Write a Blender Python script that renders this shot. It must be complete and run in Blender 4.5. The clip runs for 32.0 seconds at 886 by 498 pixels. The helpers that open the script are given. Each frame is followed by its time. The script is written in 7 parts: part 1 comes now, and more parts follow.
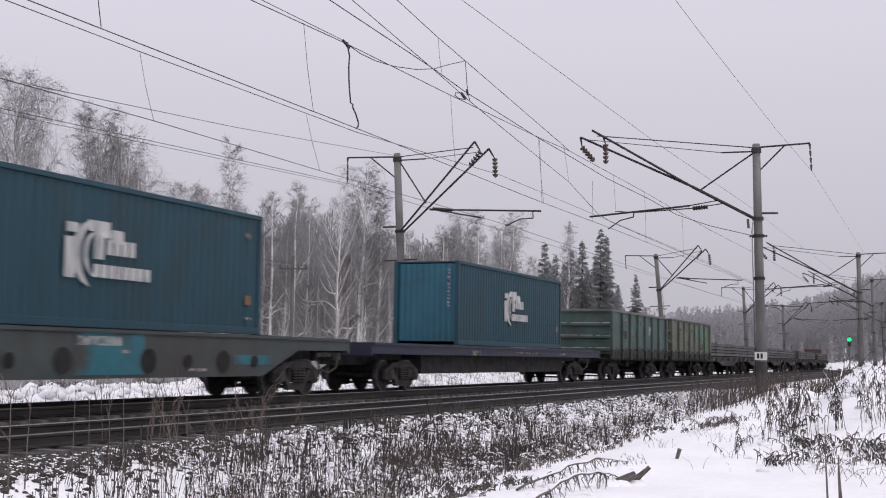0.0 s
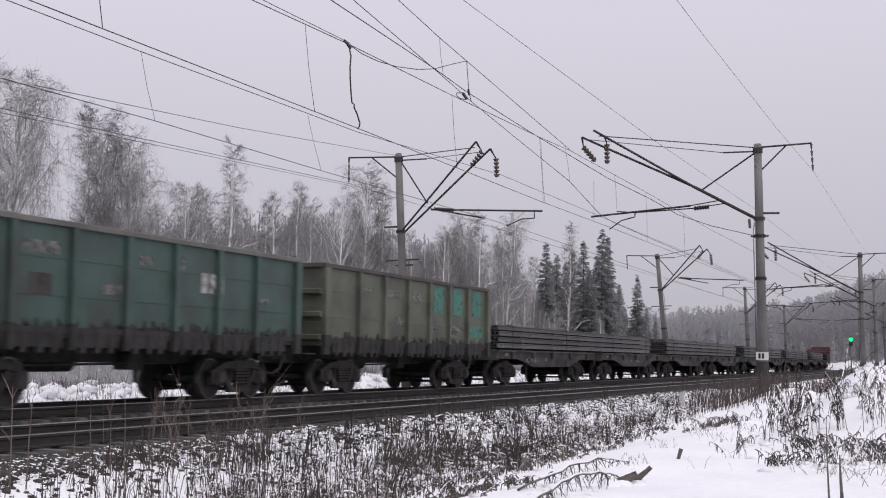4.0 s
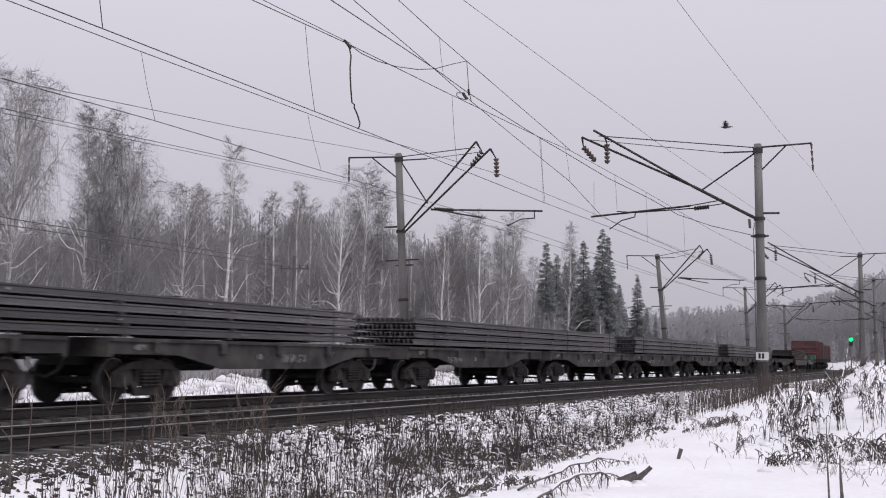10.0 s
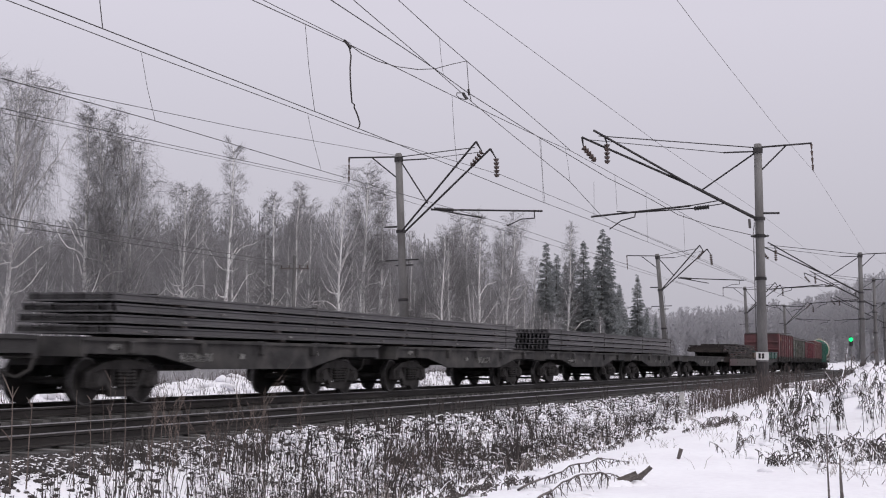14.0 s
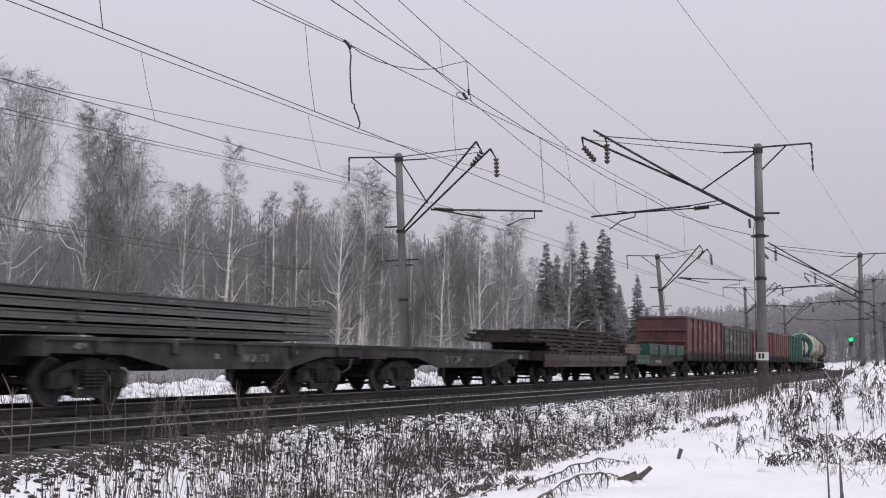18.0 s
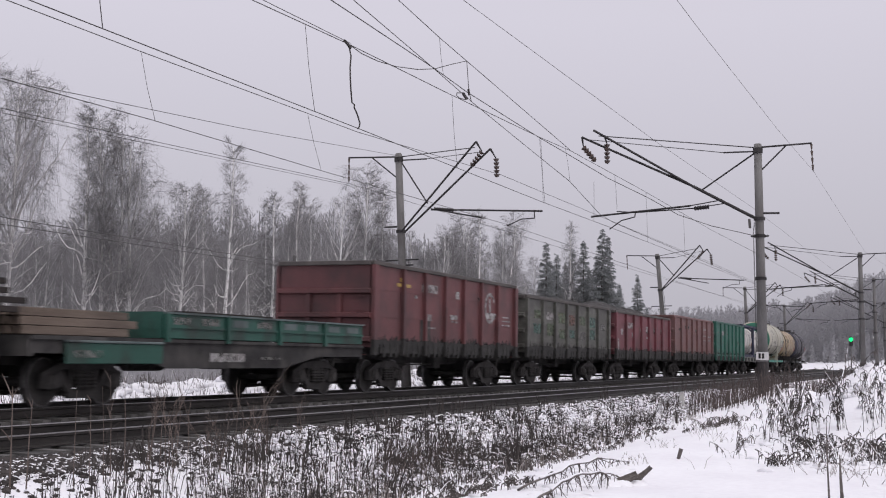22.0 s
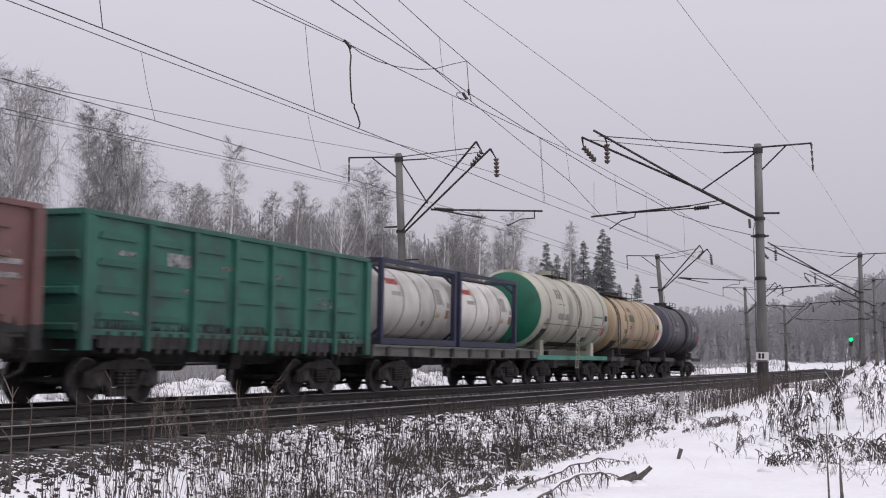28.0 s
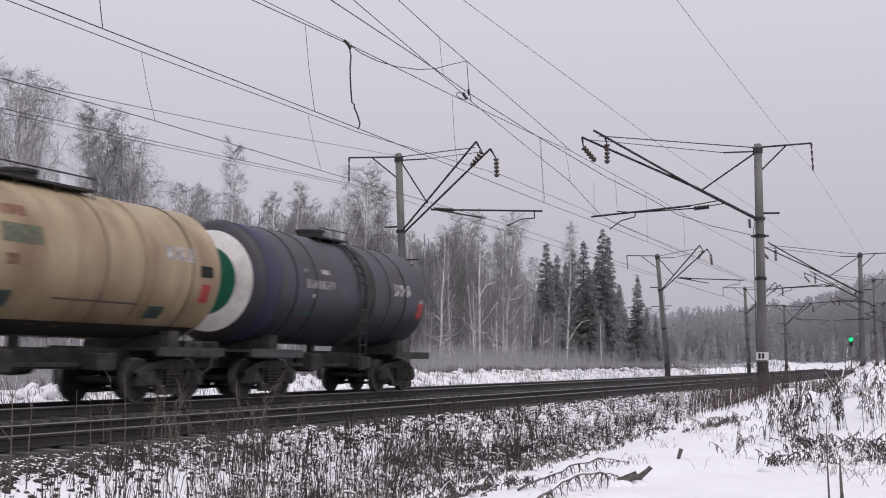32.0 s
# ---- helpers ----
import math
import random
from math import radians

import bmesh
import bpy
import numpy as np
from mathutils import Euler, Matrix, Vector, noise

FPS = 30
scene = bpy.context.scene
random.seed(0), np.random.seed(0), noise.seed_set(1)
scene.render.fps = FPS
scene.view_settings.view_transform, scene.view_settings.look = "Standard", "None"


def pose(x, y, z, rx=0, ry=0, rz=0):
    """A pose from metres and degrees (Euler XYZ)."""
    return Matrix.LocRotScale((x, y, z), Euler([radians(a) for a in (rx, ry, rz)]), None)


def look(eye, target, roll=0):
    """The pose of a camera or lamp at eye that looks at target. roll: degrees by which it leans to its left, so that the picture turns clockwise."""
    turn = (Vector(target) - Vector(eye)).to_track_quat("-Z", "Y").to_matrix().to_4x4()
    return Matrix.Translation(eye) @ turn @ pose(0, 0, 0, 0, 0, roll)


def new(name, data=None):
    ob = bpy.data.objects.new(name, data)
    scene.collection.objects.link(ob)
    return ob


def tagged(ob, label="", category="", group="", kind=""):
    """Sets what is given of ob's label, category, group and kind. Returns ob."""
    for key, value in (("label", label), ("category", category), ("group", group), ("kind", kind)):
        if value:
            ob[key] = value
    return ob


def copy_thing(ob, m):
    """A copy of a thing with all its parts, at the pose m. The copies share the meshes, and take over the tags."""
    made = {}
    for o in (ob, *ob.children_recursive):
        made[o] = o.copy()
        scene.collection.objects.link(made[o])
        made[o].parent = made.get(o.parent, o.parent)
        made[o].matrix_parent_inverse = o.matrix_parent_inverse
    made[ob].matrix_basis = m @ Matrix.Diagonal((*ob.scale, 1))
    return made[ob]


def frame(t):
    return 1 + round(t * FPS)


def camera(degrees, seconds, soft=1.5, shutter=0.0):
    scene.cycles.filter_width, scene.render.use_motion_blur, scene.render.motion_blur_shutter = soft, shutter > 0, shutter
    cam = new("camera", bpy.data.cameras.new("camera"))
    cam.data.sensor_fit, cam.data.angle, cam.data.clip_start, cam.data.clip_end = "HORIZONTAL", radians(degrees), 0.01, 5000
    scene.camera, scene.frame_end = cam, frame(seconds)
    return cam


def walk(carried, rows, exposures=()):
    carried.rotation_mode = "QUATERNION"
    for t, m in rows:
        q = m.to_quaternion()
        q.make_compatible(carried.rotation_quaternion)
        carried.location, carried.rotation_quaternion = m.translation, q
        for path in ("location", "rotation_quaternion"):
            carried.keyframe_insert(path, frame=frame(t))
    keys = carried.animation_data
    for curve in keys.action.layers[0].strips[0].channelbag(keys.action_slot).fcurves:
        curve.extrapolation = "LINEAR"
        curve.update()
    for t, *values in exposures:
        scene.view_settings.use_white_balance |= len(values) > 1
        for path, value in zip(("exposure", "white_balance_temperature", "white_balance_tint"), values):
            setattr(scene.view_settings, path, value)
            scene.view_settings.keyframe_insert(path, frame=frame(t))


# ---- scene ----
cam = camera(38.61, 32.0, soft=1.1, shutter=0.45)
EYE = Vector((0.0, -16.931, 1.078))


def aim(yaw, pitch):
    a, b = radians(yaw), radians(pitch)
    return look(EYE, EYE + Vector((math.cos(a) * math.cos(b), math.sin(a) * math.cos(b), math.sin(b))), 0.875)


# the tripod settles a little in the first seconds, then stands still
walk(cam, [(0.0, aim(22.003, 4.852)), (2.0, aim(22.041, 4.852)), (5.0, aim(22.067, 4.852)), (32.0, aim(22.067, 4.852))],
     exposures=[(0.0, 0.13), (4.0, 0.10), (12.0, 0.08), (32.0, 0.04)])

# ---- sky and light: an even winter overcast ----
world = bpy.data.worlds.new("overcast_sky")
scene.world = world
world.use_nodes = True
wn, wl = world.node_tree.nodes, world.node_tree.links
sky = wn.new("ShaderNodeTexSky")
sky.sky_type, sky.sun_disc, sky.sun_elevation, sky.sun_rotation = "NISHITA", False, radians(35), radians(200)
sky.air_density, sky.dust_density = 1.0, 6.0
grey = wn.new("ShaderNodeMix")
grey.data_type = "RGBA"
grey.inputs[0].default_value = 0.93
wl.new(sky.outputs[0], grey.inputs[6])
way, height, cover = wn.new("ShaderNodeTexCoord"), wn.new("ShaderNodeSeparateXYZ"), wn.new("ShaderNodeValToRGB")
wl.new(way.outputs["Generated"], height.inputs[0])
wl.new(height.outputs["Z"], cover.inputs[0])
# the cloud cover is darker towards the horizon
cover.color_ramp.elements[0].position, cover.color_ramp.elements[1].position = 0.02, 1.0
cover.color_ramp.elements[0].color, cover.color_ramp.elements[1].color = (4.9, 4.75, 5.35, 1), (7.8, 7.5, 8.3, 1)
step = cover.color_ramp.elements.new(0.26)
step.color = (6.75, 6.45, 7.3, 1)
wl.new(cover.outputs[0], grey.inputs[7])
wn["Background"].inputs[1].default_value = 0.1
wl.new(grey.outputs[2], wn["Background"].inputs[0])
sun = new("sun", bpy.data.lights.new("sun", "SUN"))
sun.data.energy, sun.data.angle, sun.data.color = 1.05, radians(40), (1.0, 0.97, 0.96)
sun.matrix_world = look((0, 0, 0), (0.35, 0.45, -1.0))
scene.view_settings.exposure = 0.0


# ---- materials ----
def material(name, stops, rough=0.8, metal=0.0, scale=3.0, fine=30.0, bump=0.3, dirt=None, dirt_scale=0.8, dirt_amount=0.5, stretch=(1, 1, 1), spread=0.12, worn=0.0, worn_scale=6.0):
    """A weathered surface: two noise scales between the colours of stops, dirt in patches, fine bump, and a shade of its own for each piece."""
    m = bpy.data.materials.new(name)
    m.use_nodes = True
    n, l = m.node_tree.nodes, m.node_tree.links
    bsdf = n["Principled BSDF"]
    co = n.new("ShaderNodeTexCoord")
    mp = n.new("ShaderNodeMapping")
    mp.inputs["Scale"].default_value = stretch
    l.new(co.outputs["Object"], mp.inputs[0])
    big, small = n.new("ShaderNodeTexNoise"), n.new("ShaderNodeTexNoise")
    big.inputs["Scale"].default_value, big.inputs["Detail"].default_value = scale, 5
    small.inputs["Scale"].default_value, small.inputs["Detail"].default_value = fine, 3
    for t in (big, small):
        l.new(mp.outputs[0], t.inputs["Vector"])
    mixf = n.new("ShaderNodeMath")
    mixf.operation = "MULTIPLY_ADD"
    mixf.inputs[1].default_value = 0.35
    l.new(small.outputs[0], mixf.inputs[0])
    half = n.new("ShaderNodeMath")
    half.operation = "MULTIPLY"
    half.inputs[1].default_value = 0.65
    l.new(big.outputs[0], half.inputs[0])
    l.new(half.outputs[0], mixf.inputs[2])
    ramp = n.new("ShaderNodeValToRGB")
    ramp.color_ramp.elements[0].position, ramp.color_ramp.elements[1].position = 0.35, 0.65
    ramp.color_ramp.elements[0].color, ramp.color_ramp.elements[1].color = (*stops[0], 1), (*stops[1], 1)
    l.new(mixf.outputs[0], ramp.inputs[0])
    out = ramp.outputs[0]
    if dirt:
        d = n.new("ShaderNodeTexNoise")
        d.inputs["Scale"].default_value, d.inputs["Detail"].default_value = dirt_scale, 8
        l.new(mp.outputs[0], d.inputs["Vector"])
        dr = n.new("ShaderNodeValToRGB")
        dr.color_ramp.elements[0].position, dr.color_ramp.elements[1].position = 0.62 - 0.25 * dirt_amount, 0.72
        l.new(d.outputs[0], dr.inputs[0])
        mx = n.new("ShaderNodeMix")
        mx.data_type = "RGBA"
        l.new(dr.outputs[0], mx.inputs[0])
        l.new(out, mx.inputs[6])
        mx.inputs[7].default_value = (*dirt, 1)
        out = mx.outputs[2]
    if spread:
        info = n.new("ShaderNodeObjectInfo")
        sc = n.new("ShaderNodeMapRange")
        sc.inputs[3].default_value, sc.inputs[4].default_value = 1 - spread, 1 + spread
        l.new(info.outputs["Random"], sc.inputs[0])
        hv = n.new("ShaderNodeHueSaturation")
        l.new(sc.outputs[0], hv.inputs["Value"])
        l.new(out, hv.inputs["Color"])
        out = hv.outputs[0]
    l.new(out, bsdf.inputs["Base Color"])
    if worn:
        # paint worn through in patches
        wear, edge = n.new("ShaderNodeTexNoise"), n.new("ShaderNodeMapRange")
        wear.inputs["Scale"].default_value, wear.inputs["Detail"].default_value = worn_scale, 6
        l.new(co.outputs["Object"], wear.inputs["Vector"])
        edge.inputs[1].default_value, edge.inputs[2].default_value = worn - 0.14, worn + 0.14
        edge.inputs[4].default_value = 0.9
        l.new(wear.outputs[0], edge.inputs[0])
        l.new(edge.outputs[0], bsdf.inputs["Alpha"])
    bsdf.inputs["Roughness"].default_value, bsdf.inputs["Metallic"].default_value = rough, metal
    if bump:
        b = n.new("ShaderNodeBump")
        b.inputs["Strength"].default_value, b.inputs["Distance"].default_value = bump, 0.02
        l.new(small.outputs[0], b.inputs["Height"])
        l.new(b.outputs[0], bsdf.inputs["Normal"])
    return m

SNOW = material("snow", ((0.80, 0.79, 0.83), (0.90, 0.90, 0.93)), rough=0.75, scale=0.6, fine=9, bump=0.6, spread=0)
BALLAST = material("ballast_stone", ((0.022, 0.021, 0.021), (0.060, 0.058, 0.058)), rough=0.95, scale=8, fine=60, bump=0.8, dirt=(0.03, 0.025, 0.022), spread=0)
STONE = material("shoulder_stone", ((0.020, 0.017, 0.017), (0.070, 0.060, 0.057)), rough=0.95, scale=4, fine=40, spread=0)
RAIL_STEEL = material("rail_steel", ((0.030, 0.027, 0.026), (0.062, 0.056, 0.053)), rough=0.6, metal=0.5, scale=5, stretch=(0.2, 1, 1))
RAIL_HEAD = material("polished_rail_head", ((0.22, 0.21, 0.21), (0.36, 0.35, 0.35)), rough=0.38, metal=1.0, scale=3, stretch=(0.1, 1, 1))
SLEEPER = material("grimy_concrete_sleeper", ((0.05, 0.048, 0.046), (0.12, 0.115, 0.112)), rough=0.95, scale=5, spread=0.35)
CONCRETE = material("mast_concrete", ((0.115, 0.112, 0.11), (0.195, 0.19, 0.186)), rough=0.9, scale=1.2, fine=25, dirt=(0.085, 0.08, 0.078), dirt_scale=1.5, dirt_amount=0.7, stretch=(1, 1, 0.35))
TAR = material("tarred_base", ((0.02, 0.018, 0.018), (0.045, 0.04, 0.04)), rough=0.8)
IRON = material("dark_iron", ((0.022, 0.021, 0.023), (0.05, 0.046, 0.046)), rough=0.65, metal=0.4, scale=6)
WIRE = material("wire", ((0.04, 0.037, 0.037), (0.075, 0.068, 0.065)), rough=0.5, metal=0.6, scale=2)
CERAMIC = material("brown_insulator", ((0.05, 0.035, 0.03), (0.1, 0.07, 0.06)), rough=0.25, scale=8)
WHITE_PAINT = material("white_paint", ((0.62, 0.61, 0.6), (0.78, 0.77, 0.76)), rough=0.6, scale=6, dirt=(0.4, 0.38, 0.36))
PLAIN_BLACK = material("black_paint_and_hole_shade", ((0.015, 0.015, 0.016), (0.03, 0.03, 0.03)), rough=0.6)


# ---- building tools ----
def part(name, bm, mat, parent, label=""):
    mesh = bpy.data.meshes.new(name)
    bm.to_mesh(mesh)
    bm.free()
    mesh.materials.append(mat)
    ob = new(name, mesh)
    ob.parent = parent
    return tagged(ob, label=label)


def piece(name, mesh, parent, m=None):
    ob = new(name, mesh)
    ob.parent = parent
    if m is not None:
        ob.matrix_basis = m
    return ob


def mesh_of(name, bm, mat):
    mesh = bpy.data.meshes.new(name)
    bm.to_mesh(mesh)
    bm.free()
    mesh.materials.append(mat)
    return mesh


def box(bm, x0, x1, y0, y1, z0, z1, bevel=0.0):
    made = bmesh.ops.create_cube(bm, size=1.0, matrix=Matrix.Translation(((x0 + x1) / 2, (y0 + y1) / 2, (z0 + z1) / 2)) @ Matrix.Diagonal((x1 - x0, y1 - y0, z1 - z0, 1)))
    if bevel:
        edges = list({e for v in made["verts"] for e in v.link_edges})
        bmesh.ops.bevel(bm, geom=edges, offset=bevel, segments=1, affect="EDGES")
    return bm


def boxed(*dims, bevel=0.0):
    return box(bmesh.new(), *dims, bevel=bevel)


def rod(bm, p, q, r, n=8, r2=None):
    p, q = Vector(p), Vector(q)
    d = q - p
    turn = d.to_track_quat("Z", "Y").to_matrix().to_4x4()
    bmesh.ops.create_cone(bm, cap_ends=True, segments=n, radius1=r, radius2=r if r2 is None else r2, depth=d.length, matrix=Matrix.Translation((p + q) / 2) @ turn)
    return bm


def rods(*runs, r=0.02, n=6):
    bm = bmesh.new()
    for pts in runs:
        for a, b in zip(pts, pts[1:]):
            rod(bm, a, b, r, n)
    return bm


def prism(bm, outline, y0, y1):
    """A plate with the x-z outline, from y0 to y1."""
    a = [bm.verts.new((x, y0, z)) for x, z in outline]
    b = [bm.verts.new((x, y1, z)) for x, z in outline]
    k = len(outline)
    bm.faces.new(a)
    bm.faces.new(b[::-1])
    for i in range(k):
        bm.faces.new((a[(i + 1) % k], a[i], b[i], b[(i + 1) % k]))
    bmesh.ops.recalc_face_normals(bm, faces=bm.faces)
    return bm


def solid(name, verts, faces, mat, parent=None, smooth=False):
    mesh = bpy.data.meshes.new(name)
    mesh.from_pydata(verts, [], faces)
    mesh.materials.append(mat)
    if smooth:
        mesh.shade_smooth()
    ob = new(name, mesh)
    ob.parent = parent
    return ob


def empty(name, m, label, category, group="", kind=""):
    ob = new(name)
    ob.empty_display_size = 0.3
    ob.matrix_basis = m
    return tagged(ob, label=label, category=category, group=group, kind=kind)


# ---- the line of the railway: straight past the camera, then bending gently away ----
BENDS = ((91.0, 0.00037), (165.0, 0.0010))
NEAR = -4.384


def line(u, lat=0.0):
    """Place and heading of the railway, u metres along, lat metres to its far side."""
    x, y, h, at, k = min(u, BENDS[0][0]), 0.0, 0.0, BENDS[0][0], BENDS[0][1]
    for end, nk in ((BENDS[1][0], BENDS[1][1]), (1e9, 0)):
        if u <= at:
            break
        s = min(u, end) - at
        x += (math.sin(h + k * s) - math.sin(h)) / k
        y += (math.cos(h) - math.cos(h + k * s)) / k
        h += k * s
        at, k = end, nk
    return x - math.sin(h) * lat, y + math.cos(h) * lat, h


def smooth01(a, b, v):
    t = min(1.0, max(0.0, (v - a) / (b - a)))
    return t * t * (3 - 2 * t)


def lateral(x, y):
    """Distance from the far track's centre line, on its far side."""
    if x <= 91:
        return y
    _, y0, h = line(91 + (x - 91) * (1 + 0.0002))
    return (y - y0) * math.cos(h)


def ground_z(x, y):
    lat = lateral(x, y)
    n1 = noise.noise(Vector((x * 0.12, y * 0.12, 0.3)))
    n2 = noise.noise(Vector((x * 0.55, y * 0.55, 4.7)))
    n3 = noise.noise(Vector((x * 1.7, y * 1.7, 9.1)))
    rough = min(1.0, max(0.0, (abs(lat + 2.2) - 4.4) / 1.5))
    if lat < 0:
        z = -0.70 + 0.35 * smooth01(-5.9, -6.35, lat) - 0.46 * smooth01(-6.7, -8.7, lat) + 0.32 * smooth01(-9.6, -12.2, lat)
        z += 1.46 * smooth01(-12.9, -15.2, lat) * smooth01(22.5, 30.5, x)
        z += 0.25 * smooth01(-12.5, -16, lat) * smooth01(30, 70, x)
        z += 0.5 * smooth01(-22, -60, lat)
    else:
        z = -0.70 + 0.14 * smooth01(3.4, 4.4, lat) + 0.15 * smooth01(5.2, 8.0, lat)
        z += smooth01(5.2, 6.6, lat) * (1 - smooth01(8.2, 10.0, lat)) * (0.36 + 0.12 * n2 + 0.16 * n3) * (1 + 0.65 * smooth01(32, 50, x))
        z -= 0.15 * smooth01(10, 30, lat)
    # a low mound round the foot of the nearer mast
    z += 0.72 * math.exp(-((x - 49) / 8) ** 2 - ((lat + 10.8) / 1.5) ** 2)
    far = math.hypot(x, y + 17)
    z += 11 * smooth01(220, 420, far) * smooth01(0.30, -0.05, math.atan2(y + 17, x))
    return z + rough * (0.10 * n1 + 0.055 * n2 + 0.042 * n3)


def spaced(*runs):
    out = []
    for a, b, s in runs:
        out += list(np.arange(a, b, s))
    return out


GX = spaced((-400, -40, 40), (-40, 6, 4), (6, 45, 0.3), (45, 110, 1.0), (110, 240, 4), (240, 700, 20), (700, 2600, 200))
GY = spaced((-1200, -200, 100), (-200, -40, 10), (-40, -18, 1.2), (-18, 12, 0.3), (12, 60, 2.5), (60, 200, 14), (200, 1500, 100))
gv = [(x, y, ground_z(x, y)) for x in GX for y in GY]
ny = len(GY)
gf = [(i * ny + j, (i + 1) * ny + j, (i + 1) * ny + j + 1, i * ny + j + 1) for i in range(len(GX) - 1) for j in range(ny - 1)]
ground = solid("ground", gv, gf, SNOW, smooth=True)
tagged(ground, "uneven snow-covered ground with a trodden path and low banks", "ground", kind="structure")


# ---- the two tracks ----
def swept(profile, stations, name, mat, parent, smooth=False, jitter=0.0):
    """The (lat, z) profile carried along the line."""
    vs, fs, k = [], [], len(profile)
    for s in stations:
        for lat, z in profile:
            x, y, _ = line(s, lat)
            w = jitter * noise.noise(Vector((x * 2.3, y * 2.3, 1.0)))
            vs.append((x, y, z + w))
    for i in range(len(stations) - 1):
        for j in range(k - 1):
            a = i * k + j
            fs.append((a, a + k, a + k + 1, a + 1))
    return solid(name, vs, fs, mat, parent, smooth)


ST = spaced((-12, 91, 4), (91, 420, 6))
STB = spaced((-12, 60, 0.5), (60, 420, 6))
bed = swept([(3.6, -0.66), (2.2, -0.33), (1.4, -0.27), (-1.4, -0.27), (-2.19, -0.33), (NEAR + 1.4, -0.33), (NEAR - 1.35, -0.31), (NEAR - 1.75, -0.33), (NEAR - 2.1, -0.42), (NEAR - 2.9, -0.95)], STB, "ballast_bed", BALLAST, None, jitter=0.07)
tagged(bed, "dark crushed-stone ballast bed under two tracks", "ballast", kind="structure")

HEADP = [(-0.036, -0.012), (-0.03, 0.0), (0.03, 0.0), (0.036, -0.012)]
BODYP = [(-0.036, -0.012), (-0.036, -0.045), (-0.01, -0.06), (-0.01, -0.145), (-0.075, -0.165), (-0.075, -0.18), (0.075, -0.18), (0.075, -0.165), (0.01, -0.145), (0.01, -0.06), (0.036, -0.045), (0.036, -0.012)]
sb = bmesh.new()
prism(sb, [(-0.15, -0.26), (0.15, -0.26), (0.11, -0.02), (-0.11, -0.02)], -1.35, 1.35)
SLEEPER_MESH = mesh_of("sleeper", sb, SLEEPER)
for lat0, drop, where in ((0.0, 0.0, "far"), (NEAR, -0.07, "near")):
    track = empty("railway_track", pose(0, 0, 0), "broad-gauge railway track on grimy concrete sleepers", "railway track", "tracks of the line", "structure")
    for side in (-0.796, 0.796):
        r = swept([(lat0 + side + a, drop + b) for a, b in BODYP], ST, "rail", RAIL_STEEL, track)
        hd = swept([(lat0 + side + a, drop + b) for a, b in HEADP], ST, "rail_head", RAIL_HEAD, r)
    u = 6.0
    while u < 112.0:
        x, y, h = line(u, lat0)
        piece("sleeper", SLEEPER_MESH, track, pose(x, y, drop - 0.18 + random.uniform(-0.008, 0.008), 0, 0, math.degrees(h) + random.uniform(-0.5, 0.5)))
        u += 0.545
    rest = bmesh.new()
    while u < 240:
        x, y, h = line(u, lat0)
        bmesh.ops.create_cube(rest, size=1.0, matrix=pose(x, y, drop - 0.3, 0, 0, math.degrees(h)) @ Matrix.Diagonal((0.25, 2.7, 0.2, 1)))
        u += 0.545
    tagged(part("far_sleepers", rest, SLEEPER, track), kind="stuff")


# ---- masts of the overhead line ----
def insulator(bm, p, q, discs, r=0.09):
    p, q = Vector(p), Vector(q)
    rod(bm, p, q, 0.018, 6)
    for i in range(discs):
        a = p.lerp(q, (i + 0.08) / discs)
        b = p.lerp(q, (i + 0.78) / discs)
        rod(bm, a, b, r, 10, r * 0.55)


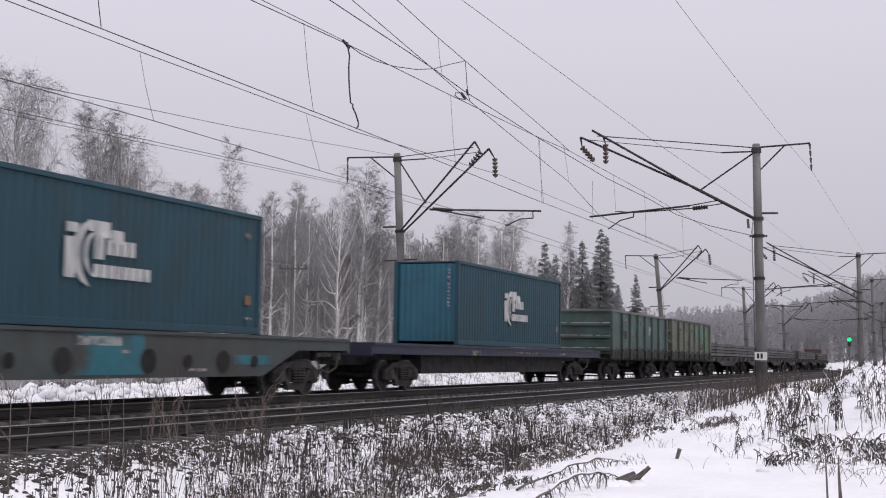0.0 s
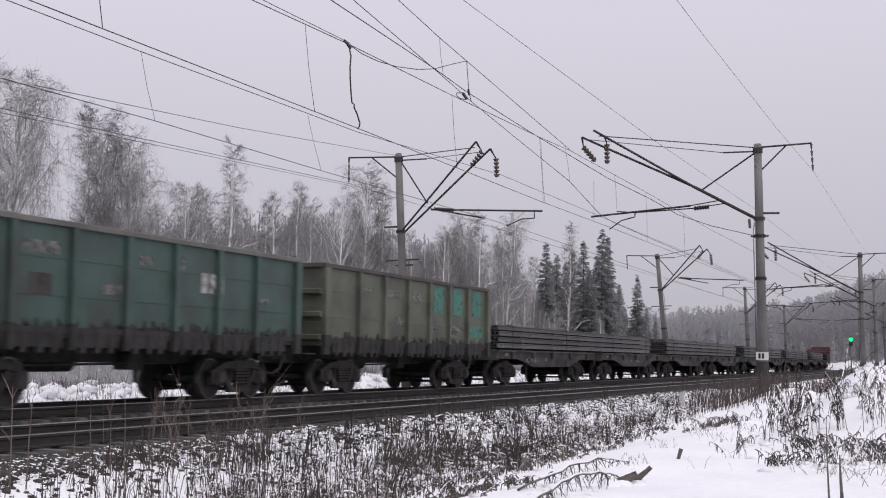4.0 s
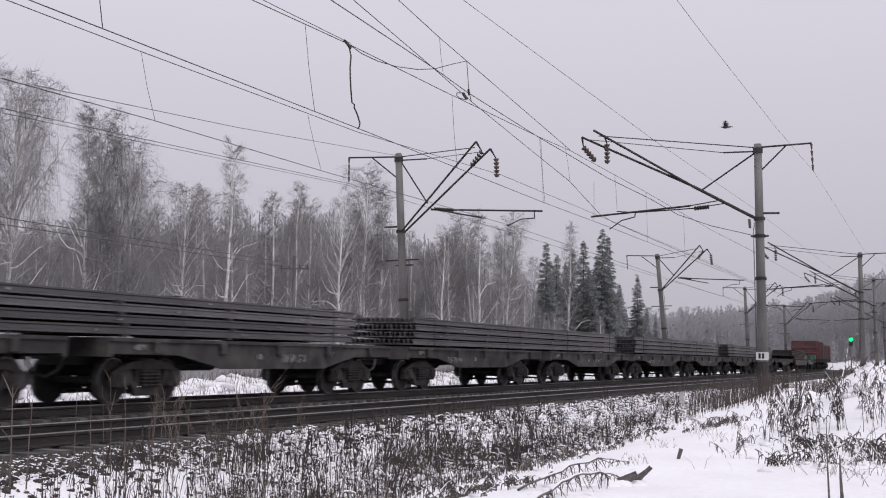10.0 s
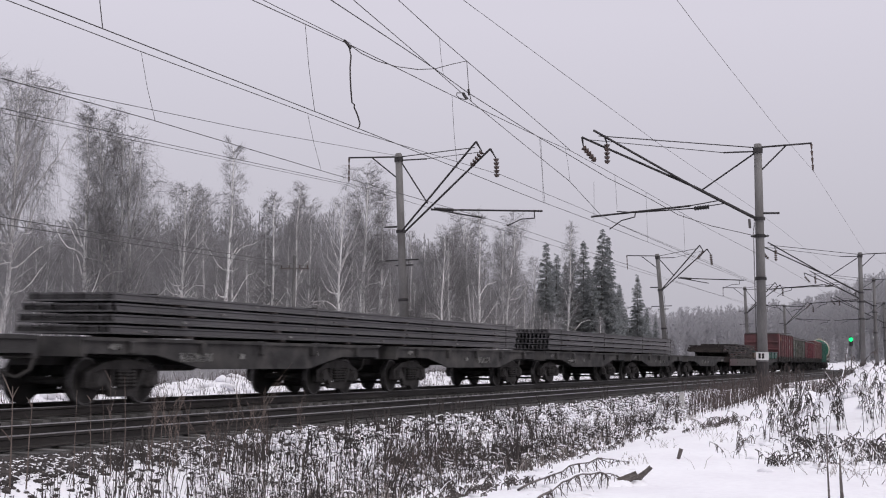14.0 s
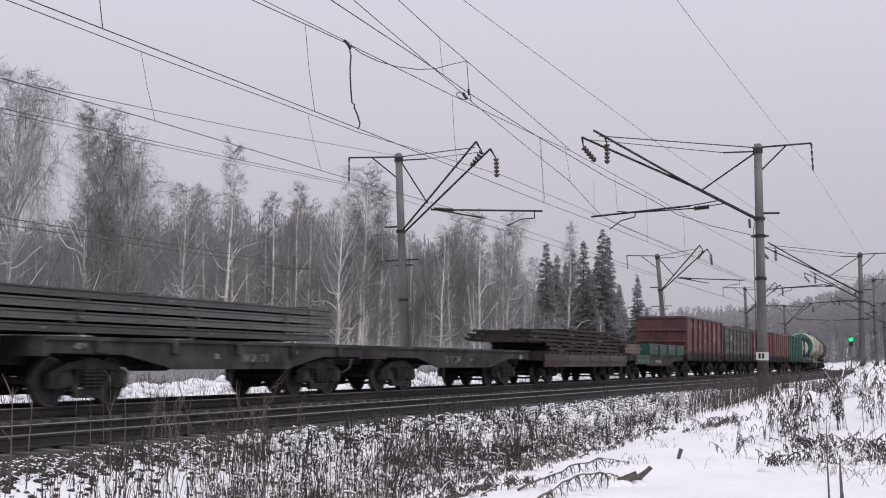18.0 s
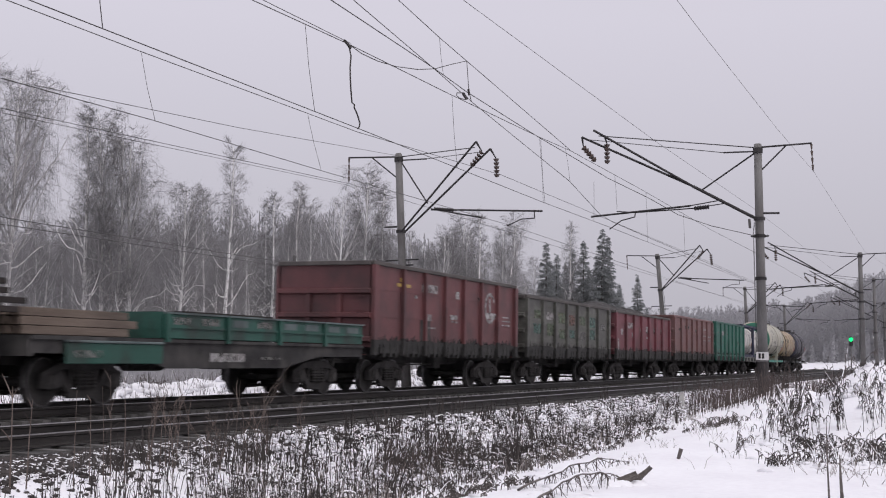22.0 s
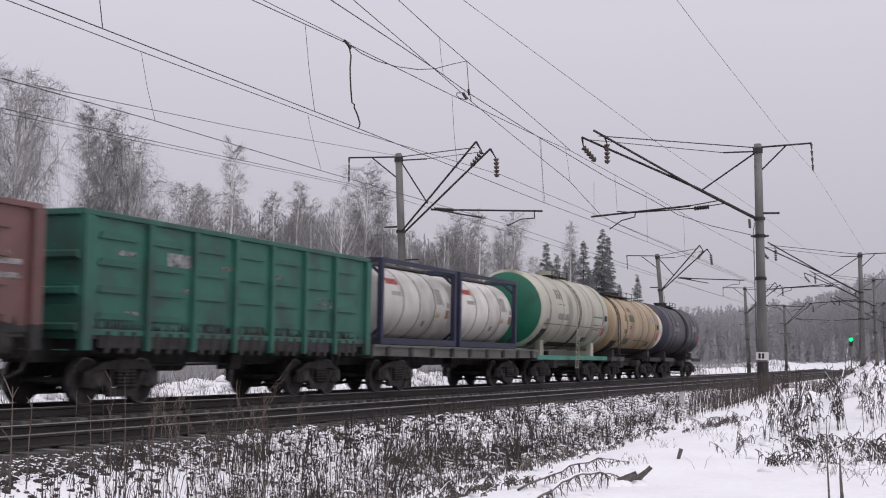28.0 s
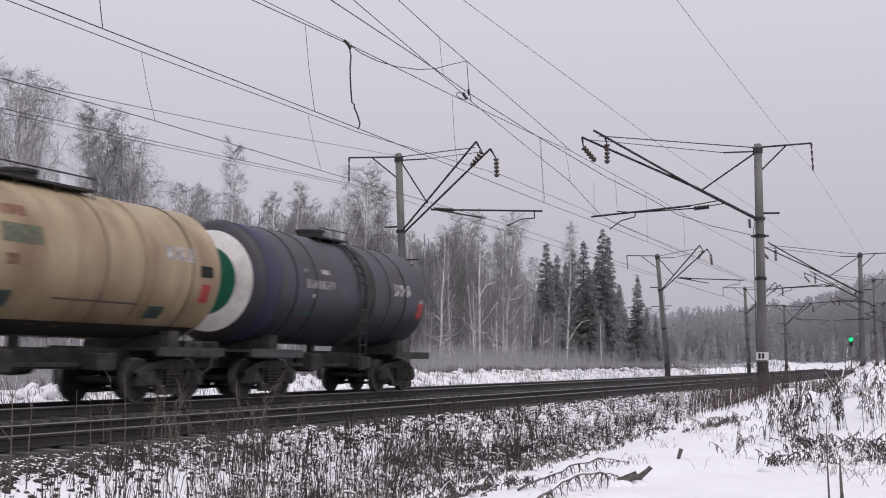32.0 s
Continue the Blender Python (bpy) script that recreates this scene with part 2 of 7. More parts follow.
def catenary_mast(u, lat, side, top, lean, plate=False, tips=((3.6, 9.9), (4.05, 9.65)), arm=(1.4, 6.25, 7.17, 6.97), back=2.35, head=9.45, foot=6.28):
    """A concrete mast whose cantilever reaches over the track on its side: -1 towards the camera, +1 away from it."""
    x, y, h = line(u, lat)
    z0 = ground_z(x, y) - 0.05
    m = empty("catenary_mast", pose(x, y, z0, 0, 0, math.degrees(h)), "tall grey concrete catenary mast with dark steel cantilever beside the track", "catenary mast", "masts of the overhead line")
    t = top - z0

    def pt(off, z):
        return Vector((0, off * side + lean * (z - 0) / 10.0, z - z0))

    bm = rod(bmesh.new(), pt(0, z0 + 0.02), pt(0, top), 0.20, 20, 0.145)
    bmesh.ops.bevel(bm, geom=[e for e in bm.edges if all(v.co.z > t - 0.05 for v in e.verts)], offset=0.03, segments=1, affect="EDGES")
    pole = part("pole", bm, CONCRETE, m)
    for f in pole.data.polygons:
        f.use_smooth = abs(f.normal.z) < 0.5
    part("base_coat", rod(bmesh.new(), pt(0, z0), pt(0, 1.05 if side > 0 else 0.8), 0.212, 20, 0.203), TAR, m, "black tarred foot of the mast")
    for z in (foot, 4.2 if side > 0 else 3.4):
        part("clamp", rod(bmesh.new(), pt(0, z - 0.06), pt(0, z + 0.06), 0.215, 16), IRON, m)
    beam = bmesh.new()
    node = pt(2.5, foot + 0.36 * (tips[0][1] - foot))
    if side > 0:
        rod(beam, pt(0.1, foot), node, 0.06, 8)
    for w, tip in zip((-0.16, 0.16), tips):
        a, b = node if side > 0 else pt(0.1, foot) + Vector((w, 0, 0)), pt(*tip) + Vector((w * 1.4, 0, 0))
        rod(beam, a, b, 0.045, 8)
    part("cantilever_beam", beam, IRON, m, "dark steel cantilever beam")
    ties = bmesh.new()
    (ta, tz), (tb_, tz2) = tips
    rod(ties, pt(0.1, head), pt(ta - 0.15, tz - 0.2), 0.02, 6)
    rod(ties, pt(0.1, head - 0.15), pt(1.3, head - 0.14), 0.03, 6)
    rod(ties, pt(1.3, head - 0.14), pt(tb_ - 0.3, tz2 - 0.15), 0.014, 6)
    f = 0.32
    rod(ties, pt(0.1, head - 0.2), pt(0.1 + f * ta, foot + f * (tz - foot)), 0.032, 6)
    part("tie_rod", ties, IRON, m)
    for w, tip in zip((-0.22, 0.22), tips):
        v = Vector((w, 0, 0))
        end = (tip[0] + (0.12 if side > 0 else 0.24), tip[1] - 0.42)
        root = tip
        if side > 0:
            # the inner string hangs upright from the beam, the outer one slants inwards
            root = (tip[0] - 0.45, tip[1] - 0.24) if w < 0 else tip
            end = (tip[0] - 0.55, tip[1] - 0.6) if w < 0 else (tip[0] - 0.06, tip[1] - 0.42)
        hb = bmesh.new()
        rod(hb, pt(*root) + v, pt(*end) + v, 0.05, 6, 0.02)
        part("hanger", hb, IRON, m)
        ib = bmesh.new()
        drop = pt(end[0] - (0.5 if (w < 0) == (side < 0) else 0.0), end[1] - (0.8 if (w < 0) != (side < 0) else 0.6))
        insulator(ib, pt(*end) + v, drop + v, 5, 0.13)
        part("insulator", ib, CERAMIC, m, "string of brown disc insulators")
    a0, a1, az, bz = arm
    def on_arm(off, dz=0.0):
        return pt(off, az + (bz - az) * (off - a0) / (a1 - a0) + dz)

    bm = rod(bmesh.new(), on_arm(a0 + 1.1) if side > 0 else pt(a0, az), pt(a1, bz), 0.038, 8)
    ib = bmesh.new()
    if side > 0:
        # a slim rod from the beam and a lower one with its insulator carry the tube
        rod(bm, pt(a0 - 0.1, az + 0.1), on_arm(a0 + 1.2), 0.022, 6)
        rod(bm, pt(a0 - 0.35, az - 0.02), on_arm(2.55, -0.11), 0.02, 6)
        rod(bm, on_arm(2.5, -0.11), on_arm(4.8, -0.03), 0.024, 6)
        rod(bm, on_arm(4.8, -0.02), on_arm(5.55, 0.1), 0.018, 6)
        insulator(ib, on_arm(1.9, -0.12), on_arm(2.5, -0.12), 6, 0.1)
        rod(ib, on_arm(1.95, -0.12), on_arm(2.45, -0.12), 0.06, 8)
        reg = rods((on_arm(4.8), on_arm(4.82, -0.2), on_arm(5.35, -0.28), on_arm(5.85, -0.58)), r=0.024)
    else:
        rod(bm, pt(a0, az + 0.03), pt(a0 + 2.25, bz - 0.2), 0.03, 8)
        insulator(ib, pt(a0 + 0.15, az + 0.03), pt(a0 + 1.05, az - 0.06), 8, 0.085)
        rod(ib, pt(a0 + 0.2, az + 0.02), pt(a0 + 1.0, az - 0.05), 0.055, 8)
        reg = rods((pt(a1 - 0.35, bz), pt(a1 - 0.35, bz - 0.28), pt(a1 - 0.9, bz - 0.3), pt(a1 - 1.55, bz - 0.57)), r=0.022)
    part("fixing_arm", bm, IRON, m)
    part("arm_insulator", ib, IRON, m)
    part("steady_arm", reg, IRON, m)
    bk = rod(bmesh.new(), pt(0, head), pt(-back, head + 0.07), 0.035, 8)
    rod(bk, pt(-back * 0.52, head + 0.01), pt(-0.1, head - 0.9), 0.03, 8)
    part("feeder_bracket", bk, IRON, m)
    ib = bmesh.new()
    insulator(ib, pt(-back + 0.02, head + 0.05), pt(-back - 0.02, head - 1.0), 4, 0.05)
    part("feeder_insulator", ib, CERAMIC, m)
    part("head_clamp", rod(bmesh.new(), pt(0, head - 0.22), pt(0, head - 0.02), 0.185, 14), IRON, m)
    part("side_bracket", rods((pt(-0.75, foot + 0.2), pt(0.15, foot + 0.22)), r=0.04), IRON, m)
    if side < 0:
        part("cross_bracket", rods((pt(-0.75, 5.05), pt(0.75, 5.1)), (pt(-0.3, 4.85), pt(0.5, 4.87)), r=0.03), IRON, m)
    else:
        # a collar under the beam's foot with two anchor lugs
        part("anchor_collar", rod(bmesh.new(), pt(0, foot - 0.72), pt(0, foot - 0.60), 0.205, 16), IRON, m)
        for off in (-0.34, 0.34):
            lug = bmesh.new()
            insulator(lug, pt(off * 0.6, foot - 0.66), pt(off, foot - 0.66), 2, 0.055)
            part("anchor_lug", lug, IRON, m)
        weight = rod(bmesh.new(), pt(0.36, foot - 0.35), pt(0.38, foot + 0.0), 0.05, 8)
        part("beam_pin", weight, CONCRETE, m)
    for dx in (0.12, -0.05):
        part("earthing_wire", rods((pt(0.19, foot - 0.1) + Vector((dx, 0, 0)), pt(0.24, foot - 0.5) + Vector((dx, 0, 0)), pt(0.225, 0.2) + Vector((dx, 0, 0))), r=0.008, n=4), WIRE, m)
    if plate:
        pl = part("number_plate", boxed(-0.235, -0.215, lean * 0.1 - 0.24, lean * 0.1 + 0.22, 1.12 - z0, 1.42 - z0), WHITE_PAINT, m, "small white number plate with dark bars")
        for k in range(2):
            part("plate_bar", boxed(-0.243, -0.236, lean * 0.1 - 0.08 + 0.13 * k, lean * 0.1 + 0.0 + 0.13 * k, 1.18 - z0, 1.37 - z0), PLAIN_BLACK, pl)
    return m


MAST_L = [(48.4, 4.25, 9.61, 0.56), (94.0, 2.96, 9.0, 0.9), (140.0, 3.4, 9.15, 0.45), (186.0, 3.6, 9.2, 0.3)]
MAST_R = [(48.9, -10.21, 9.37, 0.18), (95.0, -10.85, 8.97, 0.18), (139.0, -9.8, 9.9, 0.25), (184.0, -9.8, 9.5, 0.2)]
for i, (u, lat, top, lean) in enumerate(MAST_L):
    dip = 0.0 if i == 0 else 0.32
    catenary_mast(u, lat, -1, top, lean, head=top - 0.15, tips=((3.6 - dip, 9.9 - dip), (4.05 - dip, 9.65 - dip)))
for i, (u, lat, top, lean) in enumerate(MAST_R):
    k = top - 9.37
    catenary_mast(u, lat, 1, top, lean, i == 0, ((6.4, 10.2 + k), (7.0, 10.02 + k)), (1.5, 6.6, 7.15 + k, 6.74 + k), 2.0, top - 0.14, 6.48 + k)


# ---- wires ----
def wire(name, pts, label, r=0.008, sag=0.0):
    """One continuous wire through points of (along, aside, height)."""
    path = []
    for (u0, a0, z0), (u1, a1, z1) in zip(pts, pts[1:]):
        k = 8 if abs(u1 - u0) > 5 else 1
        for i in range(k + (u1 == pts[-1][0] and z1 == pts[-1][2])):
            f = i / k
            x, y, _ = line(u0 + (u1 - u0) * f, a0 + (a1 - a0) * f)
            path.append(Vector((x, y, z0 + (z1 - z0) * f - sag * 4 * f * (1 - f))))
    return tagged(part(name, tube(path, r * 1.4), WIRE, None), label, "wire", "wires of the overhead line")


def tube(path, r, n=5):
    bm = bmesh.new()
    rings = []
    for i, p in enumerate(path):
        d = (path[min(i + 1, len(path) - 1)] - path[max(i - 1, 0)]).normalized()
        a = d.cross(Vector((0.1, 0.99, 0.05))).normalized()
        b = d.cross(a)
        rings.append([bm.verts.new(p + r * (math.cos(2 * math.pi * k / n) * a + math.sin(2 * math.pi * k / n) * b)) for k in range(n)])
    for lo, hi in zip(rings, rings[1:]):
        for k in range(n):
            bm.faces.new((lo[k], lo[(k + 1) % n], hi[(k + 1) % n], hi[k]))
    bm.faces.new(rings[0][::-1])
    bm.faces.new(rings[-1])
    return bm


N = NEAR
wire("contact_wire", [(-8, 0, 6.15), (19, 0, 6.28), (24, 0, 6.36), (32.3, 0, 6.38), (48.4, -0.25, 6.42), (94, 0.2, 6.2), (140, -0.2, 6.15), (186, 0.2, 6.15), (232, 0, 6.15)], "copper contact wire over the far track", 0.007)
wire("messenger_wire", [(-8, 0, 7.7), (19.0, 0, 7.83), (23.45, 0, 7.83), (31.3, 0, 7.89), (34.6, 0, 7.91), (48.4, 0.15, 8.5), (94, 0, 8.4), (140, 0, 8.3), (186, 0, 8.3), (232, 0, 8.3)], "stranded messenger wire over the far track", 0.0075)
wire("contact_wire", [(-8, N, 6.2), (14.6, N, 6.21), (25.7, N, 6.23), (39.6, N, 6.2), (48.9, N, 6.25), (95, N, 6.3), (139, N, 6.2), (184, N, 6.2), (222, N, 6.2)], "copper contact wire over the near track", 0.007)
wire("messenger_wire", [(6, N, 7.6), (20.9, N, 7.92), (25.1, N, 8.05), (31.35, N, 8.14), (39.25, N, 8.30), (42.9, N, 8.42), (54.7, N, 8.44), (71.0, N, 8.35), (95, N, 8.5), (139, N, 8.6), (184, N, 8.6), (222, N, 8.6)], "stranded messenger wire over the near track", 0.0075)
wire("messenger_wire", [(6, N, 7.75), (21.3, N, 8.03), (25.2, N, 8.09)], "second strand of the messenger wire", 0.006)
wire("messenger_wire", [(12, N, 9.27), (24.18, N, 8.82), (30.2, N, 8.60), (32.5, N, 8.46), (39.25, N, 8.28), (41.2, N - 0.3, 8.08), (44.2, N - 1.0, 7.59), (46.6, N - 2.0, 7.10), (46.95, N - 3.0, 6.50), (47.3, N - 4.2, 6.08), (48.7, N - 5.55, 5.82)], "overlapping messenger wire anchored to a mast", 0.009)
wire("contact_wire", [(12, N, 10.6), (25.3, N, 9.12), (30.05, N, 8.60), (32.9, N, 8.26), (37.3, N, 7.83), (42.8, N, 7.31), (46.9, N, 6.60), (48.9, N, 6.5), (95, N, 6.3)], "rising contact wire of the next section", 0.0075)
wire("messenger_wire", [(14, N, 11.2), (27.8, N, 9.79), (30.5, N, 9.5), (32.5, N, 9.33), (42.2, N, 8.49), (42.9, N, 8.42)], "anchored messenger wire of the next section", 0.0075)
wire("feeder_wire", [(-5, -10.0, 6.7), (17.8, -10.0, 6.55), (31.3, -10.0, 6.57), (48.9, -9.8, 6.95), (95, -10.2, 6.6), (139, -9.5, 6.6), (184, -9.5, 6.6)], "thin feeder wire on the masts beside the path", 0.0036)
wire("feeder_wire", [(-5, -12.1, 8.3), (23.8, -12.1, 7.95), (26.3, -12.1, 7.94), (38.3, -12.1, 8.01), (48.9, -12.12, 8.19), (77.5, -12.1, 7.57), (95, -12.7, 7.8), (139, -11.7, 8.4), (184, -11.7, 8.4)], "feeder wire on the mast brackets beside the path", 0.0036)
wire("feeder_wire", [(-5, 7.1, 8.2), (27, 7.1, 7.64), (48.4, 7.05, 8.4), (94, 5.8, 7.9), (140, 6.0, 8.0), (186, 6, 8)], "feeder wire on the mast brackets behind the train", 0.0075)
wire("feeder_wire", [(-5, 7.2, 8.0), (27, 7.2, 7.54), (48.4, 7.1, 8.33)], "second feeder wire behind the train", 0.006)
wire("anchor_wire", [(20.0, 0, 6.34), (32.05, 2.7, 7.75), (48.2, 4.6, 9.45)], "wire anchored to the head of a mast", 0.006)
DROP = "thin dropper between messenger and contact wire"
for u0, lat, za, u1, zb in ((23.45, 0, 7.81, 24.08, 6.35), (31.4, 0, 7.84, 32.3, 6.38), (23.05, N, 8.0, 23.57, 6.23), (30.48, N, 9.5, 30.8, 8.55), (31.43, N, 8.16, 31.9, 6.22), (39.25, N, 8.28, 39.9, 6.2)):
    wire("dropper", [(u0, lat, za), ((u0 + u1) / 2 - 0.05, lat, (za + zb) / 2), (u1, lat, zb)], DROP, 0.004)
wire("dropper", [(28.0, 7.1, 7.73), (28.1, 7.15, 7.2)], DROP, 0.004)
wire("dropper", [(16.1, N, 7.75), (16.2, N, 7.0), (16.24, N, 6.6), (16.33, N, 6.23)], "thick dropper over the near track", 0.006)
for u0, za, u1, zb in ((39.37, 8.3, 39.7, 6.2), (42.17, 8.49, 42.83, 7.31), (49.16, 8.43, 49.55, 7.06), (46.0, 7.76, 46.03, 6.23), (54.7, 8.44, 55.0, 6.25), (63.0, 8.4, 63.4, 6.27)):
    wire("dropper", [(u0, N, za), ((u0 + u1) / 2 + 0.04, N, (za + zb) / 2), (u1, N, zb)], DROP, 0.004)
wire("jumper_cable", [(25.11, N, 8.05), (25.24, N, 7.80), (25.21, N, 7.55), (25.23, N, 7.28), (25.28, N, 7.0), (25.34, N, 6.76), (25.47, N, 6.74), (25.45, N, 6.68), (25.62, N, 6.55), (25.77, N, 6.37), (25.75, N, 6.28), (25.66, N, 6.22)], "thick jumper cable hanging to the contact wire", 0.013)
wire("jumper_cable", [(25.11, N, 8.05), (25.79, N, 7.99), (26.65, N, 8.01), (27.7, N, 8.11), (29.1, N, 8.34), (30.2, N, 8.60), (31.3, N, 8.96), (32.5, N, 9.33), (32.66, N, 8.69), (32.72, N, 8.5), (32.9, N, 8.26)], "jumper cable slung between two messenger wires", 0.008)
wire("cable_clamp", [(24.9, N, 8.08), (25.05, N, 8.05), (25.2, N, 7.98)], "dark clamp at the head of the jumper cable", 0.026)
wire("wire_clamp", [(32.25, N, 8.36), (32.4, N, 8.31), (32.55, N, 8.27)], "dark clamp joining two wires", 0.032)
wire("wire_loop", [(32.45, N, 8.22), (32.0, N, 8.17), (31.75, N, 8.2), (31.8, N, 8.28), (32.2, N, 8.36)], "loop of wire at the clamp", 0.010)
wire("wire_clamp", [(32.66, N, 8.56), (32.7, N, 8.46), (32.73, N, 8.4)], "dark clamp at the foot of the jumper", 0.024)


# ---- the goods train ----
def paint(name, a, b, dirt=(0.05, 0.04, 0.035), amount=0.4, rough=0.6, **kw):
    kw = {"scale": 1.4, "fine": 22, "dirt_scale": 1.1, **kw}
    return material(name, (a, b), rough=rough, bump=0.15, dirt=dirt, dirt_amount=amount, **kw)


TEAL = paint("container_blue_paint", (0.0045, 0.040, 0.060), (0.0075, 0.053, 0.078), (0.012, 0.034, 0.044), 0.5, rough=0.62, stretch=(1, 1, 0.35))
TEAL_GREY = paint("worn_teal_frame", (0.034, 0.046, 0.046), (0.060, 0.074, 0.072), (0.040, 0.036, 0.034), 0.75, dirt_scale=0.6)
PALE_SILL = paint("dusty_pale_sill", (0.095, 0.098, 0.088), (0.17, 0.172, 0.155), (0.06, 0.058, 0.052), 0.6, dirt_scale=0.7)
BRIGHT_TEAL = paint("fresh_teal_patch", (0.013, 0.125, 0.165), (0.022, 0.165, 0.21))
NAVY = paint("navy_frame_paint", (0.015, 0.018, 0.046), (0.025, 0.029, 0.066), (0.026, 0.025, 0.028), 0.6)
OLIVE = paint("dull_green_paint", (0.036, 0.068, 0.059), (0.058, 0.102, 0.090), (0.044, 0.050, 0.046), 0.6)
MOSS = paint("weathered_grey_green_paint", (0.064, 0.065, 0.057), (0.135, 0.134, 0.119), (0.055, 0.052, 0.047), 0.85, scale=2.4, stretch=(1, 1, 1.8))
WARM_OLIVE = paint("faded_olive_paint", (0.084, 0.095, 0.068), (0.132, 0.146, 0.108), (0.062, 0.062, 0.052), 0.7)
PALE_TEAL = paint("turquoise_repaint", (0.035, 0.22, 0.17), (0.07, 0.28, 0.22), (0.07, 0.12, 0.10), 0.5)
OXIDE = paint("red_oxide_paint", (0.098, 0.034, 0.037), (0.142, 0.050, 0.052), (0.064, 0.030, 0.031), 0.7)
WINE = paint("dark_red_paint", (0.113, 0.029, 0.039), (0.172, 0.050, 0.061), (0.075, 0.030, 0.032), 0.6)
BRICKRED = paint("faded_red_paint", (0.132, 0.062, 0.060), (0.188, 0.096, 0.092), (0.125, 0.070, 0.067), 0.65)
EMERALD = paint("green_gondola_paint", (0.020, 0.098, 0.072), (0.032, 0.135, 0.10), (0.03, 0.06, 0.05), 0.5)
BOARDGREEN = paint("sooty_green_boards", (0.014, 0.070, 0.052), (0.026, 0.100, 0.076), (0.024, 0.038, 0.032), 0.55)
BOARDGREY = paint("worn_grey_teal_board", (0.075, 0.105, 0.105), (0.13, 0.165, 0.163), (0.045, 0.05, 0.05), 0.6)
BOARDRED = paint("sooty_red_board", (0.052, 0.021, 0.022), (0.085, 0.030, 0.031), (0.030, 0.022, 0.021), 0.7)
TANKGREEN = paint("tank_end_green", (0.007, 0.108, 0.064), (0.011, 0.138, 0.082), (0.02, 0.05, 0.03), 0.3, rough=0.4)
CREAM = paint("dirty_white_tank_paint", (0.36, 0.345, 0.285), (0.47, 0.455, 0.385), (0.20, 0.18, 0.135), 0.45, rough=0.45, stretch=(1, 1, 0.3))
TAN = paint("tan_tank_paint", (0.315, 0.240, 0.146), (0.41, 0.328, 0.208), (0.20, 0.125, 0.075), 0.75, rough=0.5, stretch=(1, 1, 0.25))
TANKBLUE = paint("sooty_blue_tank_paint", (0.030, 0.029, 0.042), (0.052, 0.050, 0.066), (0.034, 0.028, 0.027), 0.85, rough=0.5)
CLEANBLUE = paint("tank_rim_blue", (0.028, 0.030, 0.072), (0.040, 0.042, 0.095), (0.03, 0.03, 0.05), 0.5)
TANKWHITE = paint("white_insulated_tank", (0.54, 0.52, 0.492), (0.64, 0.62, 0.588), (0.33, 0.31, 0.28), 0.5, rough=0.4, stretch=(1, 1, 0.4))
SOOT = material("sooty_underframe", ((0.038, 0.0365, 0.036), (0.085, 0.081, 0.080)), rough=0.9, scale=3, fine=30)
GRIME = material("dark_grimy_steel", ((0.036, 0.035, 0.036), (0.072, 0.070, 0.070)), rough=0.75, scale=2, dirt=(0.105, 0.10, 0.096), dirt_amount=0.6, dirt_scale=1.6)
WHEELSTEEL = material("wheel_tyre_steel", ((0.08, 0.077, 0.077), (0.2, 0.195, 0.195)), rough=0.5, metal=0.7, scale=5)
COAL = material("heaped_dark_load", ((0.025, 0.024, 0.024), (0.08, 0.075, 0.075)), rough=0.95, scale=5, fine=40, bump=1.0)
NEW_RAIL = material("new_rail_steel", ((0.08, 0.078, 0.081), (0.165, 0.160, 0.163)), rough=0.55, metal=0.5, scale=1.0, stretch=(0.15, 1, 1), spread=0.25)
RUSTY = material("rusty_old_steel", ((0.018, 0.0145, 0.014), (0.040, 0.031, 0.028)), rough=0.85, scale=2, stretch=(0.3, 1, 1), spread=0.35)
LUMBER = material("sawn_timber", ((0.135, 0.103, 0.082), (0.225, 0.178, 0.145)), rough=0.9, scale=3, stretch=(0.2, 1, 1), dirt=(0.075, 0.058, 0.05), dirt_scale=2.0, spread=0.25)
MARK = material("faded_white_lettering", ((0.34, 0.33, 0.33), (0.50, 0.49, 0.49)), rough=0.8, worn=0.42, scale=7, dirt=(0.2, 0.17, 0.17), dirt_amount=0.7, dirt_scale=5)
DIM_MARK = material("worn_grey_lettering", ((0.17, 0.17, 0.162), (0.27, 0.27, 0.26)), rough=0.8, worn=0.46, scale=7, dirt=(0.09, 0.085, 0.08), dirt_amount=0.7, dirt_scale=5)
EMBLEM = material("chalky_white_emblem", ((0.42, 0.42, 0.42), (0.57, 0.57, 0.56)), rough=0.8, scale=5, dirt=(0.22, 0.25, 0.27), dirt_amount=0.6, dirt_scale=4, stretch=(1, 1, 0.4))
RIBDUST = material("dust_and_rime_on_ribs", ((0.15, 0.155, 0.15), (0.28, 0.285, 0.275)), rough=0.9, scale=3, worn=0.36, worn_scale=2.5)
GREY_LABEL = material("faded_grey_label", ((0.24, 0.24, 0.24), (0.36, 0.36, 0.355)), rough=0.7, scale=9, worn=0.36, worn_scale=14)
HATCH = material("oily_black_hatch", ((0.017, 0.0165, 0.016), (0.045, 0.043, 0.042)), rough=0.85, scale=3, fine=25)
SIGNRED = material("red_sticker", ((0.30, 0.03, 0.028), (0.38, 0.045, 0.04)), rough=0.6)
SIGNORANGE = material("dull_orange_plate", ((0.19, 0.095, 0.045), (0.25, 0.13, 0.065)), rough=0.7, scale=8, dirt=(0.15, 0.10, 0.07))
SIGNYELLOW = material("yellow_sticker", ((0.36, 0.24, 0.06), (0.45, 0.31, 0.09)), rough=0.6)

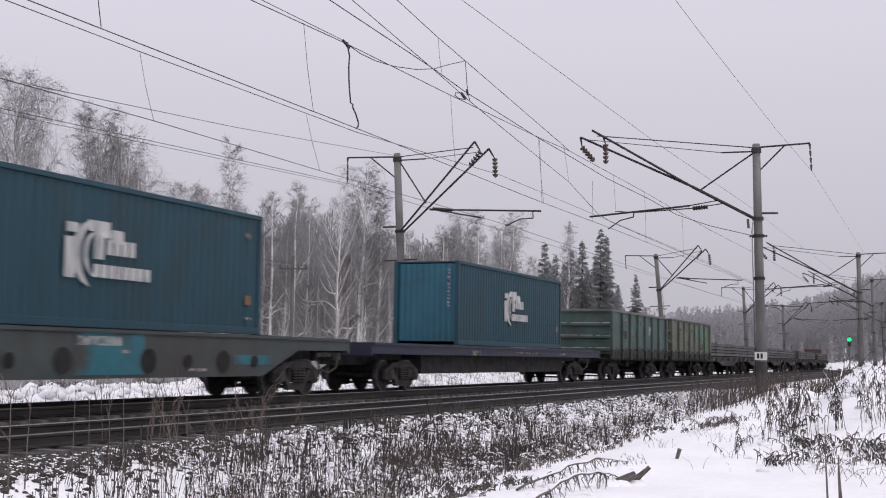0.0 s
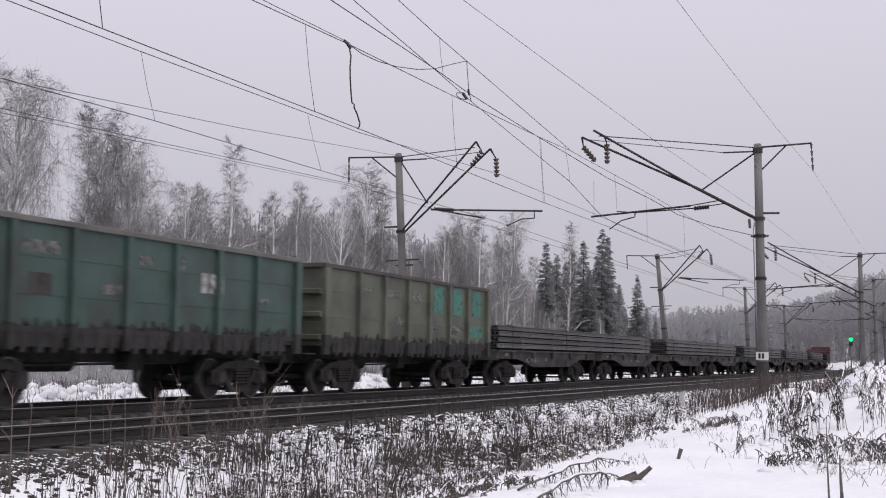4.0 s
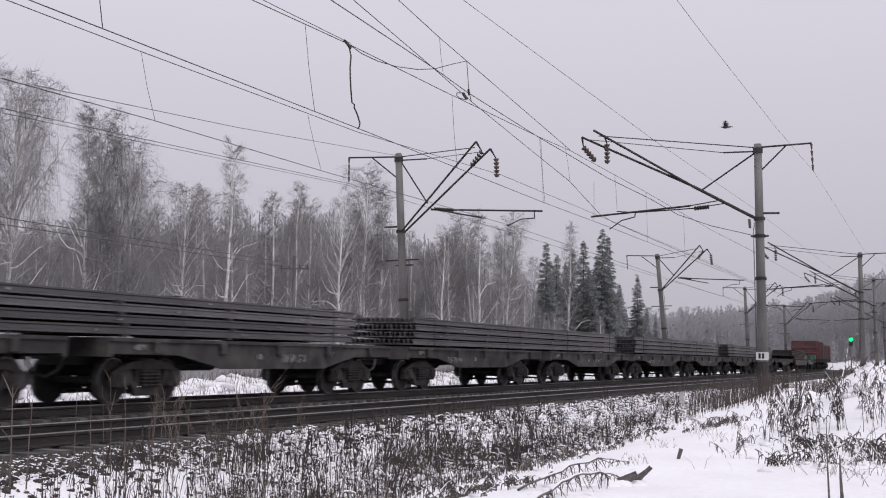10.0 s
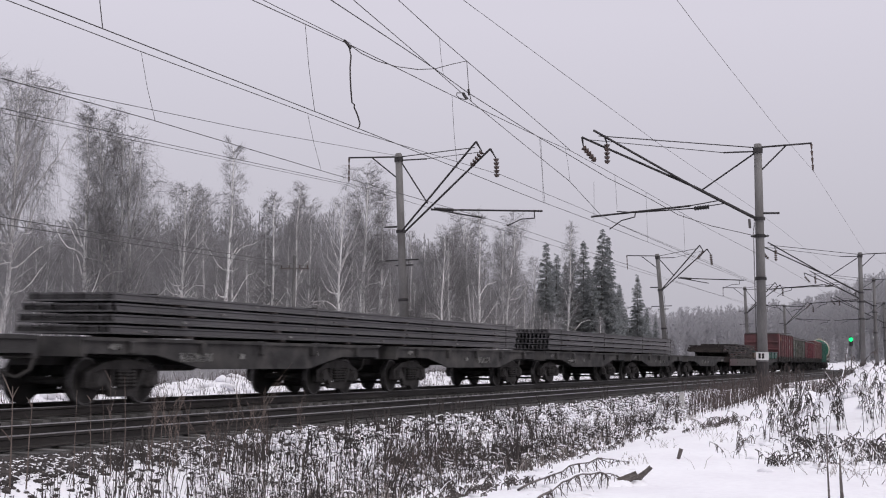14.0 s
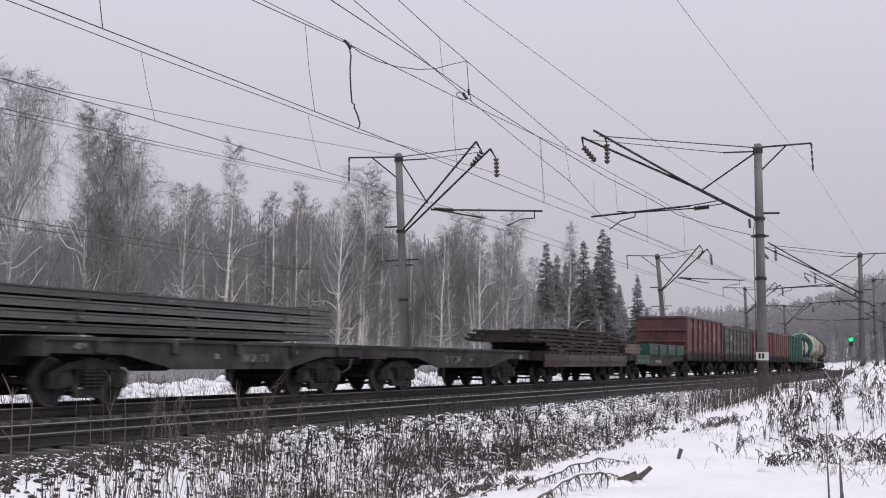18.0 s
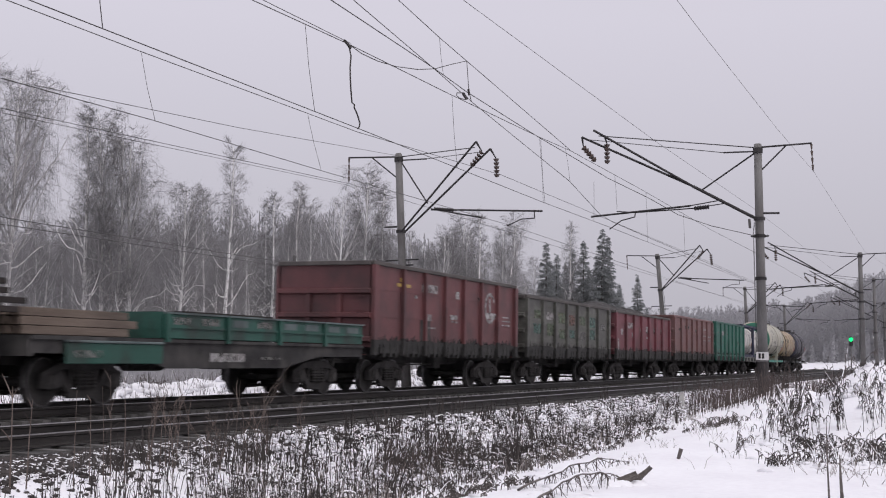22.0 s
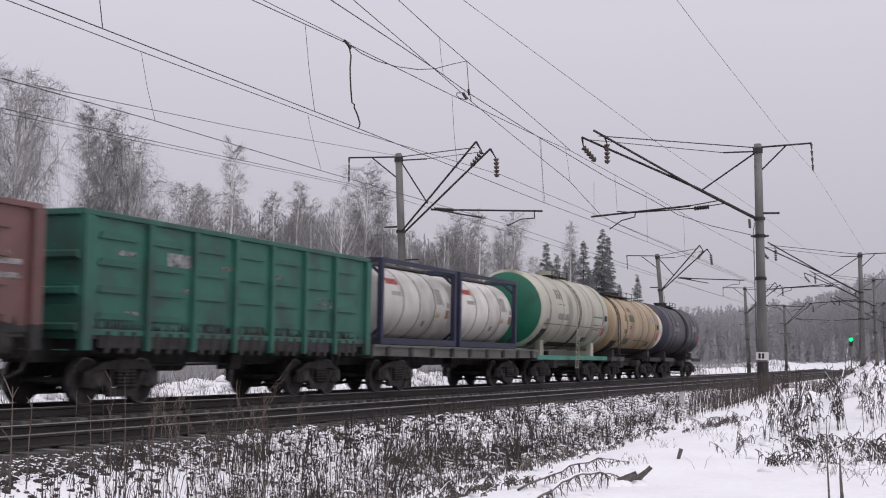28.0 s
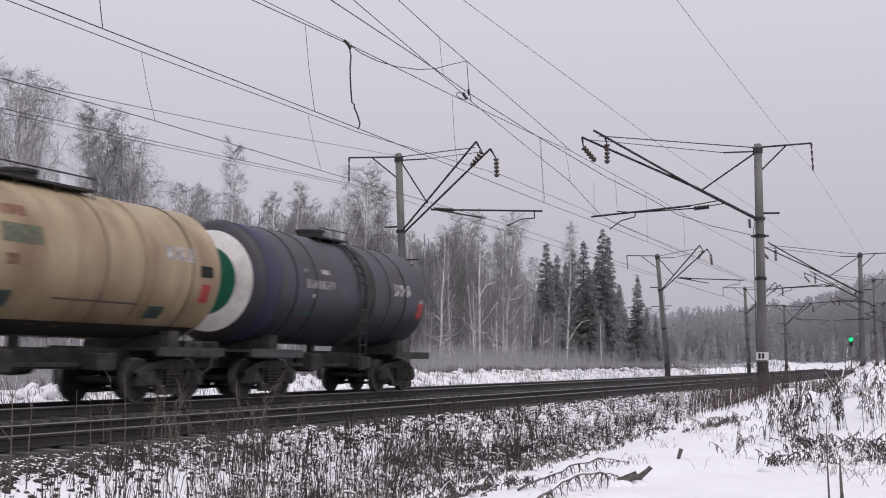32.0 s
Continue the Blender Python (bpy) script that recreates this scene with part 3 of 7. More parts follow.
DARKRIM = material("grimy_top_rail", ((0.05, 0.045, 0.043), (0.10, 0.088, 0.083)), rough=0.8, scale=2, stretch=(0.4, 1, 1))
WORN_TEAL = material("worn_turquoise_patch", ((0.045, 0.165, 0.135), (0.08, 0.215, 0.178)), rough=0.7, scale=4, worn=0.33)
FADERED = material("faded_red_patch", ((0.20, 0.075, 0.052), (0.26, 0.13, 0.09)), rough=0.7, scale=5, dirt=(0.33, 0.22, 0.14), dirt_scale=4, dirt_amount=0.6, worn=0.45)
FADEGREEN = material("faded_green_patch", ((0.085, 0.125, 0.085), (0.15, 0.18, 0.125)), rough=0.75, scale=5, dirt=(0.20, 0.165, 0.115), dirt_scale=4, dirt_amount=0.5, worn=0.44)
DULL_TEAL = material("dull_turquoise_patch", ((0.060, 0.125, 0.105), (0.11, 0.185, 0.16)), rough=0.75, scale=5, dirt=(0.20, 0.205, 0.19), dirt_scale=4, dirt_amount=0.5, worn=0.44)
DULL_RED = material("dull_reddish_patch", ((0.12, 0.065, 0.055), (0.18, 0.11, 0.09)), rough=0.75, scale=5, dirt=(0.19, 0.18, 0.16), dirt_scale=4, dirt_amount=0.5, worn=0.45)
for m in (SOOT, GRIME, PLAIN_BLACK):
    # oily dust has hardly any gloss, nor has the black of the sill holes
    m.node_tree.nodes["Principled BSDF"].inputs["Specular IOR Level"].default_value = 0.12
# the container ends are a brighter, more saturated blue than the sides
END_BLUE = paint("container_end_blue", (0.007, 0.078, 0.118), (0.011, 0.098, 0.146), (0.02, 0.05, 0.065), 0.4, rough=0.42)
SPLASH = material("oily_soot_splash", ((0.012, 0.011, 0.010), (0.03, 0.027, 0.025)), rough=0.75, scale=3, worn=0.3, worn_scale=3.2, spread=0)
TRAIN = []          # thing, metres along the train, height of its base over the rails


LIFT = 0.09          # wagon bodies ride this much higher on their bogies


def rail_car(name, u, label, category, z=0.0, group="wagons of the goods train"):
    z += LIFT
    ob = empty(name, pose(u, 0, z), label, category, group)
    TRAIN.append((ob, u, z))
    return ob


# wheels and bogies, shared by all wagons
def disc(bm, y, r, w, n=28):
    return rod(bm, (0, y - w / 2, 0), (0, y + w / 2, 0), r, n)


wb = bmesh.new()
disc(wb, 0.0, 0.475, 0.10)
disc(wb, 0.075, 0.505, 0.035)
rod(wb, (0, -0.09, 0), (0, 0.0, 0), 0.14, 16)
WHEEL = mesh_of("wheel", wb, SOOT)
tb = bmesh.new()
ring = 28
vs = []
for k in range(ring):
    a = 2 * math.pi * k / ring
    vs.append([tb.verts.new((math.cos(a) * rr, yy, math.sin(a) * rr)) for rr, yy in ((0.478, 0.05), (0.478, -0.056), (0.448, -0.056), (0.44, -0.045))])
for k in range(ring):
    for j in range(3):
        tb.faces.new((vs[k][j], vs[k][j + 1], vs[(k + 1) % ring][j + 1], vs[(k + 1) % ring][j]))
TYRE = mesh_of("tyre", tb, WHEELSTEEL)
ab = rod(bmesh.new(), (0, -1.05, 0), (0, 1.05, 0), 0.075, 10)
AXLE = mesh_of("axle", ab, SOOT)
jb = bmesh.new()
box(jb, -0.16, 0.16, -0.13, 0.13, -0.17, 0.17, 0.04)
rod(jb, (0, -0.17, 0), (0, -0.12, 0), 0.12, 14)
AXLEBOX = mesh_of("axle_box", jb, SOOT)
fb = bmesh.new()
# cast side frame: top chord, sloping struts, spring seat and axle-box jaws, with open windows between them
for outline in ([(-1.22, 0.66), (-0.72, 0.84), (-0.3, 0.90), (0.3, 0.90), (0.72, 0.84), (1.22, 0.66), (1.22, 0.54), (0.7, 0.72), (-0.7, 0.72), (-1.22, 0.54)],
                [(-0.80, 0.62), (-0.66, 0.72), (-0.34, 0.28), (-0.46, 0.24)], [(0.80, 0.62), (0.66, 0.72), (0.34, 0.28), (0.46, 0.24)],
                [(-0.50, 0.22), (-0.46, 0.34), (0.46, 0.34), (0.50, 0.22), (0.40, 0.16), (-0.40, 0.16)],
                [(-0.42, 0.34), (-0.34, 0.34), (-0.34, 0.74), (-0.42, 0.74)], [(0.42, 0.34), (0.34, 0.34), (0.34, 0.74), (0.42, 0.74)],
                [(-1.22, 0.36), (-1.10, 0.36), (-1.10, 0.62), (-1.22, 0.62)], [(1.22, 0.36), (1.10, 0.36), (1.10, 0.62), (1.22, 0.62)],
                [(-0.76, 0.36), (-0.66, 0.40), (-0.66, 0.66), (-0.76, 0.66)], [(0.76, 0.36), (0.66, 0.40), (0.66, 0.66), (0.76, 0.66)]):
    prism(fb, outline, -0.07, 0.07)
SIDEFRAME = mesh_of("side_frame", fb, SOOT)
gb = bmesh.new()
for s in (-1, 1):
    box(gb, s * 0.42 - 0.05, s * 0.42 + 0.05, -0.75, 0.75, 0.34, 0.46, 0.02)
    for y in (-0.80, 0.80):
        prism(gb, [(s * 0.40, 0.24), (s * 0.48, 0.26), (s * 0.50, 0.72), (s * 0.42, 0.78)], y - 0.05, y + 0.05)
    rod(gb, (s * 0.42, 0, 0.4), (s * 0.1, 0, 0.75), 0.03, 6)
box(gb, -0.3, 0.3, -0.95, 0.95, 0.2, 0.27)
BRAKES = mesh_of("brake_rigging", gb, SOOT)
cb = bmesh.new()
coil = []
for k in range(11):
    rr = 0.085 if k % 2 else 0.06
    coil.append([cb.verts.new((math.cos(a) * rr, math.sin(a) * rr - 0.12, 0.34 + k * 0.036)) for a in [2 * math.pi * q / 10 for q in range(10)]])
for lo, hi in zip(coil, coil[1:]):
    for q in range(10):
        cb.faces.new((lo[q], lo[(q + 1) % 10], hi[(q + 1) % 10], hi[q]))
SPRING = mesh_of("spring", cb, SOOT)
bb = boxed(-0.25, 0.25, -1.1, 1.1, 0.55, 0.95, bevel=0.04)
BOLSTER = mesh_of("bogie", bb, SOOT)


def add_bogie(car, x):
    bogie = piece("bogie", BOLSTER, car, pose(x, 0, -LIFT))
    for ax in (-0.925, 0.925):
        piece("axle", AXLE, bogie, pose(ax, 0, 0.475))
        for s in (-1, 1):
            w = piece("wheel", WHEEL, bogie, pose(ax, s * 0.80, 0.475, 0, 0, 0 if s < 0 else 180))
            piece("tyre", TYRE, bogie, pose(ax, s * 0.80, 0.475, 0, 0, 0 if s < 0 else 180))
            piece("axle_box", AXLEBOX, bogie, pose(ax, s * 1.02, 0.49, 0, 0, 0 if s < 0 else 180))
    piece("brake_rigging", BRAKES, bogie, pose(0, 0, 0))
    for s in (-1, 1):
        piece("side_frame", SIDEFRAME, bogie, pose(0, s * 1.02, 0))
        for xx in (-0.22, 0.0, 0.22):
            piece("spring", SPRING, bogie, pose(xx, s * 1.02, 0, 0, 0, 0 if s < 0 else 180))
    return bogie


def couplers(car, half, reach, z=1.06):
    for s in (-1, 1):
        bm = bmesh.new()
        box(bm, s * half - 0.1, s * half + 0.1, -0.45, 0.45, z - 0.25, z + 0.2, 0.03)
        rod(bm, (s * half, 0, z), (s * (reach - 0.25), 0, z), 0.09, 8)
        box(bm, s * (reach - 0.15) - 0.18, s * (reach - 0.15) + 0.18, -0.24, 0.24, z - 0.2, z + 0.2, 0.06)
        part("coupler", bm, SOOT, car)
        hose = rods([(s * (half + 0.05), -0.4, z - 0.1), (s * (half + 0.25), -0.42, z - 0.45), (s * (half + 0.5), -0.3, z - 0.6), (s * (half + 0.62), -0.1, z - 0.5)], r=0.03)
        part("brake_hose", hose, SOOT, car)


def bars(parent, x0, x1, z0, z1, y, mat, count=1, name="marking", label="", gap=0.28):
    """Lettering too worn to read, as count plain bars side by side."""
    w = (x1 - x0) / count
    bm = bmesh.new()
    for i in range(count):
        box(bm, x0 + i * w, x0 + (i + 1 - (gap if count > 1 else 0)) * w, y - 0.006, y + 0.004, z0, z1)
    return part(name, bm, mat, parent, label)


def underframe(car, half, depth=0.35, mat=None):
    part("centre_sill", boxed(-half, half, -0.3, 0.3, 1.2 - depth, 1.25), SOOT, car)
    bm = bmesh.new()
    rod(bm, (-1.6, 0.35, 0.75), (-0.2, 0.35, 0.75), 0.2, 12)
    box(bm, 0.6, 1.1, -0.6, -0.2, 0.6, 0.95)
    rod(bm, (-2.6, -0.5, 0.7), (2.6, -0.5, 0.75), 0.025, 6)
    part("brake_gear", bm, SOOT, car)


def gondola(u, top, mat, label, ribbed=False, load=False, hw=1.50, marks=None):
    """An open-topped high-sided wagon, 12.75 m over its body; u is the middle."""
    car = rail_car("gondola_wagon", u, label, "gondola wagon")
    half, z0 = 6.375, 1.32
    rim = mat if ribbed else PALE_SILL if mat is OLIVE else DARKRIM
    part("floor", boxed(-half + 0.05, half - 0.05, -hw, hw, 1.22, 1.3), SOOT, car)
    for s in (-1, 1):
        y = s * hw
        wall = part("side_wall", boxed(-half, half, min(y, y - s * 0.05), max(y, y - s * 0.05), z0, top - 0.05), mat, car)
        part("top_rail", boxed(-half, half, min(y - s * 0.08, y + s * 0.07), max(y - s * 0.08, y + s * 0.07), top - 0.12, top, bevel=0.015), rim, wall)
        part("bottom_rail", boxed(-half, half, min(y, y + s * 0.04), max(y, y + s * 0.04), z0 - 0.02, z0 + 0.1), mat if mat is EMERALD else HATCH, wall)
        step = (2 * half - 0.9) / 7
        for i in range(8):
            x = -half + 0.45 + i * step
            if i in (0, 7):
                x = -half + 0.14 if i == 0 else half - 0.14
            w = 0.07 if 0 < i < 7 else 0.14
            bm = bmesh.new()
            yo = y + s * 0.115
            prism(bm, [(x - w, z0 - 0.32), (x + w, z0 - 0.32), (x + w, top - 0.12), (x - w, top - 0.12)], min(y, yo), max(y, yo))
            part("stake" if 0 < i < 7 else "corner_post", bm, mat, wall)
            if mat is not EMERALD:
                part("sooty_foot", boxed(x - w - 0.004, x + w + 0.004, min(y, yo + s * 0.005), max(y, yo + s * 0.005), z0 - 0.324, z0 + random.uniform(0.06, 0.2)), HATCH, wall)
        if ribbed:
            for i in range(7):
                xa = -half + 0.36 + i * step + 0.16
                xb = xa + step - 0.46
                if i == 0:
                    xa -= 0.0
                bm = bmesh.new()
                for k in range(4):
                    zc = z0 + 0.35 + k * (top - z0 - 0.5) / 3.6
                    prism(bm, [(xa, zc - 0.06), (xb, zc - 0.06), (xb - 0.08, zc + 0.07), (xa + 0.08, zc + 0.07)], min(y, y + s * 0.05), max(y, y + s * 0.05))
                part("panel_rib", bm, mat, wall)
        else:
            bm = bmesh.new()
            lines = 6 if mat is MOSS else 3
            for k in range(1, lines):
                zc = z0 + k * (top - z0) / lines
                box(bm, -half + 0.2, half - 0.2, min(y, y + s * 0.012), max(y, y + s * 0.012), zc - 0.02, zc + 0.02)
            part("panel_seam", bm, mat, wall)
    for s in (-1, 1):
        x = s * half
        end = part("end_wall", boxed(min(x, x - s * 0.06), max(x, x - s * 0.06), -hw, hw, z0 - 0.1, top - 0.04), mat, car)
        part("end_top_rail", boxed(min(x, x + s * 0.1), max(x, x + s * 0.1), -hw, hw, top - 0.13, top - 0.004, bevel=0.015), rim, end)
        for k in range(3):
            zc = z0 + 0.12 + k * (top - z0) * 0.29
            bm = bmesh.new()
            prism(bm, [(0, zc - 0.1), (s * 0.13, zc - 0.05), (s * 0.13, zc + 0.05), (0, zc + 0.09)], -hw, hw)
            for v in bm.verts:
                v.co.x += x
            part("end_rib", bm, mat, end)
            if mat is OLIVE:
                dust = [(xx + x, zz) for xx, zz in ((0, zc + 0.094), (s * 0.125, zc + 0.056), (s * 0.125, zc + 0.068), (0, zc + 0.106))]
                part("rib_dust", prism(bmesh.new(), dust, -hw + 0.03, hw - 0.03), RIBDUST, end, "pale dust and rime lying on a rib")
        if mat is OXIDE or mat is BRICKRED:
            for yy in (-0.5, 0.5):
                part("end_post", boxed(min(x, x + s * 0.08), max(x, x + s * 0.08), yy - 0.07, yy + 0.07, z0 + 0.1, z0 + (top - z0) * 0.62), mat, end)
        bm = bmesh.new()
        for k in range(5):
            rod(bm, (x + s * 0.1, -hw + 0.12, 1.0 + k * 0.42), (x + s * 0.1, -hw + 0.5, 1.0 + k * 0.42), 0.014, 5)
        part("ladder", bm, mat, end)
    for i in range(7):
        for s in (-1, 1):
            xa = -half + 0.62 + i * 1.68
            bm = bmesh.new()
            box(bm, xa, xa + 1.35, s * hw - 0.03, s * hw + 0.03, 1.05, 1.30)
            for dx in (0.25, 0.7, 1.1):
                box(bm, xa + dx - 0.07, xa + dx + 0.07, s * hw - 0.05, s * hw + 0.05, 0.95, 1.38)
            part("floor_hatch", bm, HATCH, car)
            if s < 0:
                top_edge = [(xa - 0.16 + 1.68 * k / 27, 1.40 + random.random() ** 1.6 * 0.24) for k in range(28)]
                part("soot_splash", prism(bmesh.new(), [(xa - 0.16, 1.31), *top_edge, (xa + 1.52, 1.31)], -hw - 0.007, -hw - 0.002), SPLASH, car)
    underframe(car, half, 0.45)
    couplers(car, half, 6.96)
    for x in (-4.325, 4.325):
        add_bogie(car, x)
    if load:
        bm = bmesh.new()
        nx, nyy = 60, 10
        grid = []
        for i in range(nx + 1):
            row = []
            for j in range(nyy + 1):
                fx, fy = i / nx, j / nyy
                hgt = (0.62 - 0.4 * fx if load == "front" else 0.32) * math.sin(math.pi * fy) ** 0.7 * min(1, (9 if load == "front" else 3) * fx, 6 * (1 - fx)) * (0.75 + 0.25 * math.sin(fx * 16 + u))
                hgt += 0.15 * noise.noise(Vector((fx * 18, fy * 5, u))) + 0.1 * noise.noise(Vector((fx * 50, fy * 14, u)))
                row.append(bm.verts.new((-half + 0.08 + fx * (2 * half - 0.16), -hw + 0.06 + fy * (2 * hw - 0.12), top - 0.07 + hgt)))
            grid.append(row)
        for i in range(nx):
            for j in range(nyy):
                bm.faces.new((grid[i][j], grid[i + 1][j], grid[i + 1][j + 1], grid[i][j + 1]))
        heap = part("heaped_load", bm, COAL, None)
        tagged(heap, "heaped dark bulk load in an open wagon", "bulk load")
        TRAIN.append((heap, u, LIFT))
    for m in marks or ():
        bars(car, *m[:4], -hw - 0.008, m[4], m[5] if len(m) > 5 else 1)
    return car


def flat_wagon(u, half, reach, mat, label, deck=1.28, belly=0.55, hw=1.45, holes=False, bogie=None, sill=None):
    car = rail_car("flat_wagon", u, label, "flat wagon")
    b = bogie if bogie else half - 2.0
    for s in (-1, 1):
        bm = bmesh.new()
        zt = deck - 0.02
        k = b - 1.5
        y = s * hw
        prism(bm, [(-half, zt), (-half, zt - 0.3), (-k - 0.9, zt - 0.32), (-k + 0.9, zt - belly), (k - 0.9, zt - belly), (k + 0.9, zt - 0.32), (half, zt - 0.3), (half, zt)], min(y, y - s * 0.08), max(y, y - s * 0.08))
        part("side_sill", bm, sill or mat, car)
        fl = boxed(-half, half, min(y - s * 0.1, y + s * 0.05), max(y - s * 0.1, y + s * 0.05), zt - 0.05, zt + 0.02)
        part("sill_flange", fl, sill or mat, car)
    part("end_beam", boxed(-half - 0.04, -half + 0.1, -hw, hw, deck - 0.38, deck), mat, car)
    part("end_beam", boxed(half - 0.1, half + 0.04, -hw, hw, deck - 0.38, deck), mat, car)
    count = int(2 * half / 0.6)
    floor_plank = mesh_of("deck_plank", boxed(0, 0.56, -hw + 0.1, hw - 0.1, -0.06, 0.0), mat)
    for i in range(count):
        piece("deck_plank", floor_plank, car, pose(-half + 0.12 + i * (2 * half - 0.24) / count, 0, deck + random.uniform(0, 0.012)))
    underframe(car, half, 0.5)
    couplers(car, half, reach)
    for x in (-b, b):
        add_bogie(car, x)
    return car


# container wagons
def container(u, z, label):
    """A 40-foot steel container standing on its wagon."""
    box_car = rail_car("shipping_container", u, label, "shipping container", z, "containers on the train")
    L, hw, H = 6.095, 1.22, 2.90
    for s in (-1, 1):
        bm = bmesh.new()
        x, pts = -L + 0.12, []
        pitch = 0.28
        while x < L - 0.12 - pitch:
            for dx, dy in ((0, 0), (0.08, 0), (0.14, -0.045), (0.22, -0.045)):
                pts.append((x + dx, s * (hw - 0.03 + dy)))
            x += pitch
        pts.append((L - 0.12, s * (hw - 0.03)))
        lo = [bm.verts.new((a, b, 0.16)) for a, b in pts]
        hi = [bm.verts.new((a, b, H - 0.1)) for a, b in pts]
        for i in range(len(pts) - 1):
            bm.faces.new((lo[i], lo[i + 1], hi[i + 1], hi[i]))
        part("side_panel", bm, TEAL, box_car)
        for za, zb in ((0.0, 0.17), (H - 0.11, H)):
            part("side_rail", boxed(-L + 0.1, L - 0.1, min(s * hw, s * (hw - 0.1)), max(s * hw, s * (hw - 0.1)), za, zb, bevel=0.01), TEAL, box_car)
        ex = s * L
        bm = bmesh.new()
        pts = [(y, 0.03 * (int((y + 1.1) / 0.11) % 2)) for y in np.arange(-1.1, 1.11, 0.055)]
        lo = [bm.verts.new((ex - s * (0.05 + d), y, 0.12)) for y, d in pts]
        hi = [bm.verts.new((ex - s * (0.05 + d), y, H - 0.1)) for y, d in pts]
        for i in range(len(pts) - 1):
            bm.faces.new((lo[i], lo[i + 1], hi[i + 1], hi[i]))
        part("end_panel", bm, END_BLUE, box_car)
        for sy in (-1, 1):
            part("corner_post", boxed(min(ex, ex - s * 0.14), max(ex, ex - s * 0.14), min(sy * hw, sy * (hw - 0.14)), max(sy * hw, sy * (hw - 0.14)), 0.11, H - 0.115), TEAL, box_car)
            for zz in (0.0, H - 0.115):
                part("corner_casting", boxed(min(ex + s * 0.004, ex - s * 0.17), max(ex + s * 0.004, ex - s * 0.17), min(sy * (hw + 0.004), sy * (hw - 0.16)), max(sy * (hw + 0.004), sy * (hw - 0.16)), zz, zz + 0.115, bevel=0.012), TEAL, box_car)
    part("roof", boxed(-L + 0.1, L - 0.1, -hw + 0.1, hw - 0.1, H - 0.06, H - 0.015), TEAL, box_car)
    part("floor", boxed(-L + 0.1, L - 0.1, -hw + 0.1, hw - 0.1, 0.12, 0.2), SOOT, box_car)
    y = -hw - 0.002
    for x0, x1, z0, z1 in ((-1.27, -0.92, 1.83, 2.02), (-0.62, 0.08, 1.90, 2.12), (0.12, 0.52, 1.72, 1.98), (-1.30, -1.0, 0.95, 1.74), (-0.42, -0.12, 1.36, 1.85), (-0.4, 0.1, 1.80, 1.95)):
        part("emblem_block", boxed(x0, x1, y - 0.006, y + 0.02, z0, z1), EMBLEM, box_car)
    for r0, r1, cx, tall in ((0.72, 0.44, -0.42, 1.0), (0.46, 0.36, -0.3, 1.1)):
        bm = bmesh.new()
        prev = None
        for k in range(21):
            a = radians(95 + k * 165 / 20)
            w = math.sin(math.pi * (k + 0.5) / 21)
            ri = r0 - (r0 - r1) * w
            now = [bm.verts.new((cx + math.cos(a) * rr * 0.95, y + yy, 1.45 + math.sin(a) * rr * 0.92 * tall)) for rr in (r0, ri) for yy in (-0.012, 0.012)]
            if prev:
                for i, j in ((0, 1), (2, 3), (0, 2), (1, 3)):
                    bm.faces.new((prev[i], prev[j], now[j], now[i]))
            prev = now
        part("emblem_arc", bm, EMBLEM, box_car)
    bars(box_car, -0.02, 0.98, 1.47, 1.78, y, EMBLEM, 4, "emblem_bar", gap=0.22)
    bars(box_car, -0.42, 1.52, 1.0, 1.26, y, EMBLEM, 8, "emblem_bar", gap=0.2)
    bars(box_car, 5.35, 5.62, 0.70, 0.92, y, SIGNORANGE, 1, "placard")
    bars(box_car, 5.35, 5.65, 0.33, 0.41, y, DIM_MARK, 1, "placard")
    bars(box_car, 5.3, 5.62, 2.3, 2.42, y, DIM_MARK, 4)
    bm = bmesh.new()
    for k in range(11):
        box(bm, -L - 0.006, -L + 0.02, -0.88, -0.80, 2.55 - k * 0.125, 2.62 - k * 0.125)
    part("container_number", bm, MARK, box_car, "column of white bars")
    return box_car


wag = flat_wagon(21.0, 10.5, 11.1, TEAL_GREY, "worn teal container flat wagon with round holes in its sills", deck=1.42, belly=0.95, bogie=8.2)
# flat black discs on the sill stand in for shade inside open holes
for x, r in ((-7.0, 0.15), (-5.6, 0.25), (-4.4, 0.25), (-3.1, 0.15), (-1.63, 0.26), (1.11, 0.26), (2.58, 0.14), (4.01, 0.25), (5.4, 0.14)):
    part("sill_hole", rod(bmesh.new(), (x, -1.475, 0.80), (x, -1.448, 0.80), r, 18), PLAIN_BLACK, wag, "black disc standing for the shade in a round lightening hole")
    part("hole_rim", rod(bmesh.new(), (x, -1.465, 0.80), (x, -1.452, 0.80), r + 0.035, 18), TEAL_GREY, wag)
bars(wag, -1.3, 0.95, 0.52, 1.36, -1.458, BRIGHT_TEAL, 1, "repaint_patch", "bright teal repainted patch")
bars(wag, 4.4, 6.2, 0.72, 0.95, -1.456, BRIGHT_TEAL, 1, "repaint_patch", "bright teal repainted patch")
bars(wag, -1.2, 0.2, 1.1, 1.28, -1.466, MARK, 8)
bars(wag, 0.2, 0.42, 0.95, 1.02, -1.466, MARK)
bars(wag, 2.6, 3.3, 0.58, 0.64, -1.458, MARK)
for x in (-6.2, 6.2):
    part("locking_pedestal", boxed(x - 0.12, x + 0.12, -1.35, 1.35, 1.40, 1.445), GRIME, wag)
container(20.92, 1.445, "blue corrugated steel shipping container with a white emblem")

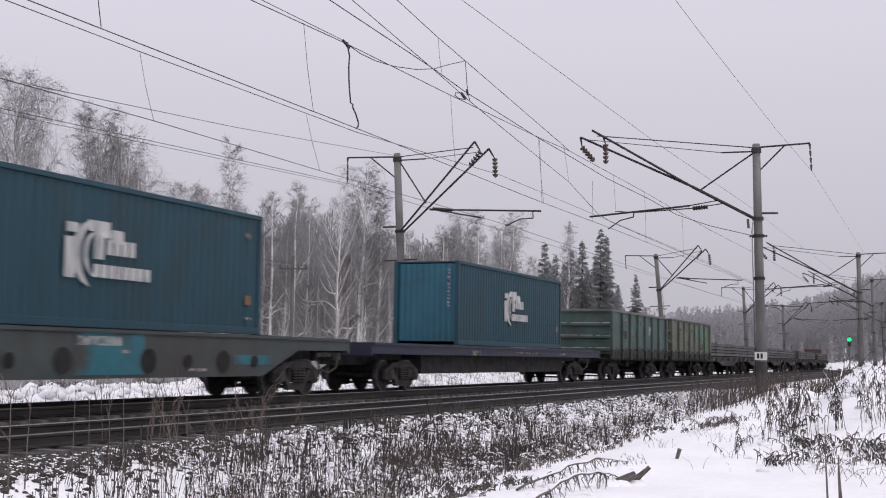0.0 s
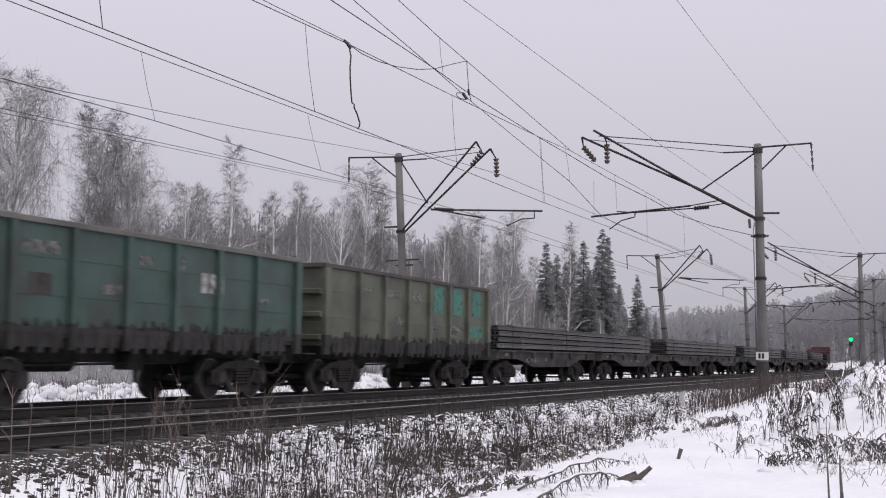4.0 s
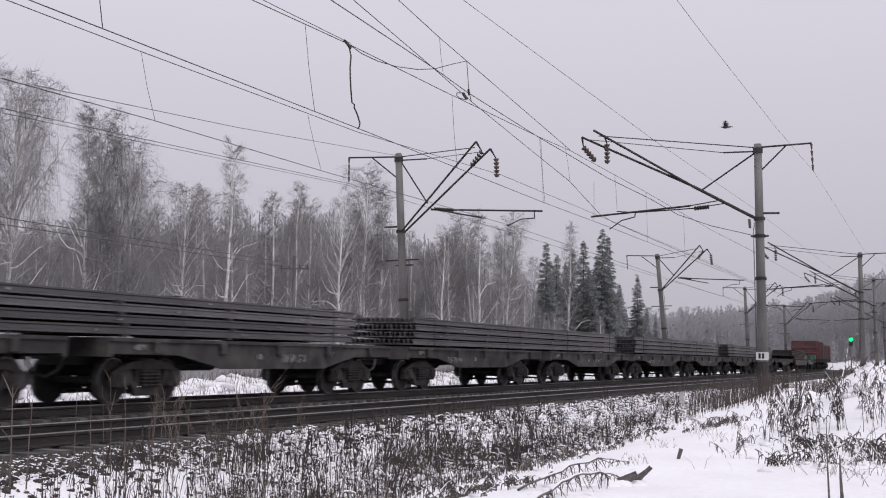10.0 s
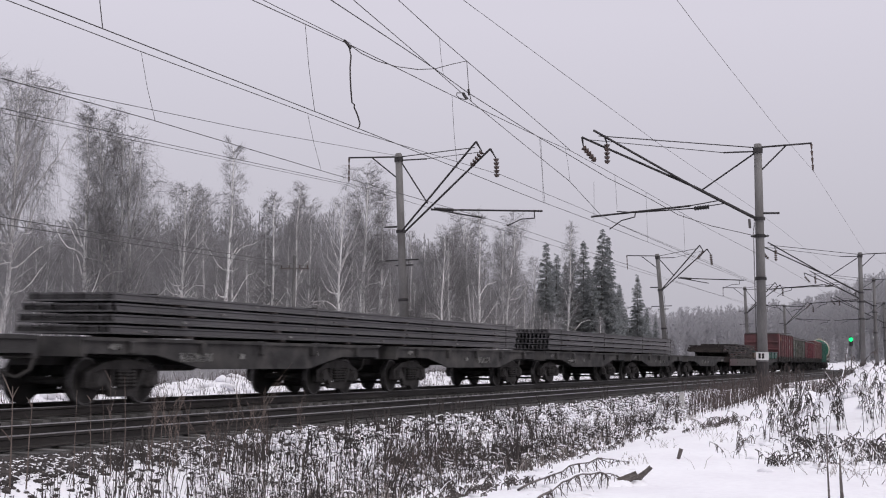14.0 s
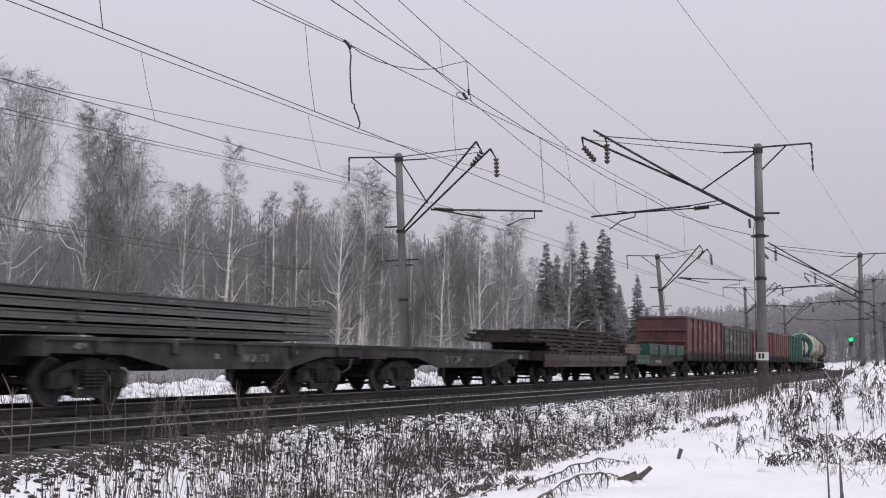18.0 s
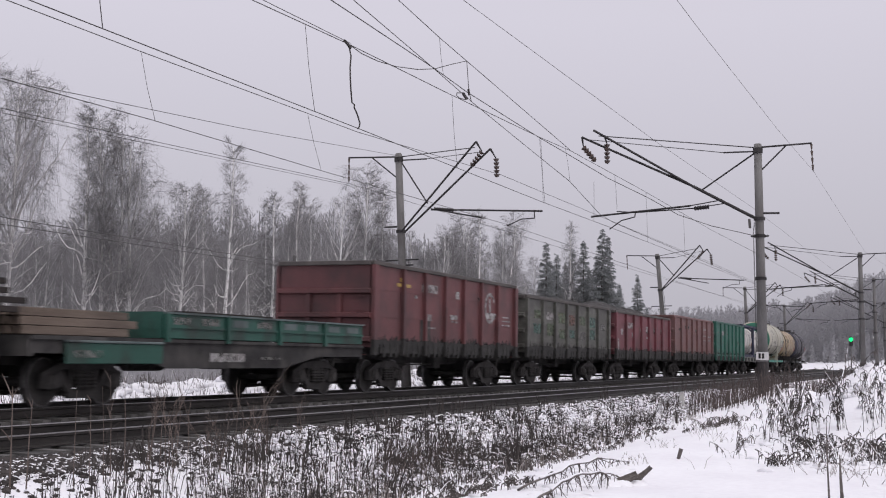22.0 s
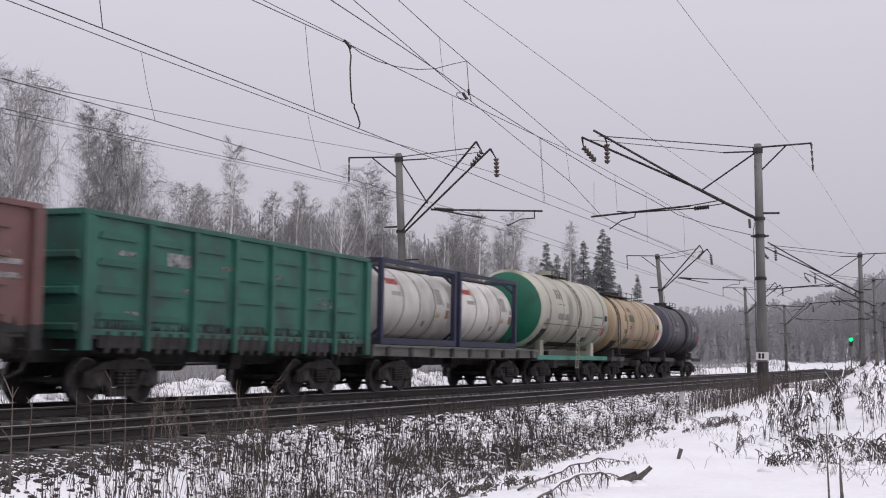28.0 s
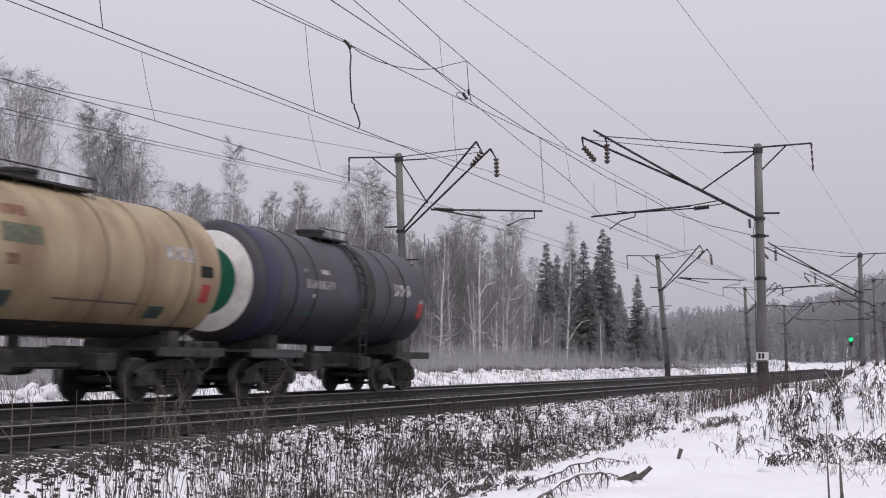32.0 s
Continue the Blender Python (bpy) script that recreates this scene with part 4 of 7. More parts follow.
wag = flat_wagon(45.6, 12.6, 13.0, NAVY, "long navy-blue container flat wagon", deck=1.36, belly=0.31, bogie=9.6)
part("belly_girder", boxed(-7.9, 7.9, -1.0, 1.0, 0.42, 1.1), SOOT, wag, "sooty deep girder under the deck")
bars(wag, -4.6, -3.6, 1.03, 1.2, -1.458, DIM_MARK, 6)
bars(wag, 0.4, 3.4, 1.12, 1.2, -1.458, DIM_MARK, 9)
bars(wag, 6.0, 7.2, 1.08, 1.2, -1.458, DIM_MARK, 3)
for x in (-5.2, 7.0):
    part("locking_pedestal", boxed(x - 0.12, x + 0.12, -1.3, 1.3, 1.345, 1.39), GRIME, wag)
container(46.48, 1.39, "blue corrugated steel shipping container with a white emblem")

# dull green gondolas
OM = [(-3.9, -2.9, 2.75, 3.0, DIM_MARK, 8), (-3.7, -3.1, 2.0, 2.4, SOOT), (-0.4, 0.1, 2.75, 2.95, DIM_MARK, 2), (0.9, 1.3, 2.7, 3.1, DIM_MARK, 2), (1.9, 2.9, 2.3, 2.75, MARK, 3), (-1.6, -1.0, 2.1, 2.3, DIM_MARK), (4.2, 4.9, 2.2, 2.3, DIM_MARK)]
gondola(66.37, 3.41, OLIVE, "dull green ribbed open gondola wagon with worn lettering", marks=OM)
OM2 = [(4.77, 5.6, 2.35, 3.22, WORN_TEAL), (2.98, 3.79, 2.35, 3.22, WORN_TEAL), (1.3, 2.1, 2.35, 3.22, WORN_TEAL), (4.4, 5.75, 1.65, 2.0, WORN_TEAL), (2.65, 3.9, 1.68, 2.0, DIM_MARK), (-0.7, 0.3, 2.65, 2.95, DIM_MARK), (-2.5, -1.5, 2.7, 2.9, DIM_MARK), (-4.0, -3.2, 2.75, 2.9, DIM_MARK, 6), (0.95, 1.5, 1.75, 1.95, DIM_MARK), (-1.6, -1.0, 1.9, 2.15, DIM_MARK)]
gondola(80.44, 3.41, WARM_OLIVE, "faded olive-green open gondola wagon with turquoise repainted patches", marks=OM2)


# ten flat wagons with five long stacks of new rails
rb = bmesh.new()
prof = [(-0.075, 0.0), (0.075, 0.0), (0.075, 0.015), (0.012, 0.035), (0.012, 0.12), (0.037, 0.14), (0.037, 0.175), (-0.037, 0.175), (-0.037, 0.14), (-0.012, 0.12), (-0.012, 0.035), (-0.075, 0.015)]
ra = [rb.verts.new((-12.6, a, b)) for a, b in prof]
rc = [rb.verts.new((12.6, a, b)) for a, b in prof]
rb.faces.new(ra), rb.faces.new(rc[::-1])
for i in range(12):
    rb.faces.new((ra[i], rc[i], rc[(i + 1) % 12], ra[(i + 1) % 12]))
bmesh.ops.recalc_face_normals(rb, faces=rb.faces)
LONG_RAIL = mesh_of("rail", rb, NEW_RAIL)
SPACER = mesh_of("timber_spacer", boxed(-0.10, 0.10, -1.31, 1.31, 0.0, 0.05), RUSTY)
for i in range(10):
    u = 88.0 + 6.75 + 14.72 * i
    w = flat_wagon(u, 6.7, 7.36, GRIME, "grimy dark flat wagon carrying long rails", deck=1.26, belly=0.62, bogie=4.86)
    y = -1.458
    bars(w, 0.2 if i % 2 else -3.4, 1.5 if i % 2 else -2.1, 0.78, 0.98, y, DIM_MARK, 8)
    bars(w, -1.0, -0.75, 0.85, 0.98, y, DIM_MARK)
    bars(w, 2.6, 3.0, 0.95, 1.06, y, DIM_MARK)
    bars(w, -5.9, -5.5, 1.02, 1.14, y, DIM_MARK)
    for sx in (-5.2, -2.6, 0.0, 2.6, 5.2):
        part("stake_pocket", boxed(sx - 0.09, sx + 0.09, -1.56, -1.45, 0.95, 1.2, bevel=0.015), GRIME, w)
for k in range(5):
    uc = 88.85 + 12.5 + 29.6 * k
    st = rail_car("rail_stack", uc, "tall layered stack of long new steel rails across two flat wagons", "rail stack", 1.29, "rail stacks on the train")
    z = 0.0
    for layer, count in enumerate((15, 15, 15, 14)):
        for sx in (-10, -6, -2, 2, 6, 10):
            piece("timber_spacer", SPACER, st, pose(sx + random.uniform(-0.3, 0.3), 0, z))
        z += 0.05
        for i in range(count):
            yy = (i - (count - 1) / 2) * 0.168
            shift = random.uniform(-0.03, 0.03) + (0.22 if layer == 3 else 0.1 * layer)
            piece("rail", LONG_RAIL, st, pose(shift, yy, z))
        z += 0.176
    for q in range(16):
        zz = (0.05, 0.276, 0.502, 0.728)[q % 4] + 0.05
        xx = -11.8 + q * 1.55 + random.uniform(-0.5, 0.5)
        part("paint_mark", boxed(xx, xx + 0.09, -1.262 + (0.084 if q % 4 == 3 else 0), -1.19, zz, zz + 0.045), MARK, st)
    for sx in (-11.2, -4.0, 4.0, 11.2):
        strap = rods([(sx, -1.32, 0.0), (sx, -1.32, z + 0.01), (sx, 1.32, z + 0.01), (sx, 1.32, 0.0)], r=0.012, n=4)
        part("lashing", strap, WIRE, st)

# engineering wagons with old track material
w = flat_wagon(242.2, 6.7, 7.36, GRIME, "grimy empty flat wagon with worn lettering", deck=1.26, belly=0.62, bogie=4.86)
bars(w, -1.9, -0.6, 0.78, 1.0, -1.458, DIM_MARK, 6)
bars(w, 0.1, 0.6, 0.84, 0.94, -1.458, DIM_MARK)
bars(w, 5.6, 5.95, 0.92, 1.08, -1.458, MARK)
w = flat_wagon(257.6, 6.9, 7.5, RUSTY, "rust-brown flat wagon with its side boards hanging down", deck=1.26, belly=0.5, bogie=4.86)
for i in range(4):
    xa = -6.85 + i * 3.44
    board = part("drop_side", boxed(xa, xa + 3.36, -1.56, -1.50, 0.62, 1.15, bevel=0.01), BOARDRED if i == 0 else DARKRIM, w, "hanging steel side board")
    part("board_rib", boxed(xa + 0.05, xa + 3.3, -1.60, -1.56, 0.85, 0.93), BOARDRED if i == 0 else DARKRIM, board)
for i in range(16):
    part("stake_pocket", boxed(-6.5 + i * 0.85, -6.3 + i * 0.85, -1.56, -1.47, 1.12, 1.26), GRIME, w)
load = rail_car("old_track_panels", 257.0, "uneven stack of rusty old track panels lying on wagons", "track panels", 1.28)
zz = 0.0
for layer in range(6):
    front = (-5.0, -5.0, -7.9, -7.6, -7.0, -2.4)[layer]
    back = 8.4 + random.uniform(-0.4, 0.2)
    if layer < 2:
        back = 6.7
    for yy in (-1.25, -0.76, 0.76, 1.2):
        bm = boxed(front + random.uniform(-0.3, 0.3), back + random.uniform(-0.2, 0.2), yy - 0.06, yy + 0.06, zz + 0.05, zz + 0.16, bevel=0.01)
        part("old_rail", bm, RUSTY, load)
    for i in range(int((back - front) / 2.3)):
        x = front + 0.4 + i * 2.3 + random.uniform(-0.2, 0.2)
        bm = boxed(x, x + random.uniform(0.2, 0.26), -1.3, 1.3, zz, zz + 0.05)
        part("worn_sleeper", bm, LUMBER if random.random() < 0.06 else RUSTY, load)
    part("packing", boxed(front + 0.3, back - 0.3, -1.12, 1.12, zz - 0.01, zz + 0.15), RUSTY, load)
    for i in range(3):
        x = random.uniform(front + 0.5, back - 0.8)
        part("wood_block", boxed(x, x + random.uniform(0.3, 0.5), -1.36, -1.0, zz + 0.005, zz + 0.055), BRICKRED if random.random() < 0.5 else LUMBER, load, "reddish wooden packing block")
    zz += 0.165
w = flat_wagon(272.5, 6.9, 7.5, GRIME, "dark flat wagon with green side boards, some raised and one lowered", deck=1.26, belly=0.6, bogie=4.86)
part("drop_side", boxed(-6.0, -2.9, -1.56, -1.50, 0.74, 1.14, bevel=0.01), BOARDGREEN, w, "lowered green side board with a pale worn edge")
part("board_rim", boxed(-6.0, -2.9, -1.60, -1.48, 1.14, 1.19, bevel=0.01), BOARDGREY, w)
bars(w, -5.8, -4.9, 0.86, 1.0, -1.564, DIM_MARK, 5)
for i in range(4):
    xa = -2.75 + i * 2.4
    for s in (-1, 1):
        board = part("raised_side", boxed(xa, xa + 2.37, min(s * 1.45, s * 1.5), max(s * 1.45, s * 1.5), 1.28, 1.80, bevel=0.01), BOARDGREEN, w, "raised green side board")
        part("board_rim", boxed(xa, xa + 2.37, min(s * 1.45, s * 1.56), max(s * 1.45, s * 1.56), 1.80, 1.84), BOARDGREY, board)
        part("board_rib", boxed(xa + 0.05, xa + 2.3, min(s * 1.5, s * 1.55), max(s * 1.5, s * 1.55), 1.5, 1.55), BOARDGREEN, board)
        part("board_hinge", boxed(xa - 0.02, xa + 0.12, min(s * 1.5, s * 1.57), max(s * 1.5, s * 1.57), 1.2, 1.8), BOARDGREEN, board)
    part("faded_panel", boxed(xa + 0.3, xa + 0.95, -1.506, -1.5, 1.58, 1.74), BOARDGREY if i else DIM_MARK, w)
    part("faded_panel", boxed(xa + 1.4, xa + 2.1, -1.506, -1.5, 1.58, 1.74), BOARDGREY if i > 1 else DIM_MARK, w)
part("end_board", boxed(-2.8, -2.74, -1.45, 1.45, 1.28, 1.84), BOARDGREEN, w)
bars(w, -0.9, 0.6, 0.78, 0.98, -1.458, MARK, 8)
bars(w, 1.3, 2.3, 0.84, 0.9, -1.458, DIM_MARK)
planks = rail_car("old_planks", 273.2, "stack of dark old planks between raised side boards", "planks", 1.28)
for layer in range(5):
    for i in range(6):
        part("plank", boxed(-1.9 + random.uniform(-0.3, 0.3), 1.9 + random.uniform(-0.4, 0.2), -1.2 + i * 0.4, -0.83 + i * 0.4, layer * 0.125, layer * 0.125 + 0.115), RUSTY, planks)
pile = rail_car("timber_pile", 268.0, "pile of pale sawn timber beams on a flat wagon", "timber", 1.28)
for layer in range(3):
    for i in range(9):
        yy = -1.2 + i * 0.29
        part("beam", boxed(-2.4 + random.uniform(-0.2, 0.1), 1.1 + random.uniform(-0.3, 0.1), yy, yy + 0.26, layer * 0.17, layer * 0.17 + 0.16, bevel=0.01), LUMBER, pile)

# the row of gondolas behind
RM = [(-4.6, -3.6, 3.05, 3.15, SIGNYELLOW), (-4.4, -4.1, 3.2, 3.32, SIGNYELLOW), (-3.3, -3.05, 2.75, 2.85, MARK), (-2.7, -1.4, 2.98, 3.24, MARK, 8), (-2.6, -1.9, 2.1, 2.3, MARK), (-2.3, -1.6, 1.85, 1.9, MARK), (-2.8, -2.0, 1.5, 2.1, SOOT), (0.2, 0.5, 2.9, 3.15, MARK), (-0.3, 0.35, 2.2, 2.35, MARK), (-0.2, 0.4, 2.1, 2.15, MARK), (3.2, 4.2, 2.35, 2.55, MARK), (4.9, 5.5, 2.42, 2.47, MARK), (4.9, 5.75, 2.28, 2.33, MARK), (4.8, 5.7, 2.13, 2.18, MARK), (2.3, 2.9, 2.95, 3.05, DIM_MARK)]
PITCH = 13.92
g0 = 279.87 + 6.375
car = gondola(g0, 3.70, OXIDE, "red-oxide open gondola wagon with white lettering and a round emblem", marks=RM)
bm = bmesh.new()
prev = None
for k in range(25):
    a = radians(30 + k * 290 / 24)
    now = [bm.verts.new((3.55 + math.cos(a) * rr * 0.53, -1.508 + yy, 2.72 + math.sin(a) * rr * 0.55)) for rr in (1.0, 0.78) for yy in (-0.006, 0.006)]
    if prev:
        for i, j in ((0, 1), (2, 3), (0, 2), (1, 3)):
            bm.faces.new((prev[i], prev[j], now[j], now[i]))
    prev = now
part("emblem_ring", bm, MARK, car, "worn white ring emblem")
bars(car, 3.45, 3.6, 2.35, 3.05, -1.508, MARK, 1, "emblem_bar")
GM = [(-5.2, -4.4, 2.55, 2.9, FADEGREEN), (-5.3, -4.35, 1.95, 2.35, DULL_TEAL), (-3.6, -2.5, 2.55, 2.85, MARK, 5), (-3.5, -2.6, 1.9, 2.4, FADEGREEN), (-1.9, -1.0, 2.45, 2.9, FADEGREEN), (-1.8, -1.0, 1.8, 2.2, FADEGREEN), (-0.3, 0.5, 2.4, 2.85, DULL_RED), (-0.25, 0.5, 1.85, 2.2, DULL_TEAL), (1.3, 2.2, 2.45, 2.85, FADEGREEN), (1.35, 2.2, 1.8, 2.15, DIM_MARK), (3.0, 3.9, 2.4, 2.85, DULL_TEAL), (3.0, 3.9, 1.85, 2.3, DULL_TEAL), (4.8, 5.6, 2.3, 2.6, DIM_MARK)]
gondola(g0 + PITCH, 3.42, MOSS, "weathered grey-green gondola wagon heaped with dark load", load=True, marks=GM)
WM = [(-5.1, -4.7, 2.2, 2.5, MARK), (-5.7, -5.5, 1.4, 2.0, MARK), (-3.6, -2.4, 2.55, 2.85, MARK, 5), (-2.8, -2.5, 2.1, 2.35, MARK), (-1.0, -0.5, 2.4, 2.6, MARK), (0.4, 1.0, 2.4, 2.75, MARK), (0.4, 1.0, 2.1, 2.2, MARK), (2.2, 2.8, 2.4, 2.7, DIM_MARK), (4.0, 4.6, 2.4, 2.7, DIM_MARK)]
gondola(g0 + 2 * PITCH, 3.38, WINE, "dark red gondola wagon heaped with dark load", load="front", marks=WM)
BM = [(-4.8, -4.2, 2.7, 2.9, DIM_MARK, 3), (-2.8, -1.6, 2.9, 3.1, DIM_MARK, 8), (0.4, 1.4, 2.7, 2.95, DIM_MARK, 2), (3.0, 4.2, 2.95, 3.05, MARK, 2), (2.9, 4.1, 2.55, 2.61, MARK), (2.9, 4.1, 2.25, 2.31, MARK), (4.7, 5.9, 2.5, 2.6, MARK), (4.7, 5.9, 2.25, 2.35, MARK), (4.7, 5.6, 2.7, 2.74, MARK)]
gondola(g0 + 3 * PITCH, 3.65, BRICKRED, "faded red gondola wagon with pressed side panels", ribbed=True, marks=BM)
EM = [(-5.2, -4.6, 2.9, 3.0, MARK, 2), (-3.5, -2.3, 2.8, 3.08, MARK, 8), (-2.9, -2.6, 2.25, 2.35, DIM_MARK), (-1.4, -0.9, 2.85, 2.95, DIM_MARK), (-0.1, 0.4, 2.15, 2.2, DIM_MARK), (1.0, 1.4, 2.8, 2.9, DIM_MARK), (3.3, 4.3, 2.2, 2.32, DIM_MARK, 3), (-4.9, -4.5, 1.72, 1.8, DIM_MARK), (3.4, 4.1, 2.4, 2.44, DIM_MARK)]
gondola(g0 + 4 * PITCH, 3.72, EMERALD, "clean green gondola wagon with pressed side panels", ribbed=True, marks=EM)


# tanks
def lathe(name, profile, mat, parent, n=40, label="", zc=0.0, keep=(0.0, 1.0)):
    """A body turned about the x axis through height zc."""
    vs, fs = [], []
    for x, r in profile:
        for k in range(n):
            a = 2 * math.pi * k / n
            vs.append((x, math.cos(a) * r, zc + math.sin(a) * r))
    for i in range(len(profile) - 1):
        for k in range(int(n * keep[0]), int(n * keep[1])):
            fs.append((i * n + k, i * n + (k + 1) % n, (i + 1) * n + (k + 1) % n, (i + 1) * n + k))
    ob = solid(name, vs, fs, mat, parent, smooth=True)
    return tagged(ob, label=label)


def dome(x, r, s, depth, steps=7):
    out = []
    for i in range(steps):
        a = math.pi / 2 * i / (steps - 1)
        out.append((x + s * depth * math.sin(a), max(0.001, r * math.cos(a))))
    return out


wag = flat_wagon(356.5, 7.7, 8.25, GRIME, "grey-green container flat wagon", deck=1.30, belly=0.34, bogie=5.2, sill=PALE_SILL)
for i in range(9):
    part("stake_pocket", boxed(-6.8 + i * 1.7, -6.6 + i * 1.7, -1.53, -1.45, 0.98, 1.26), GRIME, wag)
for uc in (352.9, 359.3):
    tc = rail_car("tank_container", uc, "white tank container in a dark blue frame with worn stickers", "tank container", 1.32, "tank containers on the train")
    half, hw, H = 3.03, 1.22, 2.58
    for s in (-1, 1):
        for sy in (-1, 1):
            part("corner_post", boxed(min(s * half, s * (half - 0.16)), max(s * half, s * (half - 0.16)), min(sy * hw, sy * (hw - 0.16)), max(sy * hw, sy * (hw - 0.16)), 0, H, bevel=0.015), NAVY, tc)
            part("end_brace", rods([(s * (half - 0.08), sy * (hw - 0.1), H - 0.5), (s * (half - 0.08), sy * (hw - 0.6), H - 0.06)], r=0.05), NAVY, tc)
            part("end_brace", rods([(s * (half - 0.08), sy * (hw - 0.1), 0.5), (s * (half - 0.08), sy * (hw - 0.6), 0.06)], r=0.05), NAVY, tc)
        part("end_beam", boxed(min(s * half, s * (half - 0.14)), max(s * half, s * (half - 0.14)), -hw + 0.16, hw - 0.16, H - 0.14, H - 0.004), NAVY, tc)
        part("end_beam", boxed(min(s * half, s * (half - 0.14)), max(s * half, s * (half - 0.14)), -hw + 0.16, hw - 0.16, 0.004, 0.16), NAVY, tc)
        part("side_beam", boxed(-half + 0.16, half - 0.16, min(s * hw, s * (hw - 0.1)), max(s * hw, s * (hw - 0.1)), H - 0.13, H - 0.004), NAVY, tc)
        part("side_beam", boxed(-half + 0.16, half - 0.16, min(s * hw, s * (hw - 0.1)), max(s * hw, s * (hw - 0.1)), 0.004, 0.2), NAVY, tc)
    r, zc = 1.16, 1.30
    body = [*dome(-2.55, r, -1, 0.32)[::-1], *dome(2.55, r, 1, 0.32)]
    tank = lathe("tank", body, TANKWHITE, tc, 44, zc=zc)
    for x in (-1.28, 0.0, 1.28):
        lathe("band", [(x - 0.02, r + 0.003), (x - 0.02, r + 0.009), (x + 0.02, r + 0.009), (x + 0.02, r + 0.003)], GRIME, tank, 44, zc=zc)
    part("walkway", boxed(-2.4, 2.4, -0.35, 0.15, zc + r - 0.01, zc + r + 0.05), WIRE, tank)
    for xa, xb, za, zb, mt, cnt in ((-2.3, -1.42, 1.84, 2.02, SIGNRED, 6), (-2.15, -1.42, 1.50, 1.63, GREY_LABEL, 1), (1.42, 1.92, 1.36, 1.88, GREY_LABEL, 3), (1.95, 2.02, 1.3, 1.5, GREY_LABEL, 1), (2.3, 2.5, 1.28, 1.46, GREY_LABEL, 1),
                                     (1.40, 1.60, 0.94, 1.0, SIGNYELLOW, 1), (1.43, 1.57, 1.0, 1.06, SIGNYELLOW, 1), (1.47, 1.53, 1.06, 1.12, SIGNYELLOW, 1), (1.66, 1.74, 0.94, 1.08, SIGNYELLOW, 1), (2.22, 2.52, 0.92, 1.2, SIGNORANGE, 1), (0.45, 0.68, 0.62, 0.8, GREY_LABEL, 1), (0.53, 0.6, 0.67, 0.75, FADERED, 1)):
        bm = bmesh.new()
        w2 = (xb - xa) / cnt
        for i in range(cnt):
            a0, a1 = math.asin((za - zc) / (r + 0.01)), math.asin((zb - zc) / (r + 0.01))
            q = []
            for xx in (xa + i * w2, xa + (i + 0.8 if cnt > 1 else i + 1) * w2):
                q.append([bm.verts.new((xx, -math.cos(a0 + (a1 - a0) * j / 3) * (r + 0.006), zc + math.sin(a0 + (a1 - a0) * j / 3) * (r + 0.006))) for j in range(4)])
            for j in range(3):
                bm.faces.new((q[0][j], q[1][j], q[1][j + 1], q[0][j + 1]))
        part("sticker", bm, mt, tank)


def sticker(parent, xa, xb, za, zb, mat, r, zc, cnt=1, name="marking"):
    bm = bmesh.new()
    w2 = (xb - xa) / cnt
    a0, a1 = math.asin(max(-0.99, min(0.99, (za - zc) / r))), math.asin(max(-0.99, min(0.99, (zb - zc) / r)))
    for i in range(cnt):
        q = []
        for xx in (xa + i * w2, xa + (i + 0.75 if cnt > 1 else i + 1) * w2):
            q.append([bm.verts.new((xx, -math.cos(a0 + (a1 - a0) * j / 4) * (r + 0.006), zc + math.sin(a0 + (a1 - a0) * j / 4) * (r + 0.006))) for j in range(5)])
        for j in range(4):
            bm.faces.new((q[0][j], q[1][j], q[1][j + 1], q[0][j + 1]))
    return part(name, bm, mat, parent)


